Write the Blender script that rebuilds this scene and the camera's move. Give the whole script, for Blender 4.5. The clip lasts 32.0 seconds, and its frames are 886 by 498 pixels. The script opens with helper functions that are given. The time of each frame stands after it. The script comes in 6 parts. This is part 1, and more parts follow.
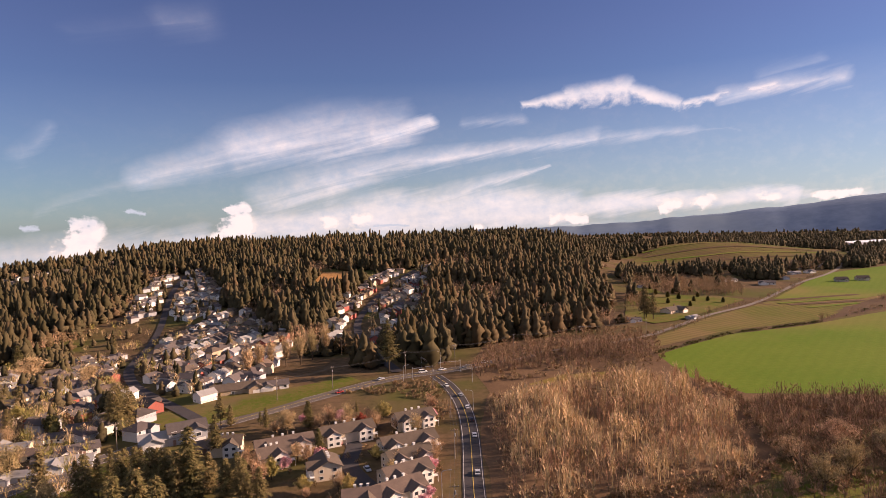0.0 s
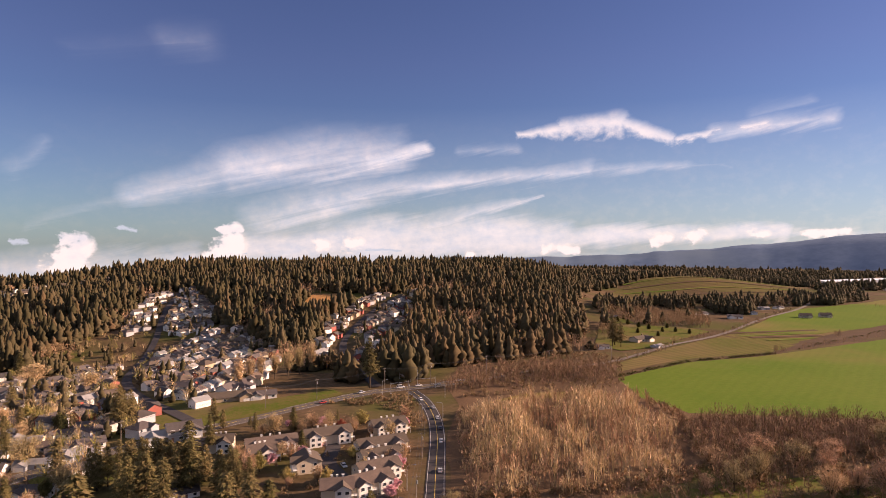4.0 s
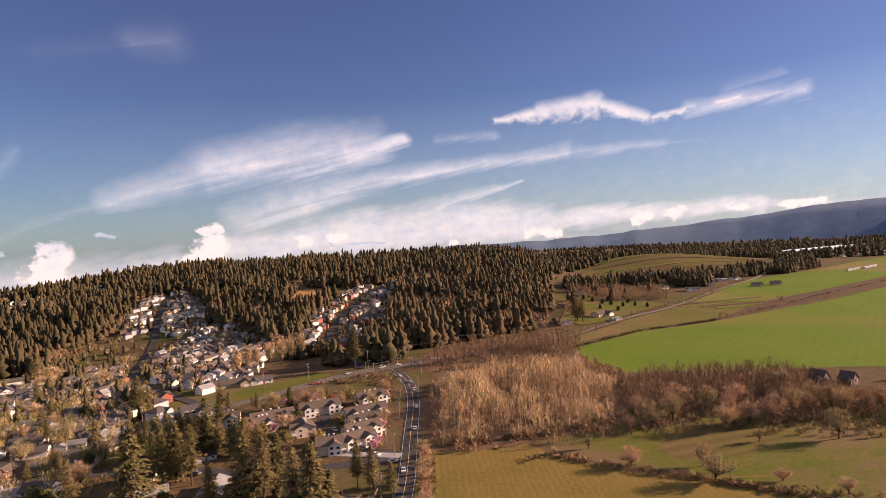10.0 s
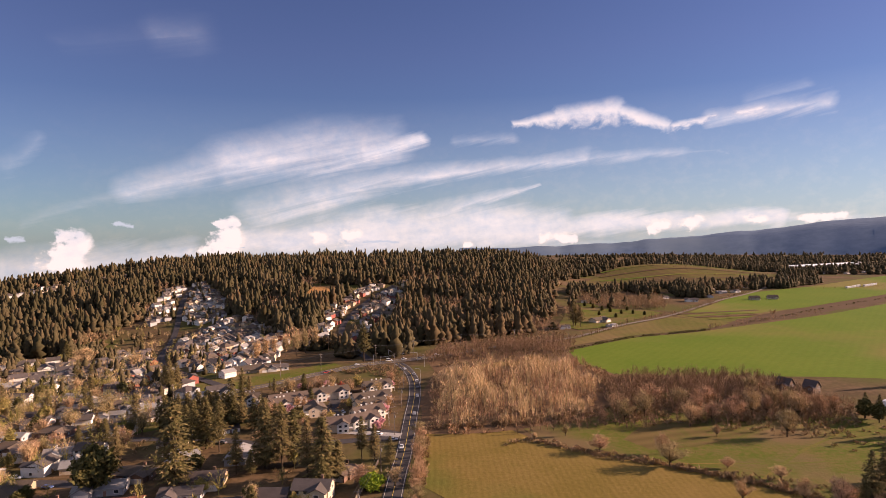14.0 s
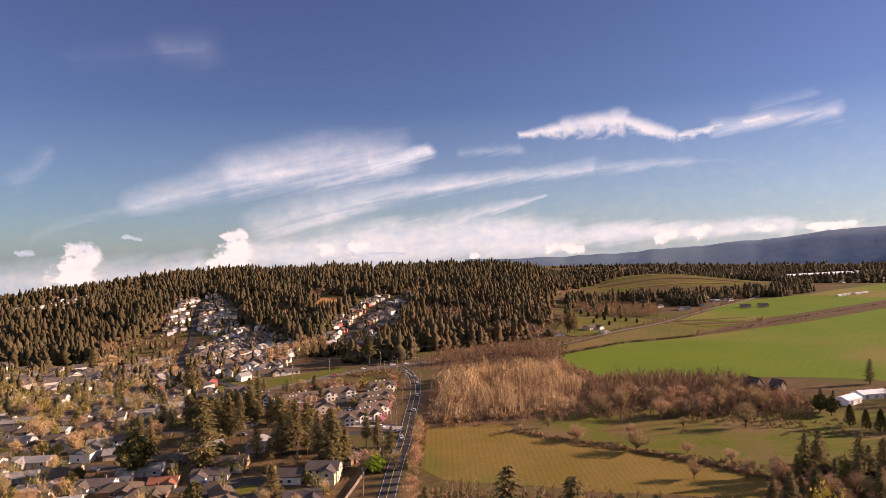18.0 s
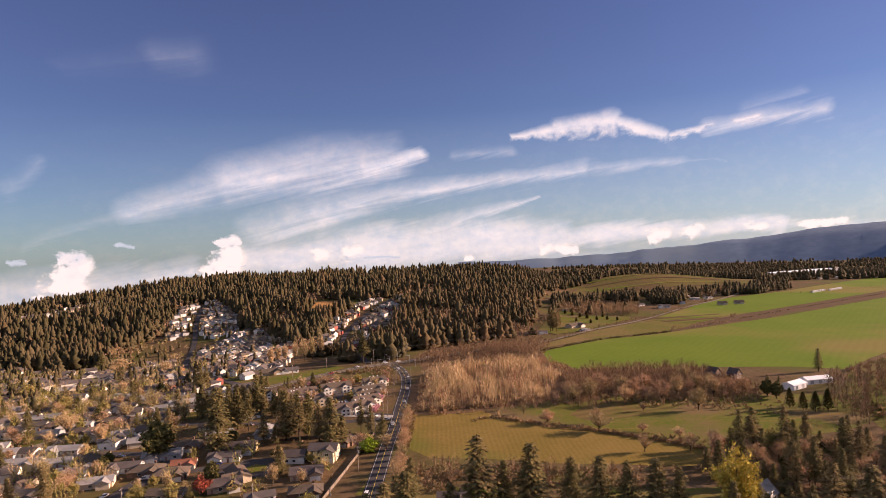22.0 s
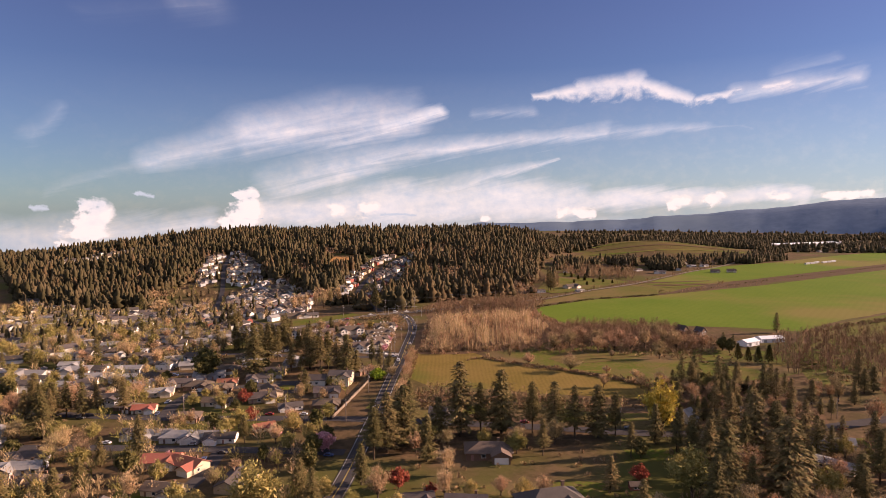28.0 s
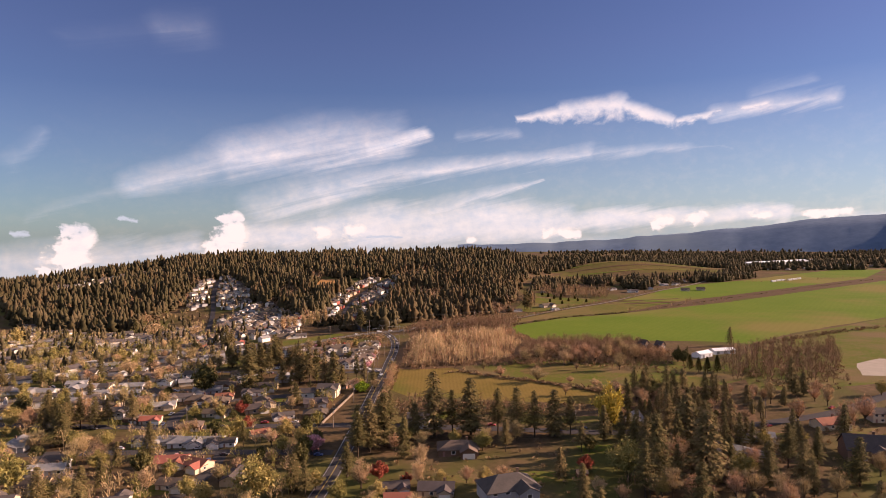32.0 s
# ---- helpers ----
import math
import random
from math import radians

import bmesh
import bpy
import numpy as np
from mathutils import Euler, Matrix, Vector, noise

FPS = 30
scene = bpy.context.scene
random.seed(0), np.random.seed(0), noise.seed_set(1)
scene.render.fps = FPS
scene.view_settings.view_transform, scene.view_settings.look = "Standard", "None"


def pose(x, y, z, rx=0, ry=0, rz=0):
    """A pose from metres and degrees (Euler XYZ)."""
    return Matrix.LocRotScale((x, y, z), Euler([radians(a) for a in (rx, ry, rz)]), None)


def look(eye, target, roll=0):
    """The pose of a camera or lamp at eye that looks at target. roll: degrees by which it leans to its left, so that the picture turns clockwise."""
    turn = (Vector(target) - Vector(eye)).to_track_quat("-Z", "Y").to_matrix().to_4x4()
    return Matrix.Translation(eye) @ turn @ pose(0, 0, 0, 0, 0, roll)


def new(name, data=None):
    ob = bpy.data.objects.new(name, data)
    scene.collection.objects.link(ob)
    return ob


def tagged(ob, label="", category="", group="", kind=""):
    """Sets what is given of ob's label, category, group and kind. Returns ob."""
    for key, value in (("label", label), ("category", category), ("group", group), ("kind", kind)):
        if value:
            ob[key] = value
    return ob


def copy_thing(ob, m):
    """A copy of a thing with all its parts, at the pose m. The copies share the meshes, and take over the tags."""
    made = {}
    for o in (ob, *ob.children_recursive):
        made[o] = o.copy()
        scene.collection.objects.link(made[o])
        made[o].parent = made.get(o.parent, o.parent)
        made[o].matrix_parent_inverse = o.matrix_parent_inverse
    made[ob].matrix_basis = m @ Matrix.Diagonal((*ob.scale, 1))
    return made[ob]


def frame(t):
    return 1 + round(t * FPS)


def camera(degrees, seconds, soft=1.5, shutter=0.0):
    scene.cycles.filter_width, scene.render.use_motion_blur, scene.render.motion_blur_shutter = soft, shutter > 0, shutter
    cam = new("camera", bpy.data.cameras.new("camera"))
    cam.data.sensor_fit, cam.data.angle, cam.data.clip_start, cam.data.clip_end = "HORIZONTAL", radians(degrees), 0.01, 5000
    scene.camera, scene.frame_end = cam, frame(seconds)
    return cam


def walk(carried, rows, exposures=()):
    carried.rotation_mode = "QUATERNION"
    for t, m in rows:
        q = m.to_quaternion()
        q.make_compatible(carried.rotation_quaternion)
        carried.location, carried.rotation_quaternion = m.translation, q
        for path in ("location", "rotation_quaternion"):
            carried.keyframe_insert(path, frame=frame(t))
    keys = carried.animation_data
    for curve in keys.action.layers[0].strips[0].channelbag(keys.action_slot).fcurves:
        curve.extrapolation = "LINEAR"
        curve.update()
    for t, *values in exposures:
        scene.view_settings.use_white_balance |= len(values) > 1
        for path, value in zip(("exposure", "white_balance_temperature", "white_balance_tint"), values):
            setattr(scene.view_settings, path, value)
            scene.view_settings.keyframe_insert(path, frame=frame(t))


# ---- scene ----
EXPO = ((0.0, 1.24, 6750, 32), (32.0, 1.24, 6750, 32))
SKY = 0.0375
cam = camera(70.0, 32.0, soft=0.5)


def aim(x, y, z, yaw, pitch, roll):
    """A camera pose from its place and its heading in degrees."""
    a, b = radians(yaw), radians(pitch)
    way = Vector((-math.sin(a) * math.cos(b), math.cos(a) * math.cos(b), math.sin(b)))
    return look((x, y, z), Vector((x, y, z)) + 100 * way, roll)


# seconds, place, yaw, pitch, roll of the drone, which flies backwards
PATH = (
    (0, 0.06, 0.03, 93.55, 0.015, -2.941, -1.920),
    (0.5, 1.08, -4.90, 94.04, -0.094, -2.463, -1.436),
    (1, 2.29, -9.51, 95.08, -0.571, -0.688, -2.623),
    (1.5, 3.54, -13.89, 93.69, -1.159, -0.498, -2.685),
    (2, 3.89, -18.14, 94.51, -0.826, -0.782, -2.597),
    (2.5, 4.47, -23.55, 94.75, -0.500, -1.197, -1.954),
    (3, 5.39, -28.17, 94.95, -0.611, -1.175, -1.028),
    (3.5, 6.37, -32.66, 94.89, -0.895, -0.540, -0.388),
    (5.5, 11.53, -48.56, 95.83, -0.299, -0.694, 0.639),
    (6, 12.03, -52.64, 95.51, -0.928, 0.568, 0.907),
    (6.5, 12.31, -56.56, 94.45, -1.004, 0.436, 0.955),
    (7, 11.78, -61.12, 95.52, -0.763, -2.158, 0.964),
    (7.5, 11.72, -65.37, 96.17, -0.237, -5.060, -0.088),
    (8, 12.88, -72.06, 97.45, 0.209, -2.427, -1.707),
    (8.5, 15.11, -76.88, 97.05, -1.418, -0.283, 0.618),
    (9, 16.14, -80.61, 97.62, -2.573, 0.272, -2.086),
    (9.5, 17.15, -84.18, 97.54, -2.938, -0.112, -1.478),
    (10, 16.71, -89.99, 97.94, -2.233, -1.562, -3.160),
    (10.5, 17.22, -94.78, 99.54, -1.386, -3.371, -2.826),
    (11, 17.38, -100.93, 100.45, -0.581, -2.868, -2.472),
    (11.5, 18.02, -107.35, 100.75, -0.336, -0.678, -1.715),
    (12, 18.53, -111.86, 100.70, -0.235, -0.805, -1.997),
    (12.5, 19.71, -115.12, 100.48, -0.706, -1.784, -1.962),
    (13, 20.48, -118.71, 101.82, -1.078, -2.982, -1.872),
    (13.5, 20.90, -124.97, 101.43, -0.773, -1.444, -1.221),
    (14, 21.72, -129.36, 101.65, -0.973, -1.412, -1.050),
    (14.5, 22.48, -133.57, 101.98, -0.922, -1.375, -0.942),
    (16.5, 25.88, -153.85, 102.48, -1.048, -0.726, -2.351),
    (17, 26.17, -159.00, 102.91, -0.741, -0.973, -1.919),
    (17.5, 27.35, -164.01, 103.07, -0.410, -1.132, -1.687),
    (18, 27.74, -169.47, 103.20, -0.387, -0.383, -1.419),
    (18.5, 28.41, -173.51, 103.16, -0.601, -0.721, -2.012),
    (19, 29.08, -178.46, 103.55, -0.909, -0.620, -2.583),
    (19.5, 30.06, -184.02, 103.61, -0.999, -0.155, -2.884),
    (20, 30.64, -189.85, 103.99, -0.857, 0.138, -2.378),
    (20.5, 31.39, -195.99, 104.13, -0.349, 0.753, -1.756),
    (21, 32.21, -200.67, 104.27, -0.586, 0.459, -1.014),
    (21.5, 33.25, -206.47, 104.96, -0.927, 0.185, -1.400),
    (22, 33.82, -211.53, 105.42, -0.920, -0.136, -2.314),
    (22.5, 34.86, -216.73, 105.65, -0.643, -0.467, -1.768),
    (23, 35.48, -222.09, 106.00, -0.844, -0.432, -2.308),
    (23.5, 36.68, -226.96, 107.13, -1.266, -1.397, -3.919),
    (24, 37.07, -231.61, 106.97, -1.123, -0.968, -3.786),
    (24.5, 37.53, -237.81, 107.35, -1.195, -0.222, -3.344),
    (25, 38.16, -243.45, 107.38, -0.712, 0.419, -1.874),
    (25.5, 39.60, -248.90, 107.34, -1.426, 0.039, -2.345),
    (27.5, 41.96, -272.48, 108.99, 0.913, -1.984, -0.249),
    (28, 42.41, -276.12, 109.38, 0.600, -3.789, -0.350),
    (28.5, 44.10, -282.95, 109.92, 0.383, -1.572, -0.791),
    (29, 44.71, -288.02, 110.26, 0.063, -1.744, -1.327),
    (29.5, 45.67, -293.44, 110.75, -0.434, -1.290, -1.405),
    (30, 46.16, -298.26, 111.47, -0.597, -1.791, -1.405),
    (30.5, 47.09, -303.41, 112.02, -0.535, -1.773, -1.426),
    (31, 47.46, -308.16, 112.62, -1.082, -1.897, -1.146),
    (31.5, 48.61, -314.19, 112.88, -0.851, -1.767, -1.468),
    (32, 49.40, -320.04, 113.25, -0.661, -1.842, -0.949),
)
walk(cam, [(r[0], aim(*r[1:])) for r in PATH], exposures=EXPO)

# ---- light ----
SUN_WAY = Vector((0.95, 0.16, 0.31)).normalized()   # towards the sun
SUN_UP = math.asin(SUN_WAY.z)
sun_data = bpy.data.lights.new("sun", "SUN")
sun_data.energy, sun_data.angle, sun_data.color = 5.0, radians(0.6), (1.0, 0.78, 0.55)
sun = new("sun", sun_data)
sun.matrix_world = look((300, 200, 300), Vector((300, 200, 300)) - SUN_WAY)

world = bpy.data.worlds.new("sky")
scene.world = world
world.use_nodes = True
WN, WL = world.node_tree.nodes, world.node_tree.links
WN.clear()


def wmath(op, a, b=None, clamp=False):
    n = WN.new("ShaderNodeMath")
    n.operation, n.use_clamp = op, clamp
    for i, v in enumerate((a, b)):
        if v is None:
            continue
        if isinstance(v, (int, float)):
            n.inputs[i].default_value = v
        else:
            WL.new(v, n.inputs[i])
    return n.outputs[0]


sky = WN.new("ShaderNodeTexSky")
sky.sky_type, sky.sun_disc = "NISHITA", False
sky.sun_elevation, sky.sun_rotation = SUN_UP, math.atan2(SUN_WAY.x, SUN_WAY.y)
sky.altitude, sky.air_density, sky.dust_density, sky.ozone_density = 100, 1.0, 0.2, 4.0
coord = WN.new("ShaderNodeTexCoord")
split = WN.new("ShaderNodeSeparateXYZ")
WL.new(coord.outputs["Generated"], split.inputs[0])
# heading and height of each way into the sky, in degrees
AZ = wmath("MULTIPLY", wmath("ARCTAN2", split.outputs[0], split.outputs[1]), 57.2958)
EL = wmath("MULTIPLY", wmath("ARCSINE", split.outputs[2]), 57.2958)


def wnoise(sx, sy, turn, detail, rough, scale=1.0, distortion=0.0, seed=0.0):
    """Cloud noise over heading and height, stretched and turned."""
    c, s = math.cos(radians(turn)), math.sin(radians(turn))
    u = wmath("ADD", wmath("MULTIPLY", AZ, c), wmath("MULTIPLY", EL, s))
    v = wmath("ADD", wmath("MULTIPLY", AZ, -s), wmath("MULTIPLY", EL, c))
    join = WN.new("ShaderNodeCombineXYZ")
    WL.new(wmath("DIVIDE", u, sx), join.inputs[0])
    WL.new(wmath("DIVIDE", v, sy), join.inputs[1])
    join.inputs[2].default_value = seed
    n = WN.new("ShaderNodeTexNoise")
    WL.new(join.outputs[0], n.inputs["Vector"])
    n.inputs["Scale"].default_value, n.inputs["Detail"].default_value = scale, detail
    n.inputs["Roughness"].default_value, n.inputs["Distortion"].default_value = rough, distortion
    return n.outputs[0]


def wblob(az, el, half_long, half_wide, turn, fall=1.0):
    """1 in the middle of a turned ellipse of sky, 0 at its rim."""
    c, s = math.cos(radians(turn)), math.sin(radians(turn))
    da, de = wmath("SUBTRACT", AZ, az), wmath("SUBTRACT", EL, el)
    u = wmath("DIVIDE", wmath("ADD", wmath("MULTIPLY", da, c), wmath("MULTIPLY", de, s)), half_long)
    v = wmath("DIVIDE", wmath("ADD", wmath("MULTIPLY", da, -s), wmath("MULTIPLY", de, c)), half_wide)
    d = wmath("SQRT", wmath("ADD", wmath("MULTIPLY", u, u), wmath("MULTIPLY", v, v)))
    m = wmath("SUBTRACT", 1.0, d, clamp=True)
    return wmath("POWER", m, fall) if fall != 1.0 else m


def wstroke(a0, e0, a1, e1, h0, h1, k):
    """1 along a line in the sky, fading to 0 at its half width."""
    da, de = a1 - a0, e1 - e0
    u, v = wmath("SUBTRACT", AZ, a0), wmath("SUBTRACT", EL, e0)
    n = max(da * da + de * de, 1e-4)
    t = wmath("ADD", wmath("MULTIPLY", u, da / n), wmath("MULTIPLY", v, de / n), clamp=True)
    u, v = wmath("SUBTRACT", u, wmath("MULTIPLY", t, da)), wmath("SUBTRACT", v, wmath("MULTIPLY", t, de))
    d = wmath("SQRT", wmath("ADD", wmath("MULTIPLY", u, u), wmath("MULTIPLY", v, v)))
    m = wmath("SUBTRACT", 1.0, wmath("DIVIDE", d, wmath("ADD", wmath("MULTIPLY", t, h1 - h0), h0)), clamp=True)
    return wmath("MULTIPLY", m, k)


def wsoft(v, lo, hi):
    n = WN.new("ShaderNodeMapRange")
    n.interpolation_type = "SMOOTHSTEP"
    n.inputs[1].default_value, n.inputs[2].default_value = lo, hi
    WL.new(v, n.inputs[0])
    return n.outputs[0]


def wmax(items):
    out = items[0]
    for i in items[1:]:
        out = wmath("MAXIMUM", out, i)
    return out


# clouds as strokes: heading and height of both ends, half widths, strength; all in degrees
STREAKS_WEST = (   # the long streak that rises to the east, and wisps
    (-32.4, 1.5, -25.4, 3.8, 1.46, 2.53, 0.4),
    (-25.4, 3.8, -17.5, 6.1, 2.53, 3.64, 0.75),
    (-17.5, 6.1, -9.8, 7.3, 3.64, 4.18, 0.95),
    (-9.8, 7.3, -3.8, 7.9, 4.18, 3.64, 0.95),
    (-5.9, 7.4, -0.7, 8.5, 2.36, 1.1, 1.1),
    (-9.8, 8.6, -3.3, 8.9, 1.82, 1.46, 0.4),
    (-33.5, 5.5, -31.3, 7.7, 2.53, 1.27, 0.4),
    (-33.8, 1.3, -32.7, 1.5, 1.27, 0.92, 0.3),
    (-23, 16.5, -20, 16.5, 2.17, 2.53, 0.3),
    (-29.8, 15, -23, 16.5, 1.1, 2, 0.14),
)
STREAKS_MIDDLE = (   # the second streak and the short ones below it
    (-15.8, 1.7, -10, 3.1, 4.16, 4.35, 0.8),
    (-10, 3.1, -4, 4.7, 4.35, 2.46, 0.9),
    (-4, 4.7, 4.7, 5.7, 2.26, 1.61, 0.9),
    (4.7, 5.7, 13.7, 6.5, 1.61, 1.7, 0.85),
    (13.7, 6.5, 21.6, 6.5, 1.7, 1.42, 0.65),
    (21.6, 6.5, 25.1, 6, 1.05, 0.47, 0.5),
    (-0.8, 1.6, 5.1, 3, 2.46, 1.52, 0.9),
    (5.1, 3, 9.6, 4, 1.52, 0.47, 0.9),
    (9.6, 1.3, 17, 3, 2.85, 1.42, 0.5),
    (13.7, 5.3, 22.3, 5.4, 1.05, 0.75, 0.4),
)
STREAKS_EAST = (   # thin veil round the heaped cloud
    (2.3, 8.2, 7.3, 8.6, 1.22, 1.22, 0.5),
    (24, 9.1, 32.3, 9.4, 1.29, 1.29, 0.8),
    (26.8, 10.1, 30.8, 10.9, 1.52, 0.92, 0.45),
    (25.9, 6.9, 36.1, 6.9, 2.28, 2.28, 0.16),
    (33.7, 2, 36.1, 2.2, 0.68, 0.92, 0.6),
    (36.1, 6.9, 45.9, 5.6, 2.28, 4.54, 0.2),
)
BANK = (   # cream bank over the horizon
    (-31.8, -2.1, -20.5, -1.3, 2.65, 2.52, 0.62),
    (-16.9, -0.5, -7.2, 0, 2.9, 3.54, 0.85),
    (-7.2, 0, 2, 0.5, 3.54, 3.79, 0.9),
    (2, 0.5, 11.3, 0.3, 3.79, 3.16, 0.9),
    (12.1, 0.4, 29.2, 0.8, 2.15, 1.64, 0.85),
    (29.2, 0.6, 36.1, 0.8, 1.39, 1.14, 0.55),
    (-43, -1.9, -31.8, -1.9, 2.52, 2.52, 0.5),
)
HEAPS_HIGH = (   # the heaped cloud
    (7.6, 9.5, 11.6, 10, 0.68, 1.14, 0.9),
    (11.6, 10, 16.4, 10.3, 1.44, 1.67, 1),
    (16.4, 10.3, 20.5, 8.7, 1.22, 1.14, 0.95),
    (21.2, 8.6, 24.3, 9.1, 0.68, 0.68, 0.9),
    (26, 9.3, 27.8, 9.5, 0.6, 0.68, 0.85),
)
HEAPS_LOW = (   # cumulus heads over the horizon
    (-29.9, -1.9, -29.1, -0.2, 2.78, 1.67, 0.9),
    (-30.2, 0.3, -28.9, 0.3, 0.73, 0.67, 1),
    (-18.5, -1.7, -17.5, 0.3, 2.66, 1.55, 1),
    (-18.4, 1.1, -17.2, 1.2, 0.84, 0.84, 1),
    (-10.3, -0.1, -9.8, -0.1, 0.78, 0.67, 0.95),
    (-7.7, -0.3, -6.8, 0.1, 1.11, 0.78, 1),
    (3.1, -1.1, 3.4, -1.1, 0.56, 0.56, 0.9),
    (9.9, -0.5, 10.4, -0.4, 0.62, 0.62, 0.9),
    (11.4, -0.7, 12.6, -0.6, 0.89, 0.78, 0.9),
    (19.3, 0.2, 20.3, 0.4, 0.95, 0.84, 0.95),
    (22.3, 0.5, 23.1, 0.7, 0.95, 0.78, 0.95),
    (27.1, 0.7, 27.8, 0.7, 0.56, 0.56, 0.85),
    (30.7, 0.7, 33.4, 0.9, 0.62, 0.56, 0.8),
    (-31.7, -2.7, -31.2, -3, 0.78, 0.67, 0.9),
)
SCRAPS = (   # small grey scraps
    (-26.2, 1.3, -25.1, 1.1, 0.4, 0.35, 0.5),
    (-33.5, -0, -32.6, 0.1, 0.4, 0.35, 0.5),
    (-6.2, -0.7, -3.1, -0.6, 0.2, 0.2, 0.35),
    (-18, -0.8, -16.4, -0.8, 0.2, 0.15, 0.35),
)

drift_a = wnoise(9, 4, 10, 5, 0.55, seed=2.0)
drift_b = wnoise(7, 3, 10, 5, 0.55, seed=6.0)
puff = wnoise(2.2, 1.6, 0, 10, 0.62, distortion=0.3, seed=4.0)
fine = wnoise(0.9, 0.7, 0, 8, 0.6, seed=9.0)
fibre = wnoise(14, 1.1, 12, 9, 0.62, distortion=0.7)
PLAIN = AZ, EL
AZ = wmath("ADD", AZ, wmath("MULTIPLY", wmath("SUBTRACT", drift_a, 0.5), 3.0))
EL = wmath("ADD", EL, wmath("MULTIPLY", wmath("SUBTRACT", wmath("ADD", drift_b, wmath("MULTIPLY", fibre, 1.0)), 1.0), 1.7))
thin = wsoft(wmax([wstroke(*q) for q in STREAKS_WEST + STREAKS_MIDDLE + STREAKS_EAST] + [wblob(56, 7, 16, 5, 5, 1.0), wblob(-58, 7, 16, 5, 8, 1.0)]), 0.0, 1.3)
bank = wsoft(wmax([wstroke(*q) for q in BANK]), 0.0, 0.8)
AZ, EL = PLAIN
AZ = wmath("ADD", AZ, wmath("MULTIPLY", wmath("SUBTRACT", fine, 0.5), 1.6))
EL = wmath("ADD", EL, wmath("MULTIPLY", wmath("SUBTRACT", puff, 0.5), 1.2))
heads, towers, rags = (wmax([wstroke(*q) for q in g]) for g in (HEAPS_HIGH, HEAPS_LOW, SCRAPS))
heap = wsoft(wmath("ADD", heads, wmath("MULTIPLY", wmath("SUBTRACT", puff, 0.5), wmath("MULTIPLY", heads, 4.0, clamp=True))), 0.12, 0.95)
cumulus = wsoft(wmath("ADD", towers, wmath("MULTIPLY", wmath("SUBTRACT", wmath("ADD", fine, puff), 1.0), wmath("MULTIPLY", towers, 4.0, clamp=True))), 0.12, 0.62)
scraps = wsoft(wmath("ADD", rags, wmath("MULTIPLY", wmath("SUBTRACT", fine, 0.5), wmath("MULTIPLY", rags, 3.0, clamp=True))), 0.05, 0.5)
AZ, EL = PLAIN
thin = wmath("MULTIPLY", thin, wmath("ADD", 0.2, wmath("MULTIPLY", fibre, 1.6)), clamp=True)
bank = wmath("MULTIPLY", bank, wmath("ADD", 0.58, wmath("MULTIPLY", drift_a, 0.6)), clamp=True)
low = wmath("MULTIPLY", wsoft(wmath("ADD", wmath("SUBTRACT", 0.0, EL), wmath("MULTIPLY", wmath("SUBTRACT", drift_b, 0.5), 2.0)), -0.8, 2.2), 0.62)
haze = wmath("MULTIPLY", wmath("SUBTRACT", 12.0, EL), wmath("ADD", 0.023, wmath("MULTIPLY", AZ, 0.00035)), clamp=True)
# unseen broken cloud, added behind and overhead to make the ambient light whiter
rest = wmath("MULTIPLY", wmath("SUBTRACT", wmath("MAXIMUM", wmath("MULTIPLY", wmath("ABSOLUTE", AZ), 0.5), EL), 24.0), 0.1, clamp=True)
rest = wmath("MULTIPLY", rest, wmath("MULTIPLY", wmath("SUBTRACT", wnoise(30, 14, 8, 6, 0.6, seed=3.0), 0.36), 4.0, clamp=True))
cloud_cover = wmath("MINIMUM", wmax([wmath("MULTIPLY", rest, 0.3), wmath("MULTIPLY", thin, 0.85), wmath("MULTIPLY", heap, 0.78), wmath("MULTIPLY", cumulus, 0.86), wmath("MULTIPLY", bank, 0.9), low, haze, wmath("MULTIPLY", scraps, 0.75)]), 0.96)
shade = WN.new("ShaderNodeMix")
shade.data_type = "RGBA"
lit = wmath("ADD", wmath("ADD", 0.12, wmath("MULTIPLY", wmath("MAXIMUM", heap, wmath("MULTIPLY", cumulus, 0.85)), 0.72)), wmath("ADD", wmath("MULTIPLY", wmath("MAXIMUM", thin, bank), 0.50), wmath("MULTIPLY", wmath("SUBTRACT", wmath("ADD", puff, wmath("MULTIPLY", fine, 0.8)), 0.95), 1.5)))
WL.new(wmath("SUBTRACT", lit, scraps, clamp=True), shade.inputs[0])
shade.inputs[6].default_value, shade.inputs[7].default_value = (0.29, 0.33, 0.36, 1), (0.485, 0.452, 0.405, 1)
cloud_colour = shade.outputs[2]

back = WN.new("ShaderNodeBackground")
back.inputs[1].default_value = 1.0
out_world = WN.new("ShaderNodeOutputWorld")
scale_sky = WN.new("ShaderNodeVectorMath")
scale_sky.operation = "SCALE"
scale_sky.inputs[3].default_value = SKY
deep = WN.new("ShaderNodeVectorMath")
deep.operation = "MULTIPLY"
tint = WN.new("ShaderNodeMix")                         # clear teal low down, violet blue high up
tint.data_type = "RGBA"
tint.inputs[6].default_value, tint.inputs[7].default_value = (0.56, 0.86, 1.0, 1), (0.90, 0.84, 1.0, 1)
WL.new(wmath("MULTIPLY", wmath("ADD", EL, 1.0), 0.06, clamp=True), tint.inputs[0])
WL.new(tint.outputs[2], deep.inputs[1])
WL.new(sky.outputs[0], deep.inputs[0])
WL.new(deep.outputs[0], scale_sky.inputs[0])
mix_sky = WN.new("ShaderNodeMix")
mix_sky.data_type = "RGBA"
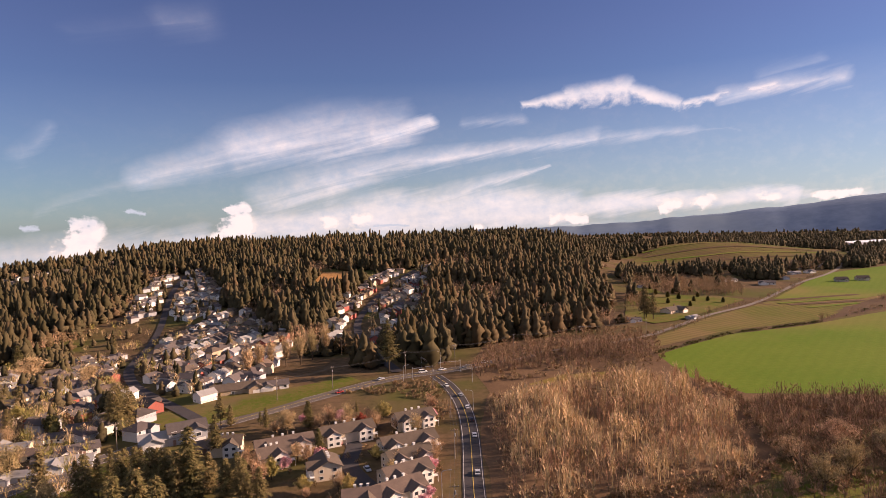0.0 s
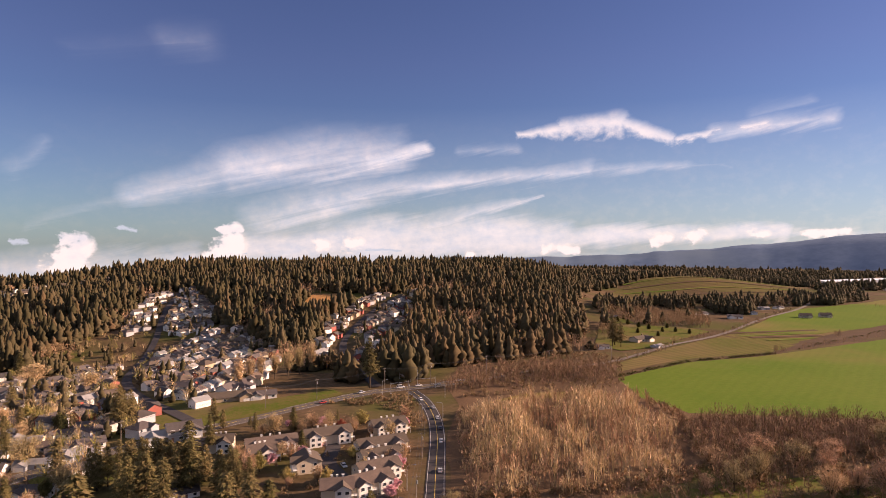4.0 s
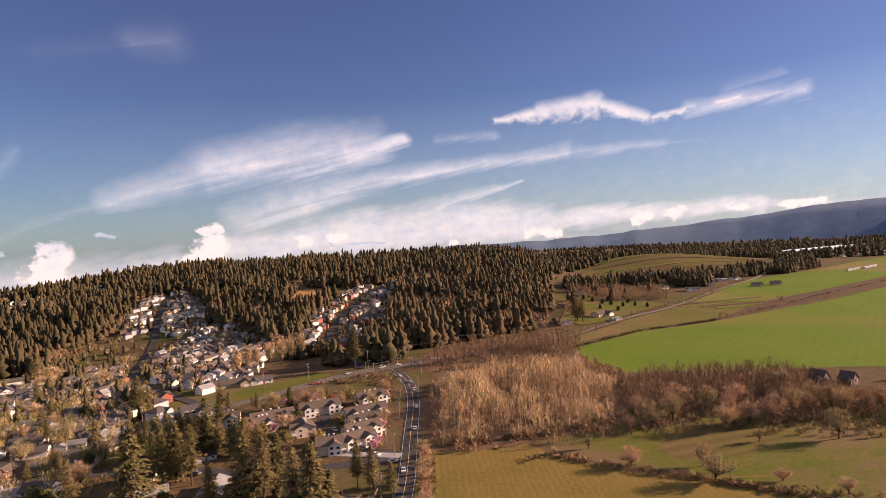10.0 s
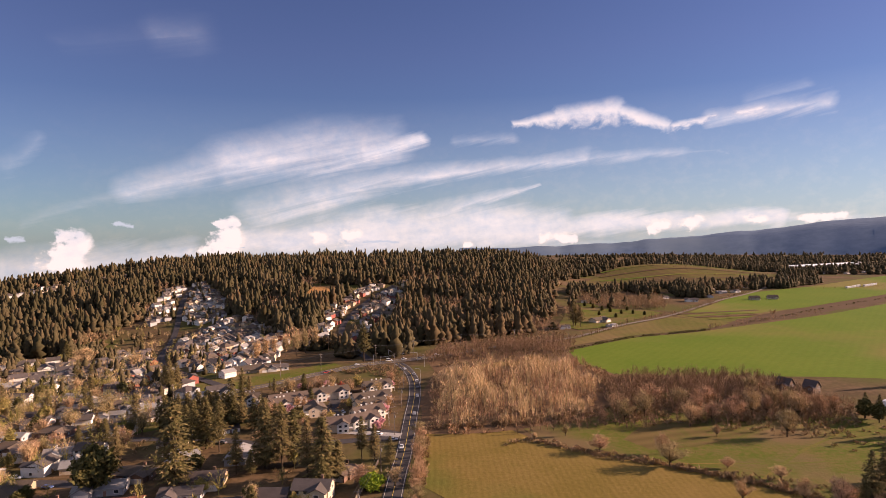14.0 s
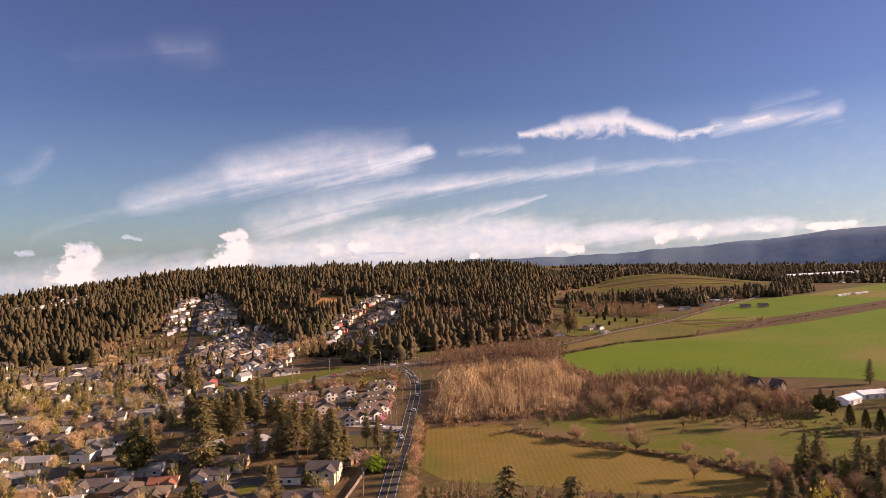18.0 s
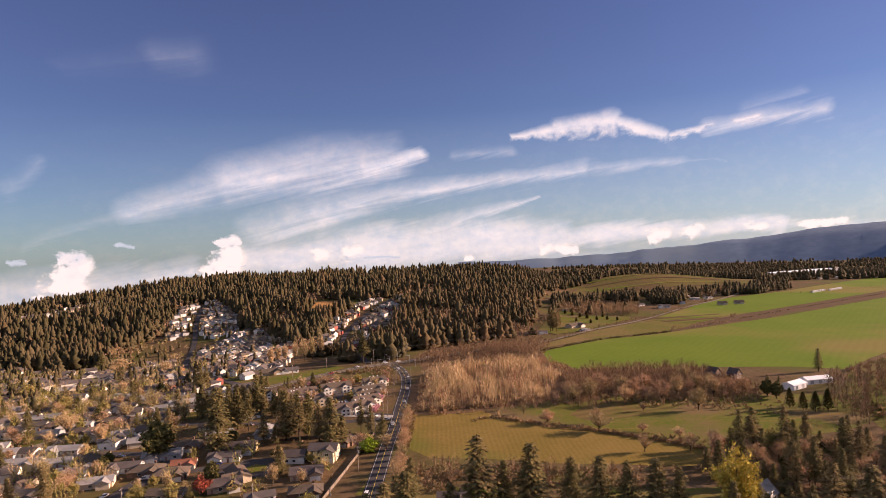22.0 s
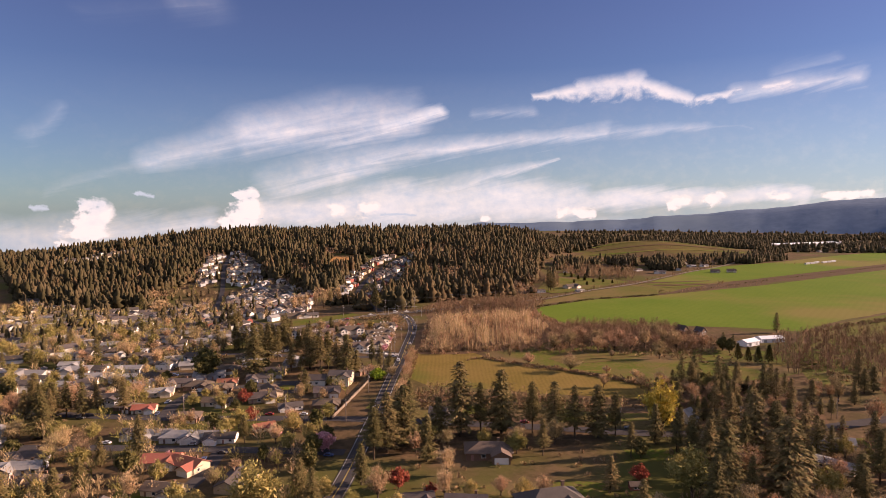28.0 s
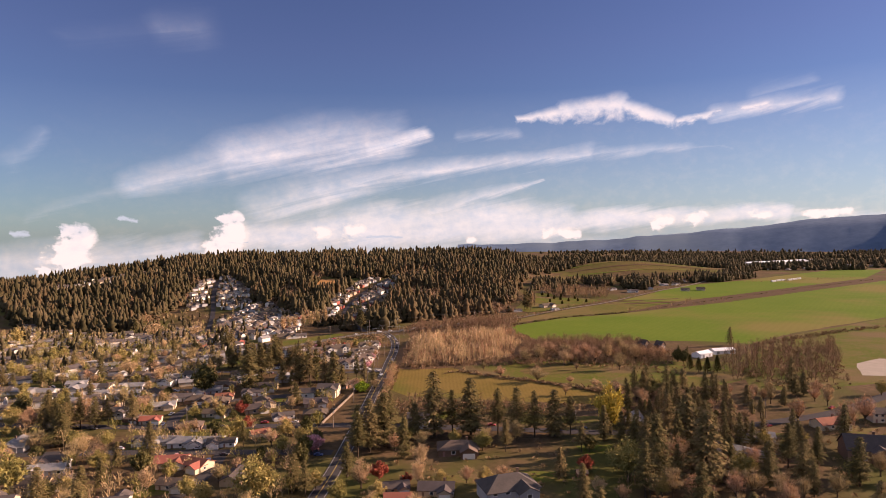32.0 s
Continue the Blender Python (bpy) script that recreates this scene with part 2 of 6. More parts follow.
WL.new(cloud_cover, mix_sky.inputs[0])
WL.new(scale_sky.outputs[0], mix_sky.inputs[6])
WL.new(cloud_colour, mix_sky.inputs[7])
WL.new(mix_sky.outputs[2], back.inputs[0])
WL.new(back.outputs[0], out_world.inputs[0])


# ---- materials ----
def srgb(r, g, b):
    return tuple((c / 255 / 12.92 if c <= 10 else ((c / 255 + 0.055) / 1.055) ** 2.4) for c in (r, g, b)) + (1,)


MATS = {}


def mat(name, a, b=None, rough=0.85, big=0.05, small=1.5, island=0.0, bump=0.0, metal=0.0, spread=0.5, other=0.0, spec=0.3, c=None, rows=None):
    """A surface whose colour goes from a to b at two sizes of noise; island: by how much single pieces differ; other: by how much objects differ."""
    m = bpy.data.materials.new(name)
    m.use_nodes = True
    n, l = m.node_tree.nodes, m.node_tree.links
    p = n["Principled BSDF"]
    p.inputs["Roughness"].default_value, p.inputs["Metallic"].default_value = rough, metal
    p.inputs["Specular IOR Level"].default_value = spec
    b = b or tuple(v * 0.8 for v in a)
    geo = n.new("ShaderNodeNewGeometry")
    n1, n2 = n.new("ShaderNodeTexNoise"), n.new("ShaderNodeTexNoise")
    for t, s, d in ((n1, big, 4), (n2, small, 6)):
        t.inputs["Scale"].default_value, t.inputs["Detail"].default_value = s, d
        t.inputs["Roughness"].default_value = 0.65
        l.new(geo.outputs["Position"], t.inputs["Vector"])
    ad = n.new("ShaderNodeMath")
    ad.operation = "ADD"
    l.new(n1.outputs[0], ad.inputs[0]), l.new(n2.outputs[0], ad.inputs[1])
    ramp = n.new("ShaderNodeMapRange")
    ramp.inputs[1].default_value, ramp.inputs[2].default_value = 1 - spread * 0.5, 1 + spread * 0.5
    l.new(ad.outputs[0], ramp.inputs[0])
    mix = n.new("ShaderNodeMix")
    mix.data_type = "RGBA"
    mix.inputs[6].default_value, mix.inputs[7].default_value = (*a[:3], 1), (*b[:3], 1)
    l.new(ramp.outputs[0], mix.inputs[0])
    col = mix.outputs[2]
    if c:
        n3 = n.new("ShaderNodeTexNoise")
        n3.inputs["Scale"].default_value, n3.inputs["Detail"].default_value = big * 0.37, 5
        l.new(geo.outputs["Position"], n3.inputs["Vector"])
        r3 = n.new("ShaderNodeMapRange")
        r3.inputs[1].default_value, r3.inputs[2].default_value = 0.48, 0.62
        l.new(n3.outputs[0], r3.inputs[0])
        mx = n.new("ShaderNodeMix")
        mx.data_type = "RGBA"
        l.new(r3.outputs[0], mx.inputs[0]), l.new(col, mx.inputs[6])
        mx.inputs[7].default_value = (*c[:3], 1)
        col = mx.outputs[2]
    if rows:                                                # drilled or mown rows: heading, width, strength
        wv = n.new("ShaderNodeTexWave")
        mp = n.new("ShaderNodeMapping")
        mp.inputs["Rotation"].default_value[2] = radians(rows[0])
        l.new(geo.outputs["Position"], mp.inputs["Vector"]), l.new(mp.outputs[0], wv.inputs["Vector"])
        wv.inputs["Scale"].default_value, wv.inputs["Distortion"].default_value, wv.inputs["Detail"].default_value = 0.31 / rows[1], 2.5, 3
        wv.inputs["Detail Scale"].default_value = 0.4
        hs, rr = n.new("ShaderNodeHueSaturation"), n.new("ShaderNodeMapRange")
        rr.inputs[3].default_value, rr.inputs[4].default_value = 1 - rows[2], 1 + rows[2]
        l.new(wv.outputs["Fac"], rr.inputs[0]), l.new(rr.outputs[0], hs.inputs["Value"]), l.new(col, hs.inputs["Color"])
        col = hs.outputs[0]
    for amount, socket in ((island, geo.outputs["Random Per Island"]), (other, None)):
        if not amount:
            continue
        if socket is None:
            socket = n.new("ShaderNodeObjectInfo").outputs["Random"]
        hsv = n.new("ShaderNodeHueSaturation")
        r = n.new("ShaderNodeMapRange")
        r.inputs[3].default_value, r.inputs[4].default_value = 1 - amount, 1 + amount
        l.new(socket, r.inputs[0]), l.new(r.outputs[0], hsv.inputs["Value"])
        h = n.new("ShaderNodeMapRange")
        h.inputs[3].default_value, h.inputs[4].default_value = 0.5 + 0.05 * amount, 0.5 - 0.05 * amount
        l.new(socket, h.inputs[0]), l.new(h.outputs[0], hsv.inputs["Hue"])
        l.new(col, hsv.inputs["Color"])
        col = hsv.outputs[0]
    l.new(col, p.inputs["Base Color"])
    if bump:
        bn = n.new("ShaderNodeBump")
        bn.inputs["Strength"].default_value, bn.inputs["Distance"].default_value = 0.6, bump
        l.new(n2.outputs[0], bn.inputs["Height"]), l.new(bn.outputs[0], p.inputs["Normal"])
    MATS[name] = m
    return m


# ground and fields
mat("ground_mix", (0.082, 0.056, 0.028), (0.14, 0.090, 0.05), 0.95, 0.03, 0.25, bump=0.4, spread=0.3, c=(0.088, 0.084, 0.024), spec=0.04)
mat("crop_green", (0.088, 0.145, 0.014), (0.122, 0.162, 0.020), 0.9, 0.012, 0.3, bump=0.35, spread=0.45, c=(0.175, 0.15, 0.042), rows=(38, 7.0, 0.02), spec=0.04)
mat("meadow_straw", (0.155, 0.112, 0.027), (0.195, 0.132, 0.04), 0.95, 0.03, 0.5, bump=0.3, spread=0.35, c=(0.115, 0.115, 0.026), rows=(0, 2.6, 0.05), spec=0.04)
mat("grass", (0.085, 0.108, 0.015), (0.135, 0.11, 0.032), 0.92, 0.05, 0.4, bump=0.4, spread=0.3, c=(0.15, 0.105, 0.05), spec=0.04)
mat("stubble", (0.13, 0.092, 0.036), (0.10, 0.095, 0.024), 0.95, 0.02, 0.25, bump=0.3, spread=0.25, c=(0.10, 0.064, 0.034), rows=(75, 9.0, 0.12), spec=0.04)
mat("bare_soil", (0.12, 0.075, 0.045), (0.09, 0.06, 0.035), 0.95, 0.04, 0.5, bump=0.1, spec=0.04)
mat("orange_soil", (0.42, 0.21, 0.08), (0.34, 0.19, 0.07), 0.95, 0.04, 0.5, bump=0.1, spec=0.04)
mat("asphalt", (0.055, 0.05, 0.052), (0.075, 0.068, 0.066), 0.9, 0.06, 1.2, bump=0.02, spec=0.04)
mat("pale_asphalt", (0.15, 0.125, 0.105), (0.11, 0.094, 0.082), 0.9, 0.06, 1.2, bump=0.02, spec=0.04)
mat("chip_road", (0.14, 0.115, 0.09), (0.18, 0.145, 0.115), 0.95, 0.1, 1.5)
mat("concrete", (0.36, 0.34, 0.31), (0.28, 0.26, 0.24), 0.9, 0.1, 1.5, bump=0.02, spec=0.04)
mat("gravel", (0.30, 0.26, 0.21), (0.38, 0.33, 0.27), 0.95, 0.1, 1.5, bump=0.05, spec=0.04)
mat("road_paint", (0.52, 0.50, 0.46), (0.36, 0.34, 0.31), 0.7, 0.3, 3, spec=0.04)
mat("yellow_paint", (0.7, 0.5, 0.12), (0.55, 0.42, 0.1), 0.7, 0.3, 3, spec=0.04)
# plants
mat("fir_needles", (0.108, 0.088, 0.034), (0.165, 0.128, 0.052), 0.8, 0.1, 1.0, other=0.25, island=0.35, spec=0.04)
mat("far_needles", (0.052, 0.043, 0.022), (0.076, 0.060, 0.031), 0.85, 0.012, 0.12, island=0.3, spread=0.6, spec=0.04)
mat("warm_needles", (0.062, 0.046, 0.023), (0.086, 0.060, 0.030), 0.85, 0.012, 0.12, island=0.3, spread=0.6, spec=0.04)
mat("bark", (0.10, 0.075, 0.05), (0.07, 0.05, 0.035), 0.95, 0.3, 4, bump=0.03, spec=0.04)
mat("twig_brown", (0.38, 0.24, 0.135), (0.48, 0.315, 0.18), 0.9, 0.03, 0.8, island=0.3, other=0.15, spec=0.04)
mat("twig_pale", (0.37, 0.27, 0.135), (0.46, 0.34, 0.175), 0.9, 0.03, 0.8, island=0.35, other=0.25, spec=0.04)
mat("twig_tan", (0.50, 0.36, 0.19), (0.60, 0.44, 0.25), 0.9, 0.02, 0.3, island=0.4, spec=0.04)
mat("shrub_brown", (0.25, 0.165, 0.09), (0.34, 0.22, 0.12), 0.9, 0.03, 0.5, island=0.4, other=0.2, spec=0.04)
mat("bud_green", (0.29, 0.235, 0.075), (0.37, 0.30, 0.105), 0.85, 0.1, 1, island=0.35, other=0.25, spec=0.04)
mat("leaf_yellow", (0.42, 0.33, 0.05), (0.5, 0.38, 0.08), 0.8, 0.2, 1, island=0.25, spec=0.04)
mat("leaf_dark", (0.085, 0.08, 0.026), (0.125, 0.108, 0.04), 0.75, 0.2, 1, island=0.35, other=0.2, spec=0.04)
mat("blossom_pink", (0.55, 0.25, 0.28), (0.62, 0.36, 0.36), 0.8, 0.3, 1, island=0.3, spec=0.04)
mat("red_leaf", (0.34, 0.09, 0.05), (0.26, 0.08, 0.05), 0.8, 0.3, 1, island=0.3, spec=0.04)
mat("lime_leaf", (0.28, 0.36, 0.03), (0.2, 0.28, 0.03), 0.8, 0.3, 1, island=0.3, spec=0.04)
mat("twig_dusk", (0.20, 0.128, 0.075), (0.27, 0.175, 0.10), 0.9, 0.03, 0.5, island=0.45, spec=0.04)
mat("leaf_litter", (0.11, 0.066, 0.038), (0.16, 0.10, 0.055), 0.95, 0.06, 0.7, bump=0.3, spread=0.4, spec=0.04)
mat("rough_pasture", (0.14, 0.115, 0.034), (0.10, 0.105, 0.022), 0.95, 0.02, 0.35, bump=0.4, spread=0.25, c=(0.17, 0.12, 0.05), rows=(58, 5.0, 0.10), spec=0.04)
# far forest; the blue of the distance haze is mixed into its colours
mat("hazed_mountain_wood", (0.085, 0.13, 0.20), (0.125, 0.175, 0.25), 1.0, 0.003, 0.02, spread=0.4, c=(0.15, 0.20, 0.25), spec=0.04)
# buildings
mat("wall_white", (0.72, 0.69, 0.63), (0.62, 0.59, 0.53), 0.7, 0.2, 2, other=0.08)
mat("wall_cream", (0.56, 0.47, 0.34), (0.48, 0.40, 0.29), 0.75, 0.2, 2, other=0.1)
mat("wall_tan", (0.42, 0.32, 0.21), (0.36, 0.27, 0.18), 0.75, 0.2, 2, other=0.12)
mat("wall_grey", (0.38, 0.38, 0.38), (0.31, 0.31, 0.32), 0.75, 0.2, 2, other=0.15)
mat("wall_brown", (0.20, 0.12, 0.08), (0.15, 0.09, 0.06), 0.8, 0.2, 2, other=0.15)
mat("wall_red", (0.30, 0.09, 0.06), (0.24, 0.07, 0.05), 0.8, 0.2, 2, other=0.15)
mat("roof_grey", (0.11, 0.09, 0.08), (0.07, 0.058, 0.052), 0.9, 0.3, 2.5, bump=0.03, other=0.2)
mat("roof_brown", (0.135, 0.098, 0.072), (0.09, 0.066, 0.05), 0.9, 0.3, 2.5, bump=0.03, other=0.2)
mat("roof_dark", (0.065, 0.052, 0.048), (0.095, 0.075, 0.068), 0.9, 0.3, 2.5, bump=0.03, other=0.2)
mat("roof_pale", (0.28, 0.265, 0.25), (0.21, 0.20, 0.19), 0.85, 0.3, 2.5, bump=0.03, other=0.12)
mat("roof_red", (0.32, 0.11, 0.07), (0.25, 0.09, 0.06), 0.9, 0.3, 2.5, bump=0.03, other=0.15)
mat("metal_white", (0.8, 0.8, 0.8), (0.7, 0.71, 0.72), 0.45, 0.2, 2)
mat("trim_white", (0.78, 0.76, 0.72), (0.7, 0.68, 0.64), 0.6, 0.3, 2)
mat("door_paint", (0.24, 0.14, 0.10), (0.18, 0.11, 0.08), 0.6, 0.3, 2, other=0.3)
mat("garage_paint", (0.66, 0.63, 0.57), (0.58, 0.55, 0.5), 0.6, 0.3, 2, other=0.15)
mat("wood_grey", (0.24, 0.19, 0.15), (0.17, 0.135, 0.11), 0.9, 0.4, 4, bump=0.02)
mat("wood_fence", (0.22, 0.17, 0.125), (0.16, 0.125, 0.095), 0.9, 0.4, 4, bump=0.02, other=0.2)
mat("steel_grey", (0.45, 0.45, 0.45), (0.38, 0.38, 0.38), 0.45, 0.4, 4, metal=0.6)
mat("wire_black", (0.05, 0.05, 0.05), None, 0.7)
mat("tyre", (0.02, 0.02, 0.02), (0.03, 0.03, 0.03), 0.9, 1, 4)
mat("lamp_red", (0.5, 0.03, 0.02), (0.4, 0.02, 0.02), 0.35, 1, 4)
for nm, ca in (("white", (0.75, 0.75, 0.74)), ("silver", (0.45, 0.46, 0.47)), ("black", (0.03, 0.03, 0.035)), ("red", (0.42, 0.04, 0.03)), ("blue", (0.05, 0.09, 0.22)), ("grey", (0.16, 0.165, 0.17))):
    mat("car_" + nm, ca, tuple(v * 0.9 for v in ca), 0.3, 0.5, 3, spec=0.5)
mat("glass_dark", (0.03, 0.035, 0.04), (0.045, 0.05, 0.055), 0.08, 0.5, 3, spec=0.6)


# ---- building blocks ----
def step(a, b, v):
    u = min(1.0, max(0.0, (v - a) / (b - a)))
    return u * u * (3 - 2 * u)


def height(x, y):
    """The lie of the land: a flat valley, a wooded hill beyond it, a dip and a mown knoll."""
    hill = 43 * step(470, 1250, y) * (1 - step(60, 300, x - 0.12 * (y - 600))) * step(-900, -480, x) * (1 - step(1500, 2400, y))
    knoll = 27 * math.exp(-((x - 500) / 190) ** 2 - ((y - 1210) / 110) ** 2)
    dip = -20 * math.exp(-((x + 340) / 180) ** 2 - ((y - 560) / 170) ** 2)
    az = math.degrees(math.atan2(x, y + 150))
    away = step(1250, 3800, math.hypot(x, y)) * (-150 - 170 * (1 - step(-32, -12, az)) + 105 * step(4, 8, az)) if y > 0 else 0
    return hill + knoll + dip + away


class Shape:
    """Points and faces of one mesh."""

    def __init__(self):
        self.v, self.f = [], []

    def face(self, *pts):
        n = len(self.v)
        self.v.extend(tuple(p) for p in pts)
        self.f.append(tuple(range(n, n + len(pts))))

    def box(self, x0, y0, z0, x1, y1, z1):
        n = len(self.v)
        self.v += [(x0, y0, z0), (x1, y0, z0), (x1, y1, z0), (x0, y1, z0), (x0, y0, z1), (x1, y0, z1), (x1, y1, z1), (x0, y1, z1)]
        self.f += [tuple(n + i for i in q) for q in ((0, 3, 2, 1), (4, 5, 6, 7), (0, 1, 5, 4), (1, 2, 6, 5), (2, 3, 7, 6), (3, 0, 4, 7))]
        return self

    def solid(self, low, high):
        """A closed body between two rings of points."""
        n, k = len(self.v), len(low)
        self.v += [tuple(p) for p in low] + [tuple(p) for p in high]
        self.f.append(tuple(range(n + k - 1, n - 1, -1)))
        self.f.append(tuple(range(n + k, n + 2 * k)))
        for i in range(k):
            j = (i + 1) % k
            self.f.append((n + i, n + j, n + k + j, n + k + i))
        return self

    def tube(self, a, b, ra, rb, sides=5, cap=True):
        a, b = Vector(a), Vector(b)
        d = (b - a).normalized()
        u = d.cross(Vector((0, 0, 1)) if abs(d.z) < 0.9 else Vector((1, 0, 0))).normalized()
        w = d.cross(u)
        ring = [u * math.cos(2 * math.pi * i / sides) + w * math.sin(2 * math.pi * i / sides) for i in range(sides)]
        if rb < 1e-4:
            n = len(self.v)
            self.v += [tuple(a + p * ra) for p in ring] + [tuple(b)]
            self.f += [(n + i, n + (i + 1) % sides, n + sides) for i in range(sides)]
            return self
        return self.solid([a + p * ra for p in ring], [b + p * rb for p in ring])

    def join(self, other):
        n = len(self.v)
        self.v += other.v
        self.f += [tuple(i + n for i in q) for q in other.f]
        return self

    def mesh(self, name, material, smooth=False):
        me = bpy.data.meshes.new(name)
        me.from_pydata(self.v, [], self.f)
        me.materials.append(MATS[material])
        if smooth:
            me.polygons.foreach_set("use_smooth", [True] * len(me.polygons))
        me.update()
        return me


def thing(name, label, category, at=(0, 0, 0), turn=0.0, group="", kind=""):
    """An Empty at a thing's base."""
    ob = tagged(new(name), label, category, group, kind)
    ob.matrix_world = pose(*at, 0, 0, turn)
    return ob


def part(name, shape, material, parent, label="", smooth=False):
    ob = new(name, shape.mesh(name, material, smooth) if isinstance(shape, Shape) else shape)
    ob.parent = parent
    return tagged(ob, label)


def single(name, shape, material, label, category, kind="", smooth=False, group=""):
    return tagged(new(name, shape.mesh(name, material, smooth)), label, category, group, kind)


def inside(x, y, poly):
    hit, j = False, len(poly) - 1
    for i in range(len(poly)):
        (xa, ya), (xb, yb) = poly[i], poly[j]
        if (ya > y) != (yb > y) and x < (xb - xa) * (y - ya) / (yb - ya) + xa:
            hit = not hit
        j = i
    return hit


def curve(pts, every=6.0):
    """A smooth line through points of the plan."""
    p = [Vector(q) for q in pts]
    p = [p[0] * 2 - p[1]] + p + [p[-1] * 2 - p[-2]]
    out = []
    for i in range(1, len(p) - 2):
        n = max(1, int((p[i + 1] - p[i]).length / every))
        for k in range(n):
            t = k / n
            out.append(0.5 * ((2 * p[i]) + (p[i + 1] - p[i - 1]) * t + (2 * p[i - 1] - 5 * p[i] + 4 * p[i + 1] - p[i + 2]) * t * t + (3 * p[i] - p[i - 1] - 3 * p[i + 1] + p[i + 2]) * t ** 3))
    return out + [p[-2]]


def strip(line, left, right, up, thick=0.0):
    """A band along a line of the plan, from left to right of it, lying up above the land."""
    s, rows = Shape(), []
    for i, c in enumerate(line):
        d = (line[min(i + 1, len(line) - 1)] - line[max(i - 1, 0)]).normalized()
        n = Vector((d.y, -d.x))
        a, b = c + n * left, c + n * right
        rows.append(((a.x, a.y, height(a.x, a.y) + up), (b.x, b.y, height(b.x, b.y) + up)))
    for (a, b), (c, d) in zip(rows, rows[1:]):
        if thick:
            s.solid([(a[0], a[1], a[2] - thick), (b[0], b[1], b[2] - thick), (d[0], d[1], d[2] - thick), (c[0], c[1], c[2] - thick)], [a, b, d, c])
        else:
            s.face(a, b, d, c)
    return s


def sheet(poly, up, cell=12.0, wobble=2.0, seed=1):
    """A patch of ground cover over a polygon of the plan, following the land, with an uneven rim."""
    line, n = [], len(poly)
    for i in range(n):
        a, b = Vector(poly[i]), Vector(poly[(i + 1) % n])
        k = max(1, int((b - a).length / cell))
        for j in range(k):
            q = a.lerp(b, j / k)
            w = noise.noise_vector(Vector((q.x * 0.05, q.y * 0.05, seed))) * wobble
            line.append(q + Vector((w.x, w.y)))
    bm = bmesh.new()
    f = bm.faces.new([bm.verts.new((q.x, q.y, 0)) for q in line])
    xs, ys = [q.x for q in line], [q.y for q in line]
    size = max(cell, (max(xs) - min(xs)) / 40, (max(ys) - min(ys)) / 40)
    for axis, lo, hi in ((0, min(xs), max(xs)), (1, min(ys), max(ys))):
        v = lo + size
        while v < hi:
            co, no = [0, 0, 0], [0, 0, 0]
            co[axis], no[axis] = v, 1
            bmesh.ops.bisect_plane(bm, geom=bm.verts[:] + bm.edges[:] + bm.faces[:], plane_co=co, plane_no=no)
            v += size
    for q in bm.verts:
        q.co.z = height(q.co.x, q.co.y) + up
    bmesh.ops.recalc_face_normals(bm, faces=bm.faces)
    s = Shape()
    bm.verts.index_update()
    s.v = [tuple(q.co) for q in bm.verts]
    s.f = [tuple(q.index for q in (f.verts if f.normal.z > 0 else reversed(f.verts))) for f in bm.faces]
    bm.free()
    return s


# ---- the land ----
def axis(lo, hi, fine_lo, fine_hi, fine, coarse):
    a = [lo]
    while a[-1] < hi:
        a.append(a[-1] + (fine if fine_lo <= a[-1] < fine_hi else coarse))
    return a


gx, gy = axis(-4800, 4800, -1000, 1000, 16, 140), axis(-900, 4880, -900, 1700, 16, 140)
land = Shape()
land.v = [(x, y, height(x, y)) for y in gy for x in gx]
nx = len(gx)
land.f = [(j * nx + i, j * nx + i + 1, (j + 1) * nx + i + 1, (j + 1) * nx + i) for j in range(len(gy) - 1) for i in range(nx - 1)]
single("ground", land, "ground_mix", "valley floor and hill of grass, brush and bare earth", "ground", "structure", True)

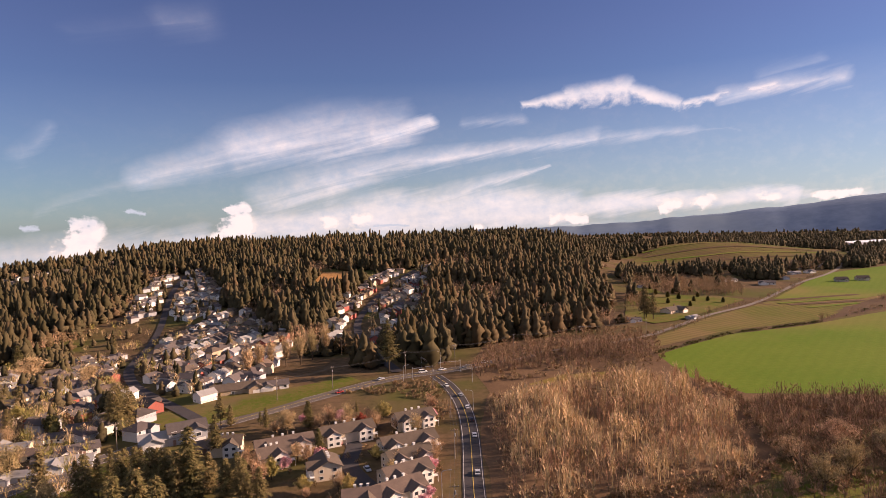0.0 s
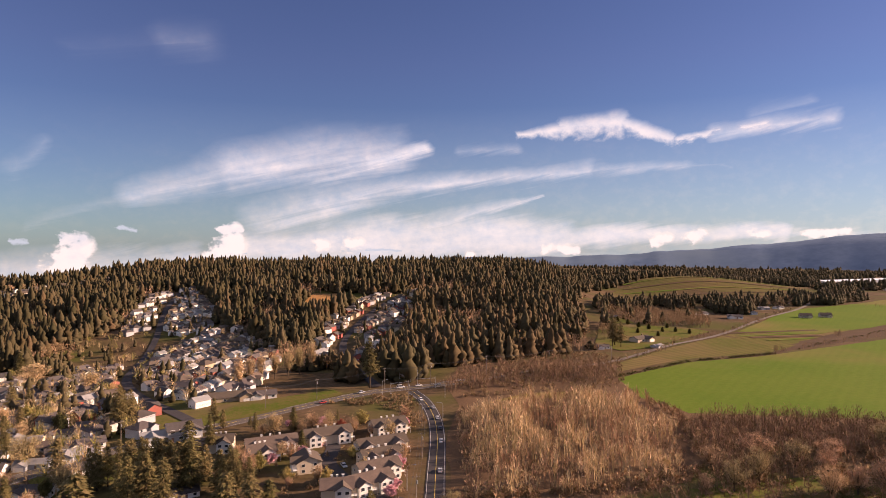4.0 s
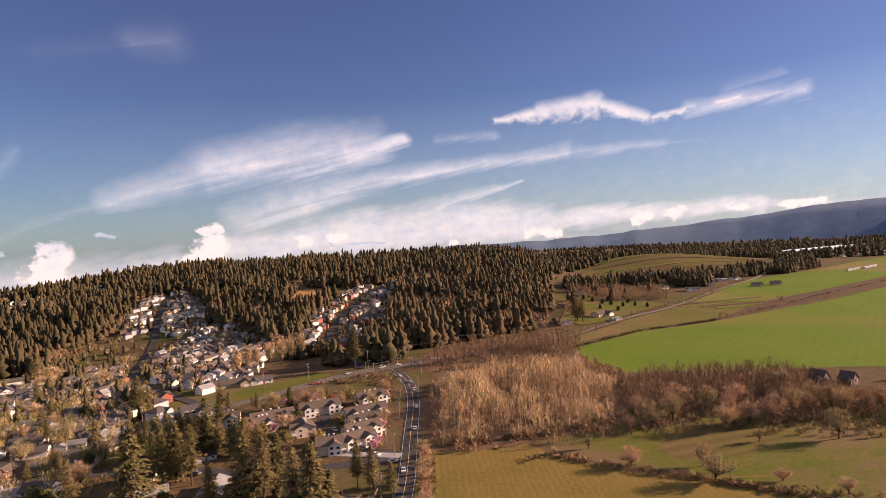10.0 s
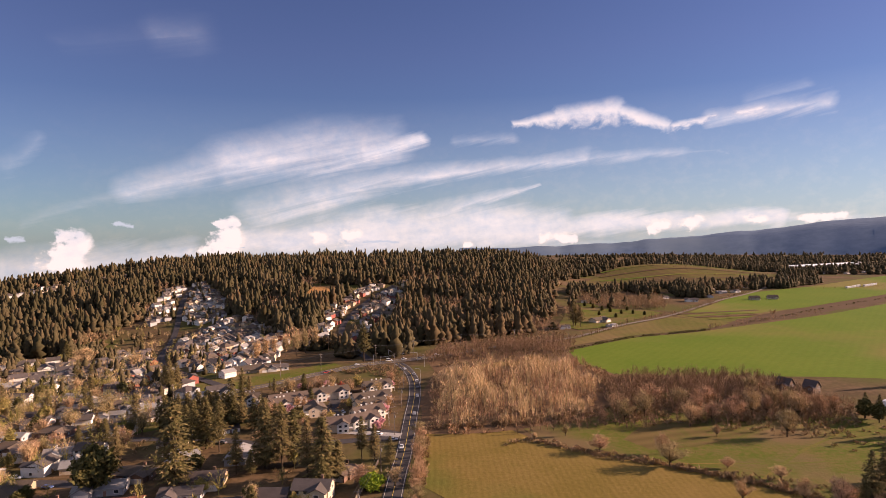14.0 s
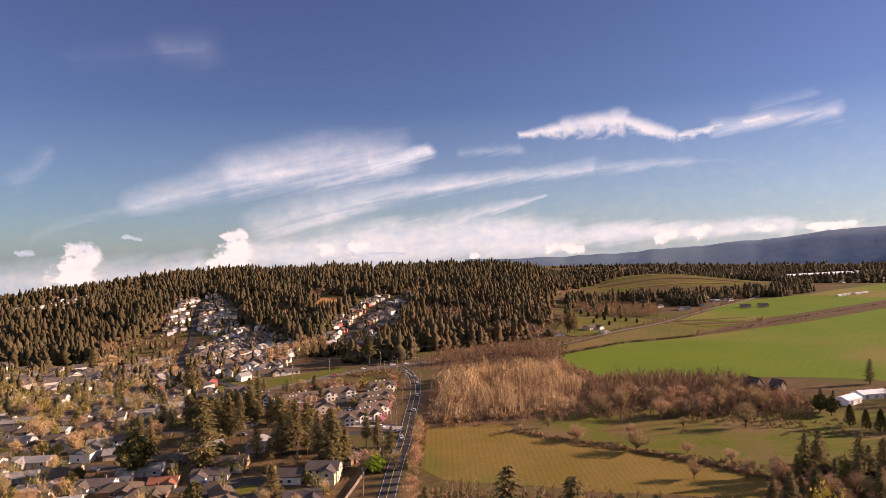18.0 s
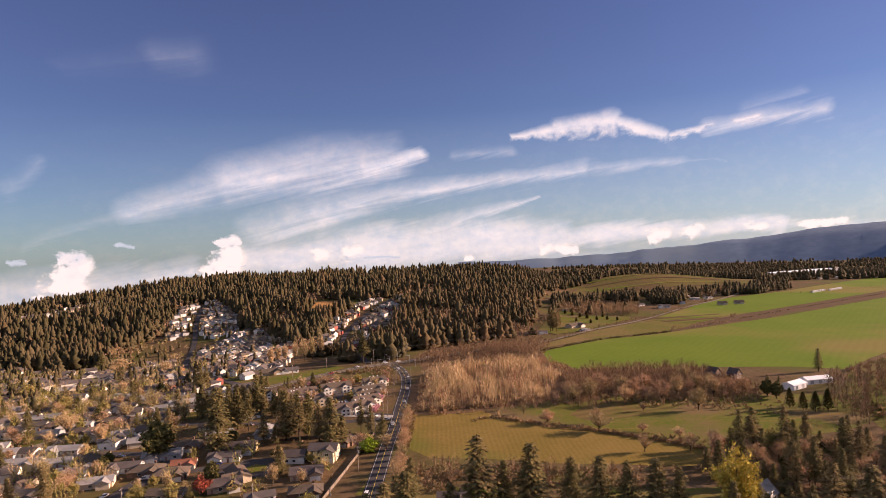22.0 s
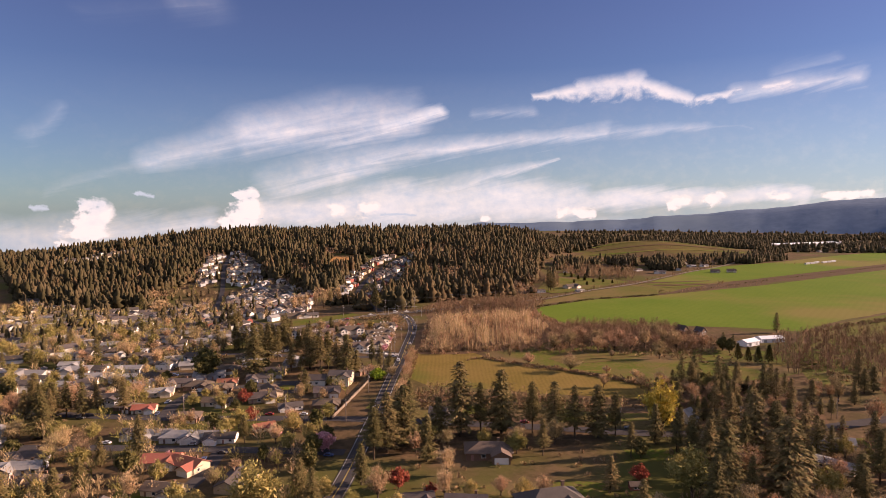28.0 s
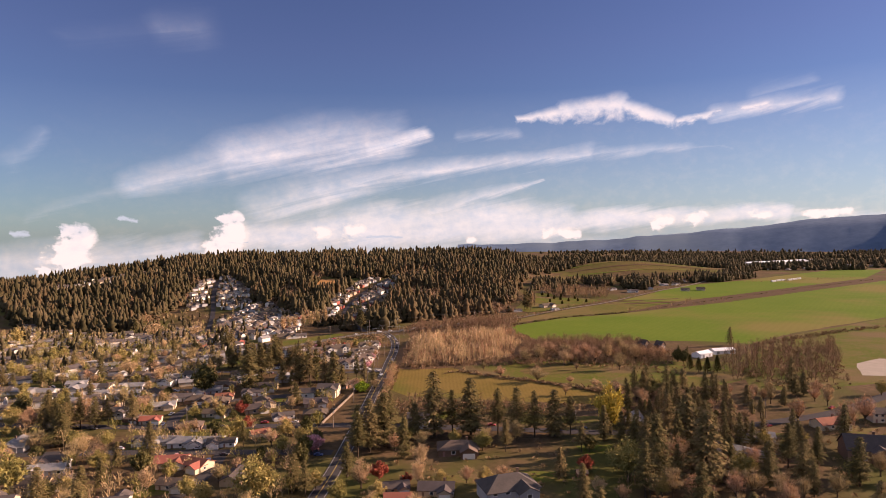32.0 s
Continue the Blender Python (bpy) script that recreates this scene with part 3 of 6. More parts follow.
FIELDS = (
    ("crop_field", "crop_green", 0.08, "wide bright green field of young grain", ((134, 402), (208, 460), (288, 490), (473, 589), (617, 684), (907, 876), (1250, 1040), (1150, 600), (585, 420), (413, 322), (345, 268), (316, 285), (236, 300), (150, 313), (132, 350))),
    ("stubble_field", "rough_pasture", 0.07, "rough olive and brown fallow field behind a hedge", ((140, 425), (212, 475), (295, 503), (340, 540), (300, 600), (226, 535), (178, 486), (148, 455))),
    ("plough_field", "bare_soil", 0.075, "dark brown ploughed field along the hedge", ((297, 500), (489, 612), (941, 905), (900, 930), (470, 650), (360, 566), (330, 530))),
    ("strip_field", "rough_pasture", 0.072, "pale fallow strips beside the country road", ((304, 604), (330, 540), (400, 590), (470, 645), (430, 660), (340, 640))),
    ("hay_field", "crop_green", 0.3, "pale green hay field round the farm", ((330, 630), (400, 610), (470, 645), (905, 930), (1135, 1194), (1000, 1180), (669, 935), (520, 850), (430, 752))),
    ("orchard_lawn", "grass", 0.5, "bright green lawn dotted with small dark trees", ((156, 547), (185, 640), (207, 715), (240, 728), (238, 668), (284, 672), (301, 630), (231, 560), (204, 530), (171, 512))),
    ("meadow", "meadow_straw", 0.07, "dry yellow-green meadow with faint mowing lines", ((17, 192), (45, 195), (62, 192), (73, 172), (95, 154), (122, 137), (142, 121), (169, 96), (150, 78), (106, 86), (70, 96), (28, 108), (15, 122))),
    ("pasture", "grass", 0.06, "rough green pasture crossed by a track", ((66, 199), (114, 206), (172, 220), (215, 214), (300, 190), (300, 150), (250, 120), (208, 112), (180, 92), (150, 116), (122, 140), (94, 158), (74, 175))),
    ("dry_patch", "stubble", 0.10, "patch of dry pale grass between the bushes", ((113, 174), (134, 199), (165, 213), (185, 202), (179, 179), (143, 160), (120, 159))),
    ("fir_floor", "leaf_litter", 0.085, "dark needle litter under the dense firs", ((192, 108), (226, 92), (240, 66), (232, 34), (208, 32), (150, 36), (150, 60), (164, 86))),
    ("roadside_lawn", "grass", 0.3, "mown green lawn beside the tan house", ((-150, 300), (-133, 341), (-92, 352), (-58, 374), (-50, 362), (-100, 303), (-136, 276))),
    ("far_lawn", "grass", 0.4, "green school field among houses", ((-487, 574), (-496, 611), (-461, 604), (-440, 575), (-454, 553))),
    ("cleared_slope", "orange_soil", 0.6, "cleared orange earth slope among the trees", ((-166, 780), (-166, 870), (-128, 868), (-112, 817), (-120, 780))),
    ("knoll_grass", "stubble", 0.6, "terraced mown knoll above the plain", ((270, 1000), (340, 1110), (430, 1220), (520, 1240), (640, 1220), (740, 1200), (700, 1060), (560, 980), (420, 985))),
    ("town_lawn", "grass", 0.06, "shaded lawn between firs and the road", ((-160, 222), (-118, 262), (-105, 255), (-118, 215), (-135, 200))),
    ("yard_lawn", "grass", 0.06, "sunlit green back lawn", ((44, -34), (95, -30), (112, -34), (92, -46), (60, -44))),
    ("verge_lawn", "grass", 0.06, "narrow green verge beside a wooden fence", ((-4, 62), (4, 120), (9, 118), (2, 60))),
    ("east_pasture", "grass", 0.06, "grassy slope beside the farm track", ((262, 100), (290, 190), (345, 262), (420, 318), (590, 420), (640, 400), (520, 230), (400, 120))),
    ("wood_floor", "leaf_litter", 0.09, "brown leaf litter under the leafless wood", ((14, 190), (50, 188), (110, 212), (140, 262), (230, 262), (238, 298), (150, 312), (134, 350), (136, 402), (150, 452), (110, 480), (62, 470), (26, 450), (14, 390), (22, 330), (13, 270))),
    ("dry_clearing", "meadow_straw", 0.11, "strip of dry yellow grass behind the leafless wood", ((40, 340), (67, 362), (100, 366), (92, 350), (62, 346))),
)
for nm, ma, up, la, po in FIELDS:
    single(nm, sheet(po, up, seed=len(nm)), ma, la, "field", "structure", True)

MAIN_ROAD = curve([(-8, -110), (-3, -54), (0, -20), (3, 59), (5, 127), (7, 164), (8, 218), (9, 270), (7, 310), (1, 345), (-7, 369)])
ARTERIAL = curve([(60, 420), (25, 395), (-2, 380), (-33, 366), (-69, 332), (-98, 301), (-121, 275), (-142, 251), (-160, 222), (-185, 180), (-220, 130), (-290, 90)])
CROSS = curve([(-330, 70), (-208, 58), (-108, 47), (-12, 45), (79, 33), (146, 22), (200, 24), (248, 37), (286, 51), (341, 85), (420, 140)])
COURT = curve([(-108, 47), (-112, 78), (-96, 100), (-72, 108)])
SOUTH = curve([(-300, -10), (-180, 5), (-90, 5), (-5, 0)])
UPPER = curve([(-280, 150), (-200, 140), (-112, 128), (-112, 78)])
MID = curve([(-190, 175), (-150, 190), (-95, 190), (-60, 178), (-30, 180), (6, 186)])
FARM = curve([(60, 420), (110, 440), (148, 463), (178, 492), (226, 542), (302, 609), (421, 748), (513, 841), (600, 950), (760, 1180)])
APT = curve([(6, 188), (-20, 206), (-38, 235), (-42, 262), (-75, 262)])
LOW = curve([(-62, 5), (-60, -30), (-70, -80)])
HILL_A = curve([(-121, 300), (-190, 380), (-240, 480), (-290, 640), (-330, 760), (-360, 880)])
HILL_B = curve([(-30, 380), (-60, 470), (-80, 580), (-70, 720), (-40, 860)])
ROADS = (
    ("main_road", MAIN_ROAD, 4.0, "two-lane asphalt road with worn white lines", "asphalt"),
    ("arterial_road", ARTERIAL, 5.5, "curving pale asphalt road that meets the junction", "pale_asphalt"),
    ("cross_street", CROSS, 4.0, "pale asphalt street lined with firs", "asphalt"),
    ("court_street", COURT, 3.6, "residential street that ends in a turning circle", "asphalt"),
    ("south_street", SOUTH, 3.6, "dark residential street", "asphalt"),
    ("upper_street", UPPER, 3.6, "residential street between houses", "asphalt"),
    ("middle_street", MID, 3.4, "street under firs", "asphalt"),
    ("farm_road", FARM, 2.4, "pale country road to the farms", "chip_road"),
    ("apartment_drive", APT, 3.4, "driveway of the apartment blocks", "asphalt"),
    ("lower_street", LOW, 3.2, "shaded residential street", "asphalt"),
    ("hill_street", HILL_A, 3.4, "street climbing between hillside houses", "asphalt"),
    ("hollow_street", HILL_B, 3.4, "street along the hollow", "asphalt"),
)
for i, (nm, li, half, la, ma) in enumerate(ROADS):
    single(nm, strip(li, -half, half, (0.6 if "hill" in nm or "hollow" in nm or "farm" in nm else 0.12) + 0.004 * i), ma, la, "road", "structure")


# ---- plants ----
def add_far_fir(s, x, y, z, h, r, rnd):
    """A distant conifer: ragged, lumpy tiers of boughs round a hidden stem, drawn out to a tip."""
    n, base, turn = 6, len(s.v), rnd.uniform(0, 6.3)
    rings = ((0.04, 0.5), (0.2, 1.0), (0.3, 0.76), (0.42, 0.88), (0.52, 0.6), (0.64, 0.66), (0.74, 0.46), (0.86, 0.34))
    for zz, rr in rings:
        turn += 0.5
        ox, oy = rnd.uniform(-0.16, 0.16) * r, rnd.uniform(-0.16, 0.16) * r
        for i in range(n):
            a, q = turn + i * 6.2832 / n, r * rr * rnd.uniform(0.62, 1.38)
            s.v.append((x + ox + q * math.cos(a), y + oy + q * math.sin(a), z + h * (zz + rnd.uniform(-0.07, 0.05))))
    s.v.append((x + rnd.uniform(-0.3, 0.3), y, z + h))
    for k in range(len(rings) - 1):
        o = base + k * n
        s.f += [(o + i, o + (i + 1) % n, o + n + (i + 1) % n, o + n + i) for i in range(n)]
    o, t = base + (len(rings) - 1) * n, len(s.v) - 1
    s.f += [(o + i, o + (i + 1) % n, t) for i in range(n)]


def add_far_bare(s, x, y, z, h, r, rnd, blades=26):
    """A distant leafless tree: a stem, some limbs and an egg-shaped brush of upswept twigs."""
    n, g = len(s.v), 0.10 + 0.008 * h
    s.v += [(x - g, y, z), (x + g, y, z), (x, y + 0.1, z + h * 0.9)]
    s.f.append((n, n + 1, n + 2))
    for i in range(blades):
        a, e, q = rnd.uniform(0, 6.3), rnd.uniform(-0.75, 1.35), rnd.random() ** 0.45
        c, d = math.cos(a), math.sin(a)
        px, py, pz = x + r * q * c * math.cos(e), y + r * q * d * math.cos(e), z + h * (0.52 + 0.40 * q * math.sin(e))
        ln, w = h * rnd.uniform(0.10, 0.2), rnd.uniform(0.06, 0.17) * (0.5 + h / 22)
        n = len(s.v)
        s.v += [(px - d * w, py + c * w, pz - 0.3 * w), (px + d * w, py - c * w, pz + 0.3 * w), (px + (0.45 * c + rnd.uniform(-0.3, 0.3)) * ln, py + (0.45 * d + rnd.uniform(-0.3, 0.3)) * ln, min(pz + ln, z + h * 1.04))]
        s.f.append((n, n + 1, n + 2))
        if i % 7 == 0:
            n = len(s.v)
            s.v += [(x - 0.1, y - 0.1, z + h * 0.25), (x + 0.1, y + 0.1, z + h * 0.3), (px, py, pz)]
            s.f.append((n, n + 1, n + 2))


def add_shrub(s, x, y, z, h, r, rnd, leaves=26):
    """A low bush of many small upswept twig tufts."""
    for _ in range(int(leaves * 1.5)):
        a, b, q = rnd.uniform(0, 6.3), rnd.uniform(0.0, 1.0), rnd.uniform(0.4, 1.0)
        c, d = math.cos(a), math.sin(a)
        px, py, pz = x + r * q * c * math.cos(b * 1.3), y + r * q * d * math.cos(b * 1.3), z + h * (0.05 + 0.85 * q * math.sin(b * 1.5))
        w, ln = r * rnd.uniform(0.09, 0.2), h * rnd.uniform(0.14, 0.3) + 0.3
        n = len(s.v)
        s.v += [(px - d * w, py + c * w, pz - 0.4 * w), (px + d * w, py - c * w, pz + 0.4 * w), (px + rnd.uniform(-0.5, 0.5) * ln + 0.3 * ln * c, py + rnd.uniform(-0.5, 0.5) * ln + 0.3 * ln * d, pz + ln * rnd.uniform(0.3, 1.0))]
        s.f.append((n, n + 1, n + 2))


def fir_shapes(h, r, seed, whorls=17, arms=8, bare=0.12):
    """Trunk and crown of a near conifer: uneven whorls of drooping boughs clothed in small hanging tufts."""
    rnd = random.Random(seed)
    trunk, crown = Shape(), Shape()
    trunk.tube((0, 0, -0.3), (0, 0, h * 0.55), 0.45, 0.26, 7).tube((0, 0, h * 0.55), (0, 0, h * 0.98), 0.26, 0.03, 6)
    for k in range(whorls):
        t = k / (whorls - 1)
        z0 = h * (bare + (0.96 - bare) * t)
        reach = r * min(1.0, 0.55 + 2.2 * t) * (1.03 - t) ** 0.72 * rnd.uniform(0.7, 1.15)
        turn, lean = rnd.uniform(0, 6.3), rnd.uniform(0, 6.3)
        for i in range(arms):
            if rnd.random() < 0.14:
                continue
            a = turn + i * 6.2832 / arms + rnd.uniform(-0.25, 0.25)
            q = reach * rnd.uniform(0.5, 1.15) * (1 + 0.28 * math.cos(a - lean)) + 0.3
            drop = q * rnd.uniform(0.02, 0.34)
            c, sn = math.cos(a), math.sin(a)
            tip = Vector((c * q, sn * q, z0 + 0.4 - drop))
            root = Vector((0, 0, z0 + rnd.uniform(-0.3, 0.3)))
            side = Vector((-sn, c, 0))
            crown.face(root + Vector((0, 0, 0.12)), root.lerp(tip, 0.6) - side * 0.25, tip, root.lerp(tip, 0.6) + side * 0.25)
            for m in range(max(3, int(q * 2.3))):
                u = rnd.uniform(0.25, 1.05)
                p = root.lerp(tip, u) + side * rnd.uniform(-1, 1) * (0.22 * q * (1.1 - 0.6 * u) + 0.15) + Vector((0, 0, rnd.uniform(-0.15, 0.2)))
                ln, w = rnd.uniform(0.55, 1.15), rnd.uniform(0.22, 0.45)
                out = Vector((c, sn, 0)) * ln + side * rnd.uniform(-0.5, 0.5) + Vector((0, 0, -rnd.uniform(0.1, 0.75) * ln))
                wide = side * w + Vector((0, 0, rnd.uniform(-0.2, 0.2)))
                crown.face(p - wide, p + wide, p + out)
    crown.tube((0, 0, h * 0.93), (0, 0, h), 0.3, 0.0, 4)
    return trunk, crown


def bare_shapes(h, r, seed, limbs=13, twigs=13, leaf=0.0, leaf_size=0.45):
    """Trunk with limbs, and the crown of twigs (and small leaves) of a broad-leaved tree."""
    rnd = random.Random(seed)
    trunk, crown = Shape(), Shape()
    fork = h * rnd.uniform(0.14, 0.2)
    trunk.tube((0, 0, -0.3), (0, 0, fork), 0.028 * h, 0.02 * h, 7)
    ends = []
    for i in range(limbs):
        a, lean = i * 6.2832 / limbs * 2 + rnd.uniform(-0.3, 0.3), 0.25 + 0.75 * rnd.random()
        if i == 0:
            lean = 0.05
        p0 = Vector((0, 0, fork * rnd.uniform(0.75, 1.05)))
        p1 = p0 + Vector((math.cos(a) * r * 0.5 * lean, math.sin(a) * r * 0.5 * lean, h * (rnd.uniform(0.30, 0.38) - 0.17 * lean)))
        p2 = p1 + Vector((math.cos(a) * r * 0.42 * lean, math.sin(a) * r * 0.42 * lean, h * (rnd.uniform(0.30, 0.36) - 0.2 * lean)))
        trunk.tube(p0, p1, 0.012 * h, 0.008 * h, 5).tube(p1, p2, 0.008 * h, 0.003 * h, 4)
        ends += [(p1, 0.5), (p1.lerp(p2, 0.5), 0.8), (p2, 1.0), (p0.lerp(p1, 0.6), 0.4)]
    for p, sz in ends:
        for _ in range(twigs):
            d = Vector((rnd.gauss(0, 1), rnd.gauss(0, 1), rnd.gauss(0.55, 0.6))).normalized()
            e = p + d * h * rnd.uniform(0.08, 0.19)
            e.z = min(e.z, h * 1.02)
            mid = p.lerp(e, 0.55) + Vector((rnd.uniform(-0.2, 0.2), rnd.uniform(-0.2, 0.2), 0.2))
            w = Vector((rnd.uniform(-1, 1), rnd.uniform(-1, 1), rnd.uniform(-0.4, 0.4))).normalized() * (0.03 + 0.0022 * h)
            crown.face(p - w, p + w, e)
            for _ in range(5):
                q = p.lerp(e, rnd.uniform(0.35, 1.0))
                g = q + Vector((rnd.gauss(0, 0.8), rnd.gauss(0, 0.8), rnd.gauss(0.8, 0.6))) * 0.05 * h
                crown.face(q - w * 0.9, q + w * 0.9, g)
            if leaf:
                for _ in range(int(leaf)):
                    q = p.lerp(e, rnd.uniform(0.2, 1.1)) + Vector((rnd.gauss(0, 0.3), rnd.gauss(0, 0.3), rnd.gauss(0, 0.3)))
                    b = [Vector((rnd.gauss(0, 1), rnd.gauss(0, 1), rnd.gauss(0, 1))) * leaf_size for _ in range(3)]
                    crown.face(q + b[0], q + b[1], q + b[2])
    return trunk, crown


def plant(name, shapes, bark, leaf, label, category="tree", group=""):
    ob = thing(name, label, category, group=group)
    part("trunk", shapes[0], bark, ob)
    part("crown", shapes[1], leaf, ob)
    return ob


PROTO = {}
USED = set()


def put(key, x, y, scale=1.0, turn=0.0, z=None, label=None, wide=1.0):
    """Stand a copy of a model thing on the land; the model itself is the first one."""
    ob = PROTO[key]
    m = pose(x, y, height(x, y) if z is None else z, 0, 0, turn)
    if key in USED:
        ob = copy_thing(ob, m)
    else:
        USED.add(key)
        ob.matrix_basis = m
    ob.scale = (scale * wide, scale * wide, scale)
    if label:
        ob["label"] = label
    return ob


FIR = "tall dark green Douglas fir with drooping boughs"
for k, (h, r) in enumerate(((24, 5.6), (29, 6.0), (21, 5.6), (32, 6.4))):
    PROTO["fir%d" % k] = plant("fir_tree", fir_shapes(h, r, 10 + k, bare=(0.14, 0.24, 0.10, 0.27)[k], whorls=24 + 2 * k, arms=12), "bark", "fir_needles", FIR, group="firs of the valley town")
for k, (h, r, ma) in enumerate(((13, 5.5, "twig_pale"), (15, 5.0, "twig_brown"), (11, 5.0, "twig_brown"), (16, 5.5, "twig_pale"))):
    PROTO["bare%d" % k] = plant("bare_tree", bare_shapes(h, r, 30 + k), "bark", ma, "leafless broad-leaved tree with a dense brown twig crown", group="bare trees of the valley town")
for k, (h, r) in enumerate(((11, 4.6), (14, 5.4))):
    PROTO["bud%d" % k] = plant("budding_tree", bare_shapes(h, r, 40 + k, leaf=4, leaf_size=0.26), "bark", "bud_green", "broad-leaved tree in yellow-green bud", group="budding trees of the valley town")
PROTO["yellow"] = plant("yellow_tree", bare_shapes(24, 7, 50, limbs=11, twigs=11, leaf=6, leaf_size=0.4), "bark", "leaf_yellow", "tall broad-leaved tree with golden yellow catkins")
PROTO["pink"] = plant("blossom_tree", bare_shapes(6.5, 3.6, 51, leaf=7, leaf_size=0.26), "bark", "blossom_pink", "small cherry tree in pink blossom", group="pink blossom trees")
PROTO["red"] = plant("red_leaf_tree", bare_shapes(9, 4.4, 52, leaf=7, leaf_size=0.3), "bark", "red_leaf", "small tree with rusty red leaves", group="red-leaved trees")
PROTO["lime"] = plant("lime_green_shrub", bare_shapes(6, 4.0, 53, leaf=12, leaf_size=0.35), "bark", "lime_leaf", "bright lime-green leafy bush", "bush")
PROTO["dark"] = plant("evergreen_tree", bare_shapes(10, 4.2, 54, leaf=11, leaf_size=0.36), "bark", "leaf_dark", "rounded dark green broad-leaved evergreen", group="rounded evergreens")


def cone_shapes(h, r, seed):
    """A tight conical garden evergreen."""
    rnd = random.Random(seed)
    trunk, crown = Shape(), Shape()
    trunk.tube((0, 0, -0.3), (0, 0, h * 0.3), 0.25, 0.2, 6)
    for _ in range(520):
        t, a = rnd.random() ** 0.8, rnd.uniform(0, 6.3)
        q = r * (1 - t) ** 0.75 * min(1, 0.55 + 3 * t) * rnd.uniform(0.75, 1.05)
        c = Vector((q * math.cos(a), q * math.sin(a), h * (0.08 + 0.9 * t)))
        out = Vector((math.cos(a), math.sin(a), 0.9)) * 0.5
        side = Vector((-math.sin(a), math.cos(a), 0)) * rnd.uniform(0.3, 0.6)
        crown.face(c - side, c + side - Vector((0, 0, 0.3)), c + out * rnd.uniform(0.8, 1.8))
    return trunk, crown


PROTO["cone"] = plant("conical_evergreen", cone_shapes(11, 3.0, 61), "bark", "leaf_dark", "dense dark conical evergreen on a lawn", group="conical evergreens")
PROTO["young"] = plant("young_conifer", cone_shapes(4.5, 1.5, 62), "bark", "leaf_dark", "small dark young conifer on a lawn", group="young conifers on the lawn")

# ---- far woods ----
CL_A = ((-335, 660), (-395, 850), (-350, 905), (-265, 760), (-240, 650))
CL_B = ((-372, 640), (-330, 720), (-276, 729), (-200, 650), (-145, 560), (-118, 470), (-112, 371), (-142, 335), (-185, 365), (-279, 450))
CL_C = ((-98, 455), (-112, 678), (-85, 840), (-16, 890), (-22, 626), (-40, 486))
CL_D = ((-245, 345), (-310, 525), (-190, 430), (-125, 331), (-136, 276), (-167, 270))
CL_E = ((-610, 650), (-660, 773), (-540, 813), (-500, 1009), (-560, 1140), (-655, 926), (-690, 749))
CL_F = ((-440, 369), (-500, 524), (-374, 450), (-235, 245), (-241, 161), (-330, 206))
PLAN = {q[0]: q[4] for q in FIELDS}
ORANGE = PLAN["cleared_slope"]
OPEN = [CL_A, CL_B, CL_C, CL_D, CL_E, CL_F, ORANGE, PLAN["roadside_lawn"], PLAN["far_lawn"], PLAN["orchard_lawn"], PLAN["stubble_field"], PLAN["crop_field"]]


def near_line(x, y, line, d):
    return any(abs(c.x - x) < d and abs(c.y - y) < d for c in line)


rnd = random.Random(4)
woods, warm_woods, brown_woods, lumps = Shape(), Shape(), Shape(), Shape()
y = 395.0
while y < 1330:
    gap = 7.4 + 2.6 * step(500, 1200, y)
    x = -1000.0
    while x < 420:
        px, py = x + rnd.uniform(-0.45, 0.45) * gap, y + rnd.uniform(-0.45, 0.45) * gap
        x += gap
        edge = 28 + 0.20 * (py - 400) + 26 * noise.noise(Vector((py * 0.015, 2, 9)))   # east rim of the wood
        if px > max(118, edge + 95) or (px < -60 and py < 440) or abs(px / (py + 100)) > 0.82:
            continue
        if px < -125 and py < 560 + 0.12 * px and noise.noise(Vector((px * 0.02, py * 0.02, 7))) < 0.15:
            continue
        if inside(px - 16, py, ORANGE) or inside(px - 30, py, ORANGE) or inside(px, py + 22, ORANGE):
            continue
        if any(inside(px, py, q) for q in OPEN) or near_line(px, py, ARTERIAL, 12) or near_line(px, py, FARM, 10) or near_line(px, py, HILL_B, 8):
            continue
        if px > 0 and py < 446 + 0.5 * max(0, px - 20):
            continue
        n = noise.noise(Vector((px * 0.012, py * 0.012, 3)))
        n += 0.5 * noise.noise(Vector((px * 0.04, py * 0.04, 5)))
        hedge_zone = -215 < px < 40 and 640 < py < 1000
        if n > (0.34 if not hedge_zone else 0.10) and px < 170:
            if rnd.random() < 0.5:
                add_far_bare(brown_woods, px, py, height(px, py), rnd.uniform(9, 15), rnd.uniform(3, 4.6), rnd, 30)
            else:
                add_far_bare(lumps, px, py, height(px, py), rnd.uniform(7, 13), rnd.uniform(2.8, 4.6), rnd, 46)
        else:
            rim = max(118, edge + 95) - px
            if rim < 16 and rnd.random() > 0.3 + rim / 30:
                add_shrub(lumps, px, py, height(px, py), rnd.uniform(3, 8), rnd.uniform(2, 4), rnd, 30)
                continue
            low = 0.5 if any(inside(px, py + d, q) for q in (CL_A, CL_B, CL_C, CL_E, ORANGE) for d in (25, 55)) else 1.0
            warm = noise.noise(Vector((px * 0.02, py * 0.02, 11))) + rnd.uniform(-0.4, 0.4) + 0.5 * step(-220, 40, px) * (1 - step(760, 950, py))
            add_far_fir(warm_woods if warm > 0.35 else woods, px, py, height(px, py), rnd.choice((10, 15, 18, 20, 23, 26)) * rnd.uniform(0.85, 1.12) * (1 + 0.35 * noise.noise(Vector((px * 0.03, py * 0.03, 8)))) * low * (0.75 + 0.25 * step(0, 40, rim)), rnd.uniform(3.4, 6.6) * (0.6 + 0.4 * low), rnd)
    y += gap
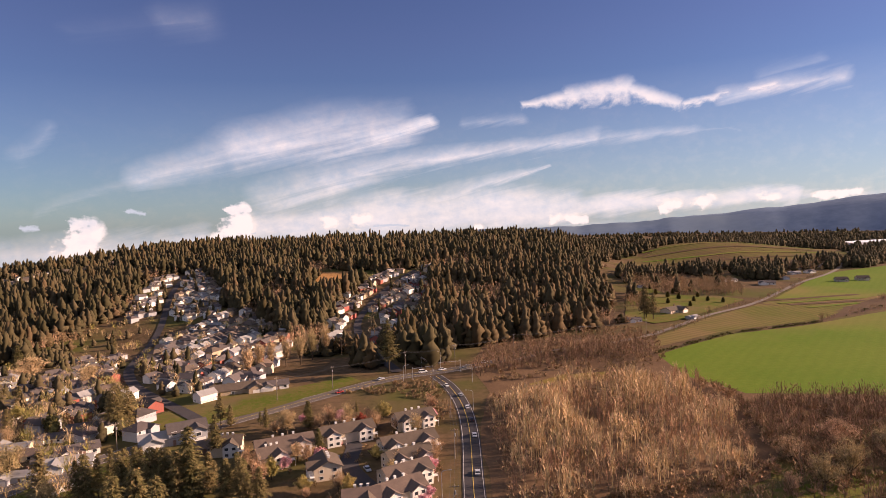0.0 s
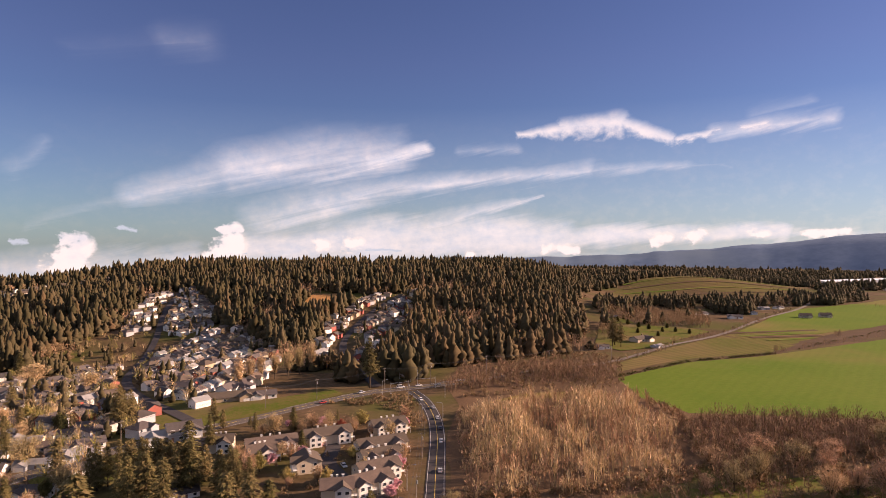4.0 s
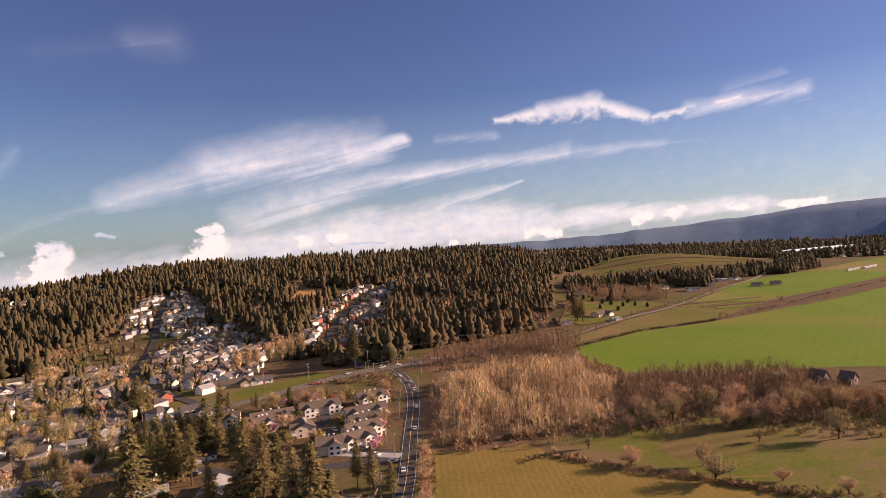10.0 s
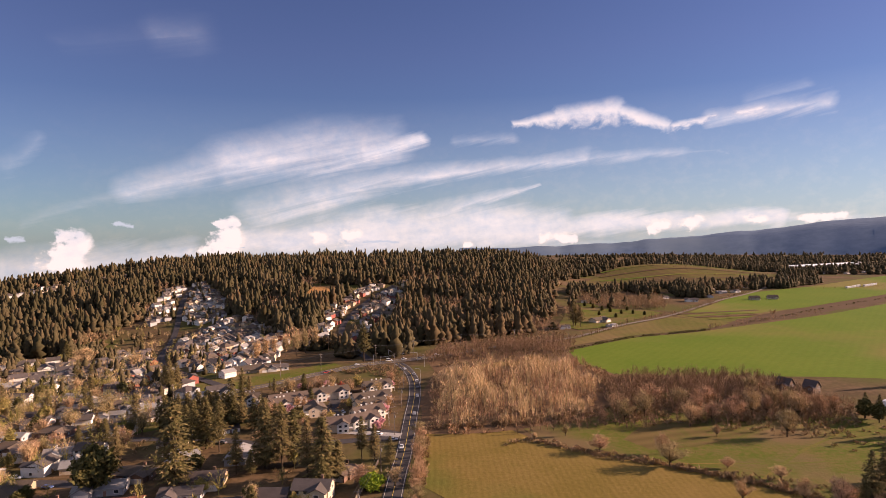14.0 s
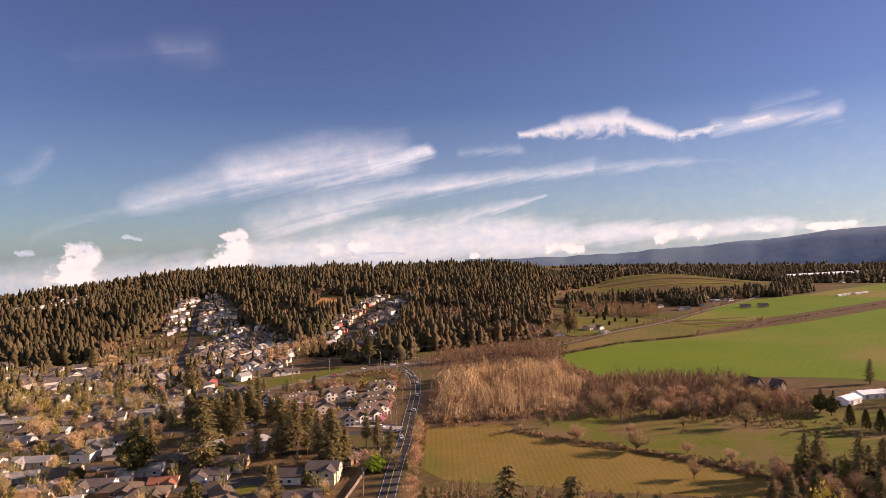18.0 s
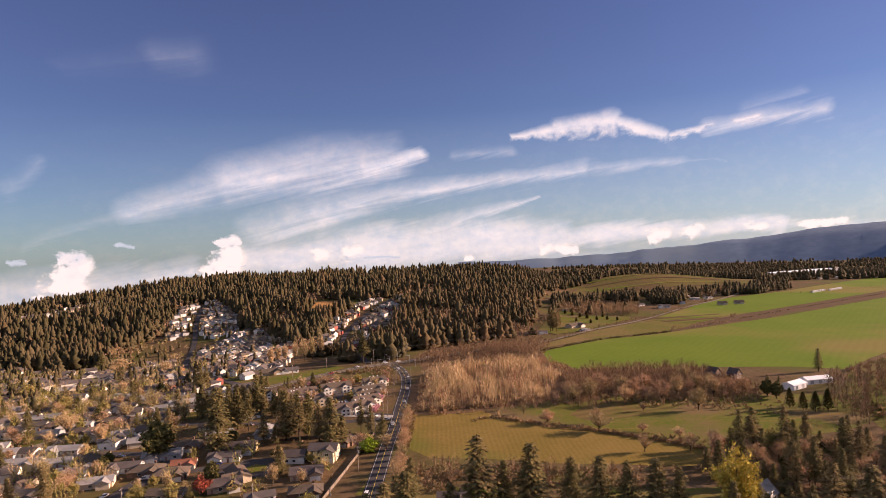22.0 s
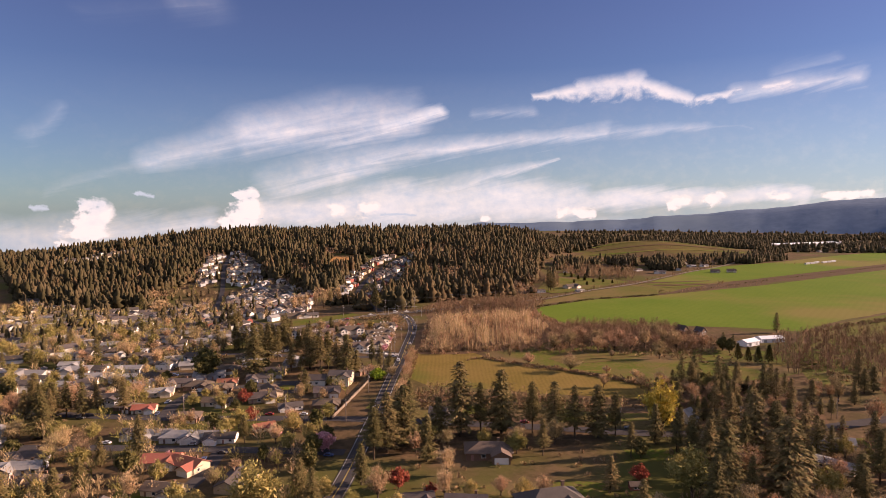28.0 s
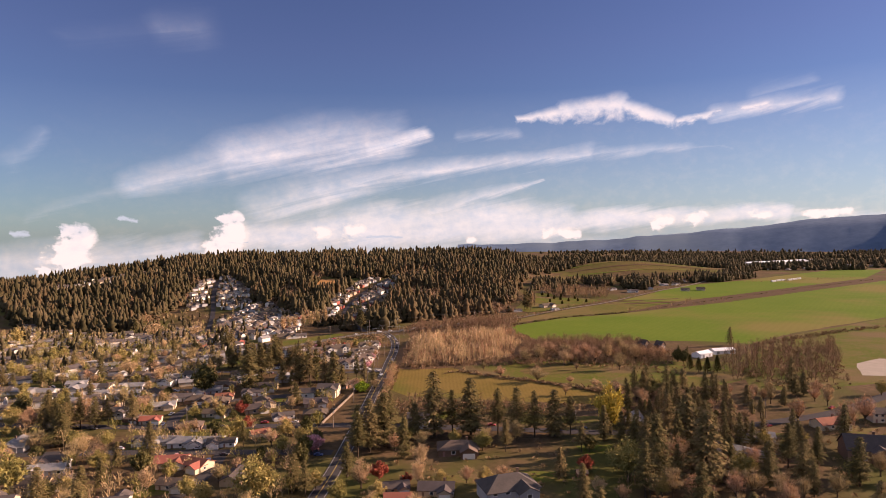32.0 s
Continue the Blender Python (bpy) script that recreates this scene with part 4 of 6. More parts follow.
single("conifer_forest", woods, "far_needles", "dense dark conifer forest covering the hillside", "forest", "stuff", True)
single("sunny_conifers", warm_woods, "warm_needles", "sunlit olive-brown conifers among the dark ones", "forest", "stuff", True)
single("hillside_brown_crowns", lumps, "shrub_brown", "rounded brown leafless crowns among the conifers", "forest", "stuff")
single("hillside_bare_woods", brown_woods, "twig_brown", "leafless brown trees among the conifers", "forest", "stuff")

# the brown wood beside the road
BIRCH = ((21, 196), (47, 193), (75, 203), (106, 216), (128, 262), (134, 318), (122, 346), (90, 348), (54, 334), (26, 312), (17, 275))
stand, dusky, under = Shape(), Shape(), Shape()
rnd = random.Random(5)
pale = Shape()
for _ in range(2500):
    px, py = rnd.uniform(8, 150), rnd.uniform(186, 430)
    if not inside(px, py, BIRCH):
        if inside(75 + (px - 75) * 0.86, 290 + (py - 290) * 0.9, BIRCH) and px > 20 and rnd.random() < 0.6:
            add_shrub(under, px, py, 0, rnd.uniform(1.5, 6), rnd.uniform(1.2, 2.8), rnd, 24)
        continue
    rim = min(abs((b[0] - a[0]) * (a[1] - py) - (a[0] - px) * (b[1] - a[1])) / math.hypot(b[0] - a[0], b[1] - a[1]) for a, b in zip(BIRCH, BIRCH[1:] + BIRCH[:1]))
    lump = noise.noise(Vector((px * 0.075, py * 0.06, 1)))
    if lump < -0.28 and rnd.random() < 0.75:
        add_shrub(under, px, py, 0, rnd.uniform(1.5, 4), rnd.uniform(1.5, 3), rnd, 14)
        continue
    tall = max(0.3, 0.42 + 0.5 * step(0, 22, rim) + 0.6 * lump)
    tone = noise.noise(Vector((px * 0.035, py * 0.035, 4))) + rnd.uniform(-0.35, 0.35)
    h = rnd.uniform(9.5, 15) * tall
    add_far_bare(stand if tone > -0.12 else dusky, px, py, 0, h, rnd.uniform(1.3, 2.4), rnd, blades=34)
    if tone > 0.02 and rnd.random() < 0.75:
        pale.tube((px, py, 0), (px + rnd.uniform(-0.5, 0.5), py, h * 1.03), 0.17, 0.05, 4)
        for _ in range(4):
            t = rnd.uniform(0.35, 0.85)
            pale.tube((px, py, h * t), (px + rnd.uniform(-1.0, 1.0), py + rnd.uniform(-1.0, 1.0), h * min(1.02, t + 0.24)), 0.09, 0.0, 3)
single("alder_stems", pale, "twig_pale", "pale slender stems rising through the leafless wood", "woodland", "stuff")
single("dusky_alder_wood", dusky, "shrub_brown", "darker leafless trees of the roadside wood", "woodland", "stuff")
single("alder_wood", stand, "twig_tan", "stand of tall leafless tan alders beside the road", "woodland", "stuff")
single("wood_undergrowth", under, "shrub_brown", "brown brush below the leafless trees", "undergrowth", "stuff")


# ---- houses ----
def gable_roof(w, d, eave, rise, over=0.5, thick=0.25, x0=0.0, y0=0.0):
    """Two slopes with their thickness; the ridge runs along x."""
    s = Shape()
    a, b = w / 2 + over, d / 2 + over
    k = rise / (d / 2)
    lo = eave - over * k
    for sg in (-1, 1):
        low = [(x0 - a, y0 + sg * b, lo), (x0 + a, y0 + sg * b, lo), (x0 + a, y0, eave + rise), (x0 - a, y0, eave + rise)]
        if sg > 0:
            low = low[::-1]
        s.solid(low, [(p[0], p[1], p[2] + thick) for p in low])
    return s


def hip_roof(w, d, eave, rise, over=0.6, thick=0.22, x0=0.0, y0=0.0):
    s = Shape()
    a, b = w / 2 + over, d / 2 + over
    r = max(0.3, w / 2 - d / 2)
    n = len(s.v)
    z = eave - over * rise / (d / 2)
    for dz in (0, thick):
        s.v += [(x0 - a, y0 - b, z + dz), (x0 + a, y0 - b, z + dz), (x0 + a, y0 + b, z + dz), (x0 - a, y0 + b, z + dz), (x0 - r, y0, eave + rise + dz), (x0 + r, y0, eave + rise + dz)]
    t = n + 6
    s.f += [(t, t + 1, t + 5, t + 4), (t + 1, t + 2, t + 5), (t + 2, t + 3, t + 4, t + 5), (t + 3, t, t + 4), (n + 3, n + 2, n + 1, n)]
    s.f += [(n, n + 1, t + 1, t), (n + 1, n + 2, t + 2, t + 1), (n + 2, n + 3, t + 3, t + 2), (n + 3, n, t, t + 3)]
    return s


def walls(w, d, eave, rise=0.0, x0=0.0, y0=0.0, base=-1.5):
    """A closed body; with a rise its ends go up into gables."""
    s = Shape()
    a, b = w / 2, d / 2
    if rise:
        ring = [(-b, base), (b, base), (b, eave), (0, eave + rise - 0.05), (-b, eave)]
        s.solid([(x0 - a, y0 + p, z) for p, z in ring][::-1], [(x0 + a, y0 + p, z) for p, z in ring][::-1])
    else:
        s.box(x0 - a, y0 - b, base, x0 + a, y0 + b, eave)
    return s


def window_at(parent, x, y, z, w, h, side, name="window", deep=False):
    """A framed pane, proud of the wall; side: s, n, e or w."""
    t = 0.12
    f, g = Shape(), Shape()
    def block(s, u0, z0, u1, z1, p0, p1):
        if side in "sn":
            q = -1 if side == "s" else 1
            s.box(x + u0, min(y + q * p0, y + q * p1), z0, x + u1, max(y + q * p0, y + q * p1), z1)
        else:
            q = -1 if side == "w" else 1
            s.box(min(x + q * p0, x + q * p1), y + u0, z0, max(x + q * p0, x + q * p1), y + u1, z1)
    block(g, -w / 2, z, w / 2, z + h, 0.0, 0.04)
    for u0, z0, u1, z1 in ((-w / 2 - t, z - t, w / 2 + t, z), (-w / 2 - t, z + h, w / 2 + t, z + h + t), (-w / 2 - t, z, -w / 2, z + h), (w / 2, z, w / 2 + t, z + h)):
        block(f, u0, z0, u1, z1, 0.0, 0.09)
    if deep:
        win = part(name, f, "trim_white", parent, "white-framed window")
        part("pane", g, "glass_dark", win, "dark glass pane")
        return win
    k, n = len(f.f), len(f.v)
    f.v += g.v
    f.f += [tuple(i + n for i in q) for q in g.f]
    me = f.mesh(name, "trim_white")
    me.materials.append(MATS["glass_dark"])
    for q in me.polygons[k:]:
        q.material_index = 1
    return part(name, me, "", parent, "white-framed window")


def slab_at(parent, name, material, x, y, z, w, h, side, label="", deep=0.07):
    s = Shape()
    if side in "sn":
        q = -1 if side == "s" else 1
        s.box(x - w / 2, min(y, y + q * deep), z, x + w / 2, max(y, y + q * deep), z + h)
    else:
        q = -1 if side == "w" else 1
        s.box(min(x, x + q * deep), y - w / 2, z, max(x, x + q * deep), y + w / 2, z + h)
    return part(name, s, material, parent, label)


def house(name, label, w, d, eave, rise, wall, roof, kind="gable", wing=None, storeys=1, chimney=True, garage=True, at=(0, 0, 0), turn=0.0, group="", category="house", trim=True):
    """A dwelling: walls, roof, wing, windows, door, garage door and chimney. Its front looks to -y, its ridge runs along x."""
    ob = thing(name, label, category, at, turn, group)
    far = group in ("houses on the hillside", "houses of the far town")
    body, top = walls(w, d, eave, rise if kind == "gable" else 0), gable_roof(w, d, eave, rise) if kind == "gable" else hip_roof(w, d, eave, rise)
    if not far:
        part("wall", body, wall, ob)
        part("roof", top, roof, ob)
    if wing:
        ww, wd, off = wing                                   # a front wing with its own gable
        s = Shape()
        ring = [(-ww / 2, -1.5), (ww / 2, -1.5), (ww / 2, eave), (0, eave + ww * 0.26), (-ww / 2, eave)]
        s.solid([(off + p, -d / 2 - wd, z) for p, z in ring], [(off + p, 0, z) for p, z in ring])
        if far:
            body.join(s)
        else:
            part("wing_wall", s, wall, ob)
        r = gable_roof(wd + d / 2, ww, eave + 0.03, ww * 0.26)
        r.v = [(off - q[1], q[0] - d / 4 - wd / 2, q[2]) for q in r.v]
        if far:
            top.join(r)
        else:
            part("wing_roof", r, roof, ob)
        if garage and not far:
            slab_at(ob, "garage_door", "garage_paint", off, -d / 2 - wd, 0.05, min(4.8, ww - 1.2), 2.2, "s", "pale panelled garage door")
        if not far and (storeys > 1 or not garage):
            window_at(ob, off, -d / 2 - wd, eave - 1.7, 1.6, 1.2, "s")
    if far:
        part("wall", body, wall, ob)
        part("roof", top, roof, ob)
    fronts = [u for u in (-w * 0.36, -w * 0.12, w * 0.14, w * 0.37) if not wing or abs(u - wing[2]) > wing[0] / 2 + 0.7]
    for f in range(storeys):
        for u in fronts[(1 if f == 0 else 0):][:1 if far else 2]:
            window_at(ob, u, -d / 2, 1.0 + 2.7 * f, 1.5, 1.2, "s", deep=not group)
        for v in (-d * 0.22, d * 0.22)[:(1 - f) if far else 1 if storeys == 1 else 2]:
            window_at(ob, w / 2, v, 1.0 + 2.7 * f, 1.3, 1.2, "e", deep=not group)
    if fronts and not far:
        slab_at(ob, "door", "door_paint", fronts[0], -d / 2, 0.0, 1.0, 2.05, "s", "painted front door")
    if chimney and not far:
        c = Shape().box(w * 0.2, d * 0.1, eave, w * 0.2 + 0.9, d * 0.1 + 0.7, eave + rise + 0.9)
        c.box(w * 0.2 - 0.1, d * 0.1 - 0.1, eave + rise + 0.9, w * 0.2 + 1.0, d * 0.1 + 0.8, eave + rise + 1.05)
        part("chimney", c, "wall_brown", ob, "brick chimney")
    return ob


HILL_KINDS = (
    ("white two-storey house with a grey gable roof on the hillside", 12, 9, 5.4, 2.6, "wall_white", "roof_grey", "gable", (5.6, 2.5, 3), 2),
    ("cream two-storey house with a brown roof on the hillside", 13, 9, 5.4, 2.6, "wall_cream", "roof_brown", "gable", (5.6, 3, -3), 2),
    ("grey two-storey house with a dark hip roof on the hillside", 12, 10, 5.4, 2.4, "wall_grey", "roof_dark", "hip", (5.2, 2, 3), 2),
    ("white house with a pale roof on the hillside", 12, 9, 5.2, 2.4, "wall_white", "roof_pale", "gable", None, 2),
    ("tan house with a brown hip roof on the hillside", 13, 9.5, 5.2, 2.4, "wall_tan", "roof_brown", "hip", (5.4, 2.5, -3), 2),
    ("red-walled house with a grey roof on the hillside", 12, 9, 5.2, 2.4, "wall_red", "roof_grey", "gable", (5.2, 2.5, 3), 2),
)
for k, q in enumerate(HILL_KINDS):
    PROTO["hill%d" % k] = house("hip_roofed_house" if q[7] == "hip" else "hillside_house", q[0], *q[1:7], kind=q[7], wing=q[8], storeys=q[9], chimney=k % 2 == 0, group="houses on the hillside")
FAR_KINDS = (
    ("low white ranch house with a grey roof among trees", 15, 9, 2.8, 1.9, "wall_white", "roof_grey", "gable", (6, 3, -4), 1),
    ("low cream ranch house with a pale roof among trees", 16, 9, 2.8, 1.8, "wall_cream", "roof_pale", "gable", (6, 3, 4), 1),
    ("low tan ranch house with a brown roof among trees", 15, 9, 2.8, 2.0, "wall_tan", "roof_brown", "hip", (6, 3, 4), 1),
    ("white two-storey house with a grey roof among trees", 12, 9, 5.0, 2.2, "wall_white", "roof_grey", "gable", (5.5, 2.5, 3), 2),
)
for k, q in enumerate(FAR_KINDS):
    PROTO["far%d" % k] = house("ranch_house" if q[9] == 1 else "family_house", q[0], *q[1:7], kind=q[7], wing=q[8], storeys=q[9], chimney=False, group="houses of the far town")
TOWN_KINDS = (
    ("low ranch house with cream walls and a brown roof", 17, 9, 2.7, 1.9, "wall_cream", "roof_brown", "gable", (6.5, 3.5, 4.5), 1),
    ("low white ranch house with a grey roof", 16, 9, 2.7, 1.8, "wall_white", "roof_grey", "gable", (6.5, 3.0, -4), 1),
    ("brown ranch house with a weathered hip roof", 16, 10, 2.7, 2.1, "wall_brown", "roof_brown", "hip", (6.2, 3.5, 4), 1),
    ("tan house with a dark roof", 15, 9, 2.8, 2.2, "wall_tan", "roof_dark", "gable", (6.0, 3.0, 4), 1),
    ("grey house with a pale shingle roof", 17, 9, 2.7, 1.7, "wall_grey", "roof_pale", "gable", (6.5, 3.0, -4.5), 1),
    ("two-storey cream house with a grey roof", 13, 9, 5.2, 2.2, "wall_cream", "roof_grey", "gable", (6, 3.0, 3), 2),
    ("red-roofed ranch house with cream walls", 15, 9, 2.8, 2.2, "wall_cream", "roof_red", "gable", (6.2, 3.0, 4), 1),
)
for k, q in enumerate(TOWN_KINDS):
    PROTO["town%d" % k] = house("ranch_house" if q[9] == 1 else "family_house", q[0], *q[1:7], kind=q[7], wing=q[8], storeys=q[9], group="houses of the valley town")

TAKEN = []


def free(x, y, d):
    if any((x - a) ** 2 + (y - b) ** 2 < d * d for a, b in TAKEN):
        return False
    TAKEN.append((x, y))
    return True


rnd = random.Random(8)


def settle(poly, keys, gap, row, turn, count, slope=0.0, jitter=3.2, skip=0.1):
    """Rows of houses over a polygon of the plan."""
    c, s = math.cos(radians(turn)), math.sin(radians(turn))
    xs, ys = [p[0] for p in poly], [p[1] for p in poly]
    mx, my, made = (min(xs) + max(xs)) / 2, (min(ys) + max(ys)) / 2, 0
    n = int(max(max(xs) - min(xs), max(ys) - min(ys)) / min(gap, row)) + 2
    for j in range(-n, n):
        for i in range(-n, n):
            u, v = i * gap, j * row + (4 if j % 2 else 0)
            x, y = mx + u * c - v * s + rnd.uniform(-jitter, jitter), my + u * s + v * c + rnd.uniform(-jitter, jitter)
            if made >= count or not inside(x, y, poly) or rnd.random() < skip:
                continue
            if any(near_line(x, y, l, 9) for _, l, *_ in ROADS) or not free(x, y, gap * 0.72):
                continue
            put(rnd.choice(keys), x, y, rnd.uniform(0.72, 0.95) if keys[0].startswith("hill") else rnd.uniform(0.9, 1.08), turn + (180 if j % 2 else 0) + (90 if rnd.random() < 0.2 else 0) + rnd.uniform(-12, 12))
            made += 1


H = ["hill%d" % k for k in range(6)]
TAKEN += [(-140, 342), (-130, 346), (-118, 350), (-106, 356), (-95, 362), (-35, 379)]
W = ["hill0", "hill3", "hill0", "hill2", "hill1", "hill2", "hill4", "hill5"]
settle(CL_A, ["hill0", "hill3", "hill0", "hill2", "hill1"], 11.5, 15, 60, 105, skip=0.08)
settle(CL_B, W + H, 12, 15.5, 75, 140, skip=0.06)
settle(CL_C, W, 12.5, 16, 70, 100)
settle(CL_D, W, 12.5, 16, 60, 110)
settle(CL_E, ["hill1", "hill0", "hill4"], 18, 26, 40, 50, skip=0.3)
T = ["town%d" % k for k in range(6)]
settle(CL_F, ["far0", "far1", "far2", "far3"], 17, 21, 50, 95)
MORE = (
    ("gablewhite", "white_house", "white-walled house with a dark roof and a bright gable", 14, 9, 3.6, 2.2, "wall_white", "roof_dark", "gable", None, 1),
    ("townG", "ranch_house", "long ranch house with a grey-green roof and white trim", 18, 9, 2.8, 1.9, "wall_white", "roof_pale", "hip", (6, 2.5, 4.5), 1),
    ("townB", "family_house", "blue-grey house with a grey roof", 13, 9, 4.6, 2.2, "wall_grey", "roof_grey", "gable", (6, 3, 3), 2),
    ("townP", "long_shed", "long low building with a pale metal roof", 22, 9, 2.8, 1.0, "wall_cream", "roof_pale", "gable", None, 1),
    ("townO", "ranch_house", "house with a bright orange-brown roof", 14, 10, 3.0, 2.4, "wall_tan", "roof_red", "gable", None, 1),
    ("townbig", "large_house", "large grey house with a many-gabled shingle roof", 19, 12, 5.0, 3.4, "wall_grey", "roof_grey", "hip", (7, 4, 4), 2),
    ("bigdark", "large_house", "tall dark house with a steep brown roof", 17, 12, 5.4, 5.0, "wall_brown", "roof_dark", "gable", (7, 4, 4), 2),
    ("steep", "tall_house", "tall dark house with a steep pointed roof", 9.5, 8.5, 4.8, 4.6, "wall_brown", "roof_dark", "gable", (5, 2, 2), 2),
    ("barn", "farm_house", "farmhouse with a broad brown roof and pale walls", 22, 14, 4.4, 5.0, "wall_cream", "roof_brown", "gable", (8, 4, 5), 2),
    ("barnred", "red_shed", "small rusty red garden shed", 7, 5, 2.6, 1.6, "wall_red", "roof_brown", "gable", None, 1),
)
for q in MORE:
    PROTO[q[0]] = house(q[1], q[2], *q[3:9], kind=q[9], wing=q[10], storeys=q[11], chimney=q[0] in ("bigdark", "townbig", "barn"), garage=q[0] in ("townG", "townB"), group="" if q[0] in ("townP", "barnred", "townbig", "gablewhite") else "houses of the valley town")
aframe = house("gabled_cottage", "white cottage with a steep pale gable roof", 7.5, 9, 3.0, 4.8, "wall_cream", "roof_pale", "gable", None, 2, chimney=False, garage=False)
PROTO["aframe"] = aframe


def apartment(label, w, d, gables):
    """A two-storey block: long shingle roof, white front gables with windows and balconies, roof vents."""
    ob = thing("apartment_block", label, "apartment building", group="apartment blocks")
    eave, rise = 5.6, 2.9
    part("wall", walls(w, d, eave, rise), "wall_cream", ob)
    part("roof", gable_roof(w, d, eave, rise, 0.7), "roof_brown", ob)
    for off, gw in gables:
        s = Shape()
        ring = [(-gw / 2, -1.5), (gw / 2, -1.5), (gw / 2, eave), (0, eave + gw * 0.3), (-gw / 2, eave)]
        s.solid([(off + p, -d / 2 - 2.4, z) for p, z in ring], [(off + p, 0, z) for p, z in ring])
        part("gable_front", s, "wall_white", ob, "white gabled front")
        r = gable_roof(d / 2 + 2.4, gw, eave + 0.03, gw * 0.3)
        r.v = [(off - q[1], q[0] - d / 4 - 1.2, q[2]) for q in r.v]
        part("gable_roof", r, "roof_brown", ob)
        for fl in (0, 1):
            for u in (-gw * 0.24, gw * 0.24):
                window_at(ob, off + u, -d / 2 - 2.4, 0.9 + 2.8 * fl, 1.7, 1.4, "s", deep=True)
        b = Shape().box(off + gw / 2, -d / 2 - 2.0, 2.7, off + gw / 2 + 2.6, -d / 2, 2.85)
        for k in range(7):
            b.box(off + gw / 2 + 0.1 + k * 0.4, -d / 2 - 2.0, 2.85, off + gw / 2 + 0.16 + k * 0.4, -d / 2 - 1.94, 3.8)
        b.box(off + gw / 2, -d / 2 - 2.02, 3.8, off + gw / 2 + 2.6, -d / 2 - 1.92, 3.88)
        b.box(off + gw / 2 + 2.5, -d / 2 - 2.0, -0.5, off + gw / 2 + 2.6, -d / 2 - 1.9, 2.7)
        part("balcony", b, "trim_white", ob, "white railed balcony")
    for fl in (0, 1):
        for v in (-d * 0.24, d * 0.24):
            window_at(ob, w / 2, v, 0.9 + 2.8 * fl, 1.5, 1.3, "e", deep=True)
            window_at(ob, -w / 2, v, 0.9 + 2.8 * fl, 1.5, 1.3, "w", deep=True)
    for u in (-w * 0.2, -w * 0.03, w * 0.16):
        part("roof_vent", Shape().box(u, 0.6, eave + rise - 1.2, u + 0.9, 1.6, eave + rise + 0.75).box(u - 0.12, 0.5, eave + rise + 0.75, u + 1.02, 1.7, eave + rise + 0.9), "wall_white", ob, "white boxed roof vent")
    return ob


PROTO["apt_long"] = apartment("long two-storey apartment block with white gables", 27, 12, ((-8.5, 7), (8, 7)))
PROTO["apt_short"] = apartment("two-storey apartment block with white gables and grey roof", 21, 12, ((-5.5, 6.5), (5.5, 6.5)))
PROTO["apt_small"] = apartment("small two-storey apartment block with one white gable", 14, 12, ((2.5, 7),))

FIR_H = (24, 29, 21, 32)
n_fir = 0


def plant_at(key, x, y, h, model, wide=1.0):
    """A model tree scaled to its height, kept clear of houses put later."""
    put(key, x, y, h / model, (x * 37 + y * 91) % 360, wide=wide)
    TAKEN.append((x, y))


def stand(key, x, y, turn, size):
    put(key, x, y, size, turn)
    TAKEN.append((x, y))


# houses of the near town

for key, x, y, turn, size in (
    ("town3", -65, 77, 20, 1),
    ("town0", -63, 90, -60, 1),
    ("town4", -207, 139, 5, 1.1),
    ("town1", -78, 118, 5, 1),
    ("gablewhite", -42, 111, 0, 1),
    ("town4", -95, 160, 25, 0.9),
    ("town1", -88, 201, 30, 0.8),
    ("town0", -107, 180, 10, 0.8),
    ("town1", -108, 21, 3, 0.9),
    ("town4", -98, 19, 3, 0.95),
    ("townG", -85, 16, 3, 1),
    ("town4", -74, 17, 2, 0.95),
    ("town1", -66, 15, 4, 0.9),
    ("town6", -81, -13, 5, 1),
    ("town6", -68, -17, -25, 1),
    ("town0", -68, -40, -10, 0.9),
    ("town4", -137, -20, 10, 1),
    ("town1", -142, -8, 20, 1),
):
    stand(key, x, y, turn, size)

for key, x, y, turn, size in (
    ("town2", -122, -34, 0, 1),
    ("town3", -132, -39, 5, 1),
    ("town4", -231, 128, 0, 1.1),
    ("town1", -223, 88, 8, 1),
    ("townB", -149, 71, 5, 0.9),
    ("town6", -123, 58, 10, 0.8),
    ("town2", -95, 45, 10, 0.9),
    ("town2", -111, 102, 5, 1),
    ("town1", -125, 108, 5, 1),
    ("town2", -97, 96, 10, 1),
    ("town0", -88, 70, 0, 0.9),
    ("town6", -96, 110, 10, 0.8),
    ("town2", -134, 62, -10, 0.8),
    ("town0", -166, 95, -20, 0.9),
    ("town4", -174, 142, 3, 1),
    ("town1", -196, 141, -4, 1),
    ("town4", -238, 180, 4, 1),
    ("town1", -226, 198, 4, 1),
):
    stand(key, x, y, turn, size)

for key, x, y, turn, size in (
    ("town0", -278, 193, 0, 1),
    ("town4", -279, 225, 4, 1),
    ("town1", -246, 222, 10, 1),
    ("town3", -315, 229, 0, 1),
    ("town5", 38, 43, -5, 0.95),
    ("town2", 59, -3, 0, 1.25),
    ("townbig", 78, -58, 15, 1.2),
    ("aframe", 162, 39, 40, 0.9),
    ("town4", 216, 7, -20, 1),
    ("townP", 201, -17, -50, 0.9),
    ("town6", 265, 24, 12, 1.1),
    ("bigdark", 253, -23, -15, 1.1),
    ("town5", 301, 33, -10, 1),
    ("town3", 48, -52, -5, 1),
    ("town3", 30, -48, 10, 0.8),
    ("townO", 32, -61, 0, 0.8),
    ("steep", 240, 259, -60, 0.85),
    ("steep", 253, 253, -60, 0.8),
):
    stand(key, x, y, turn, size)

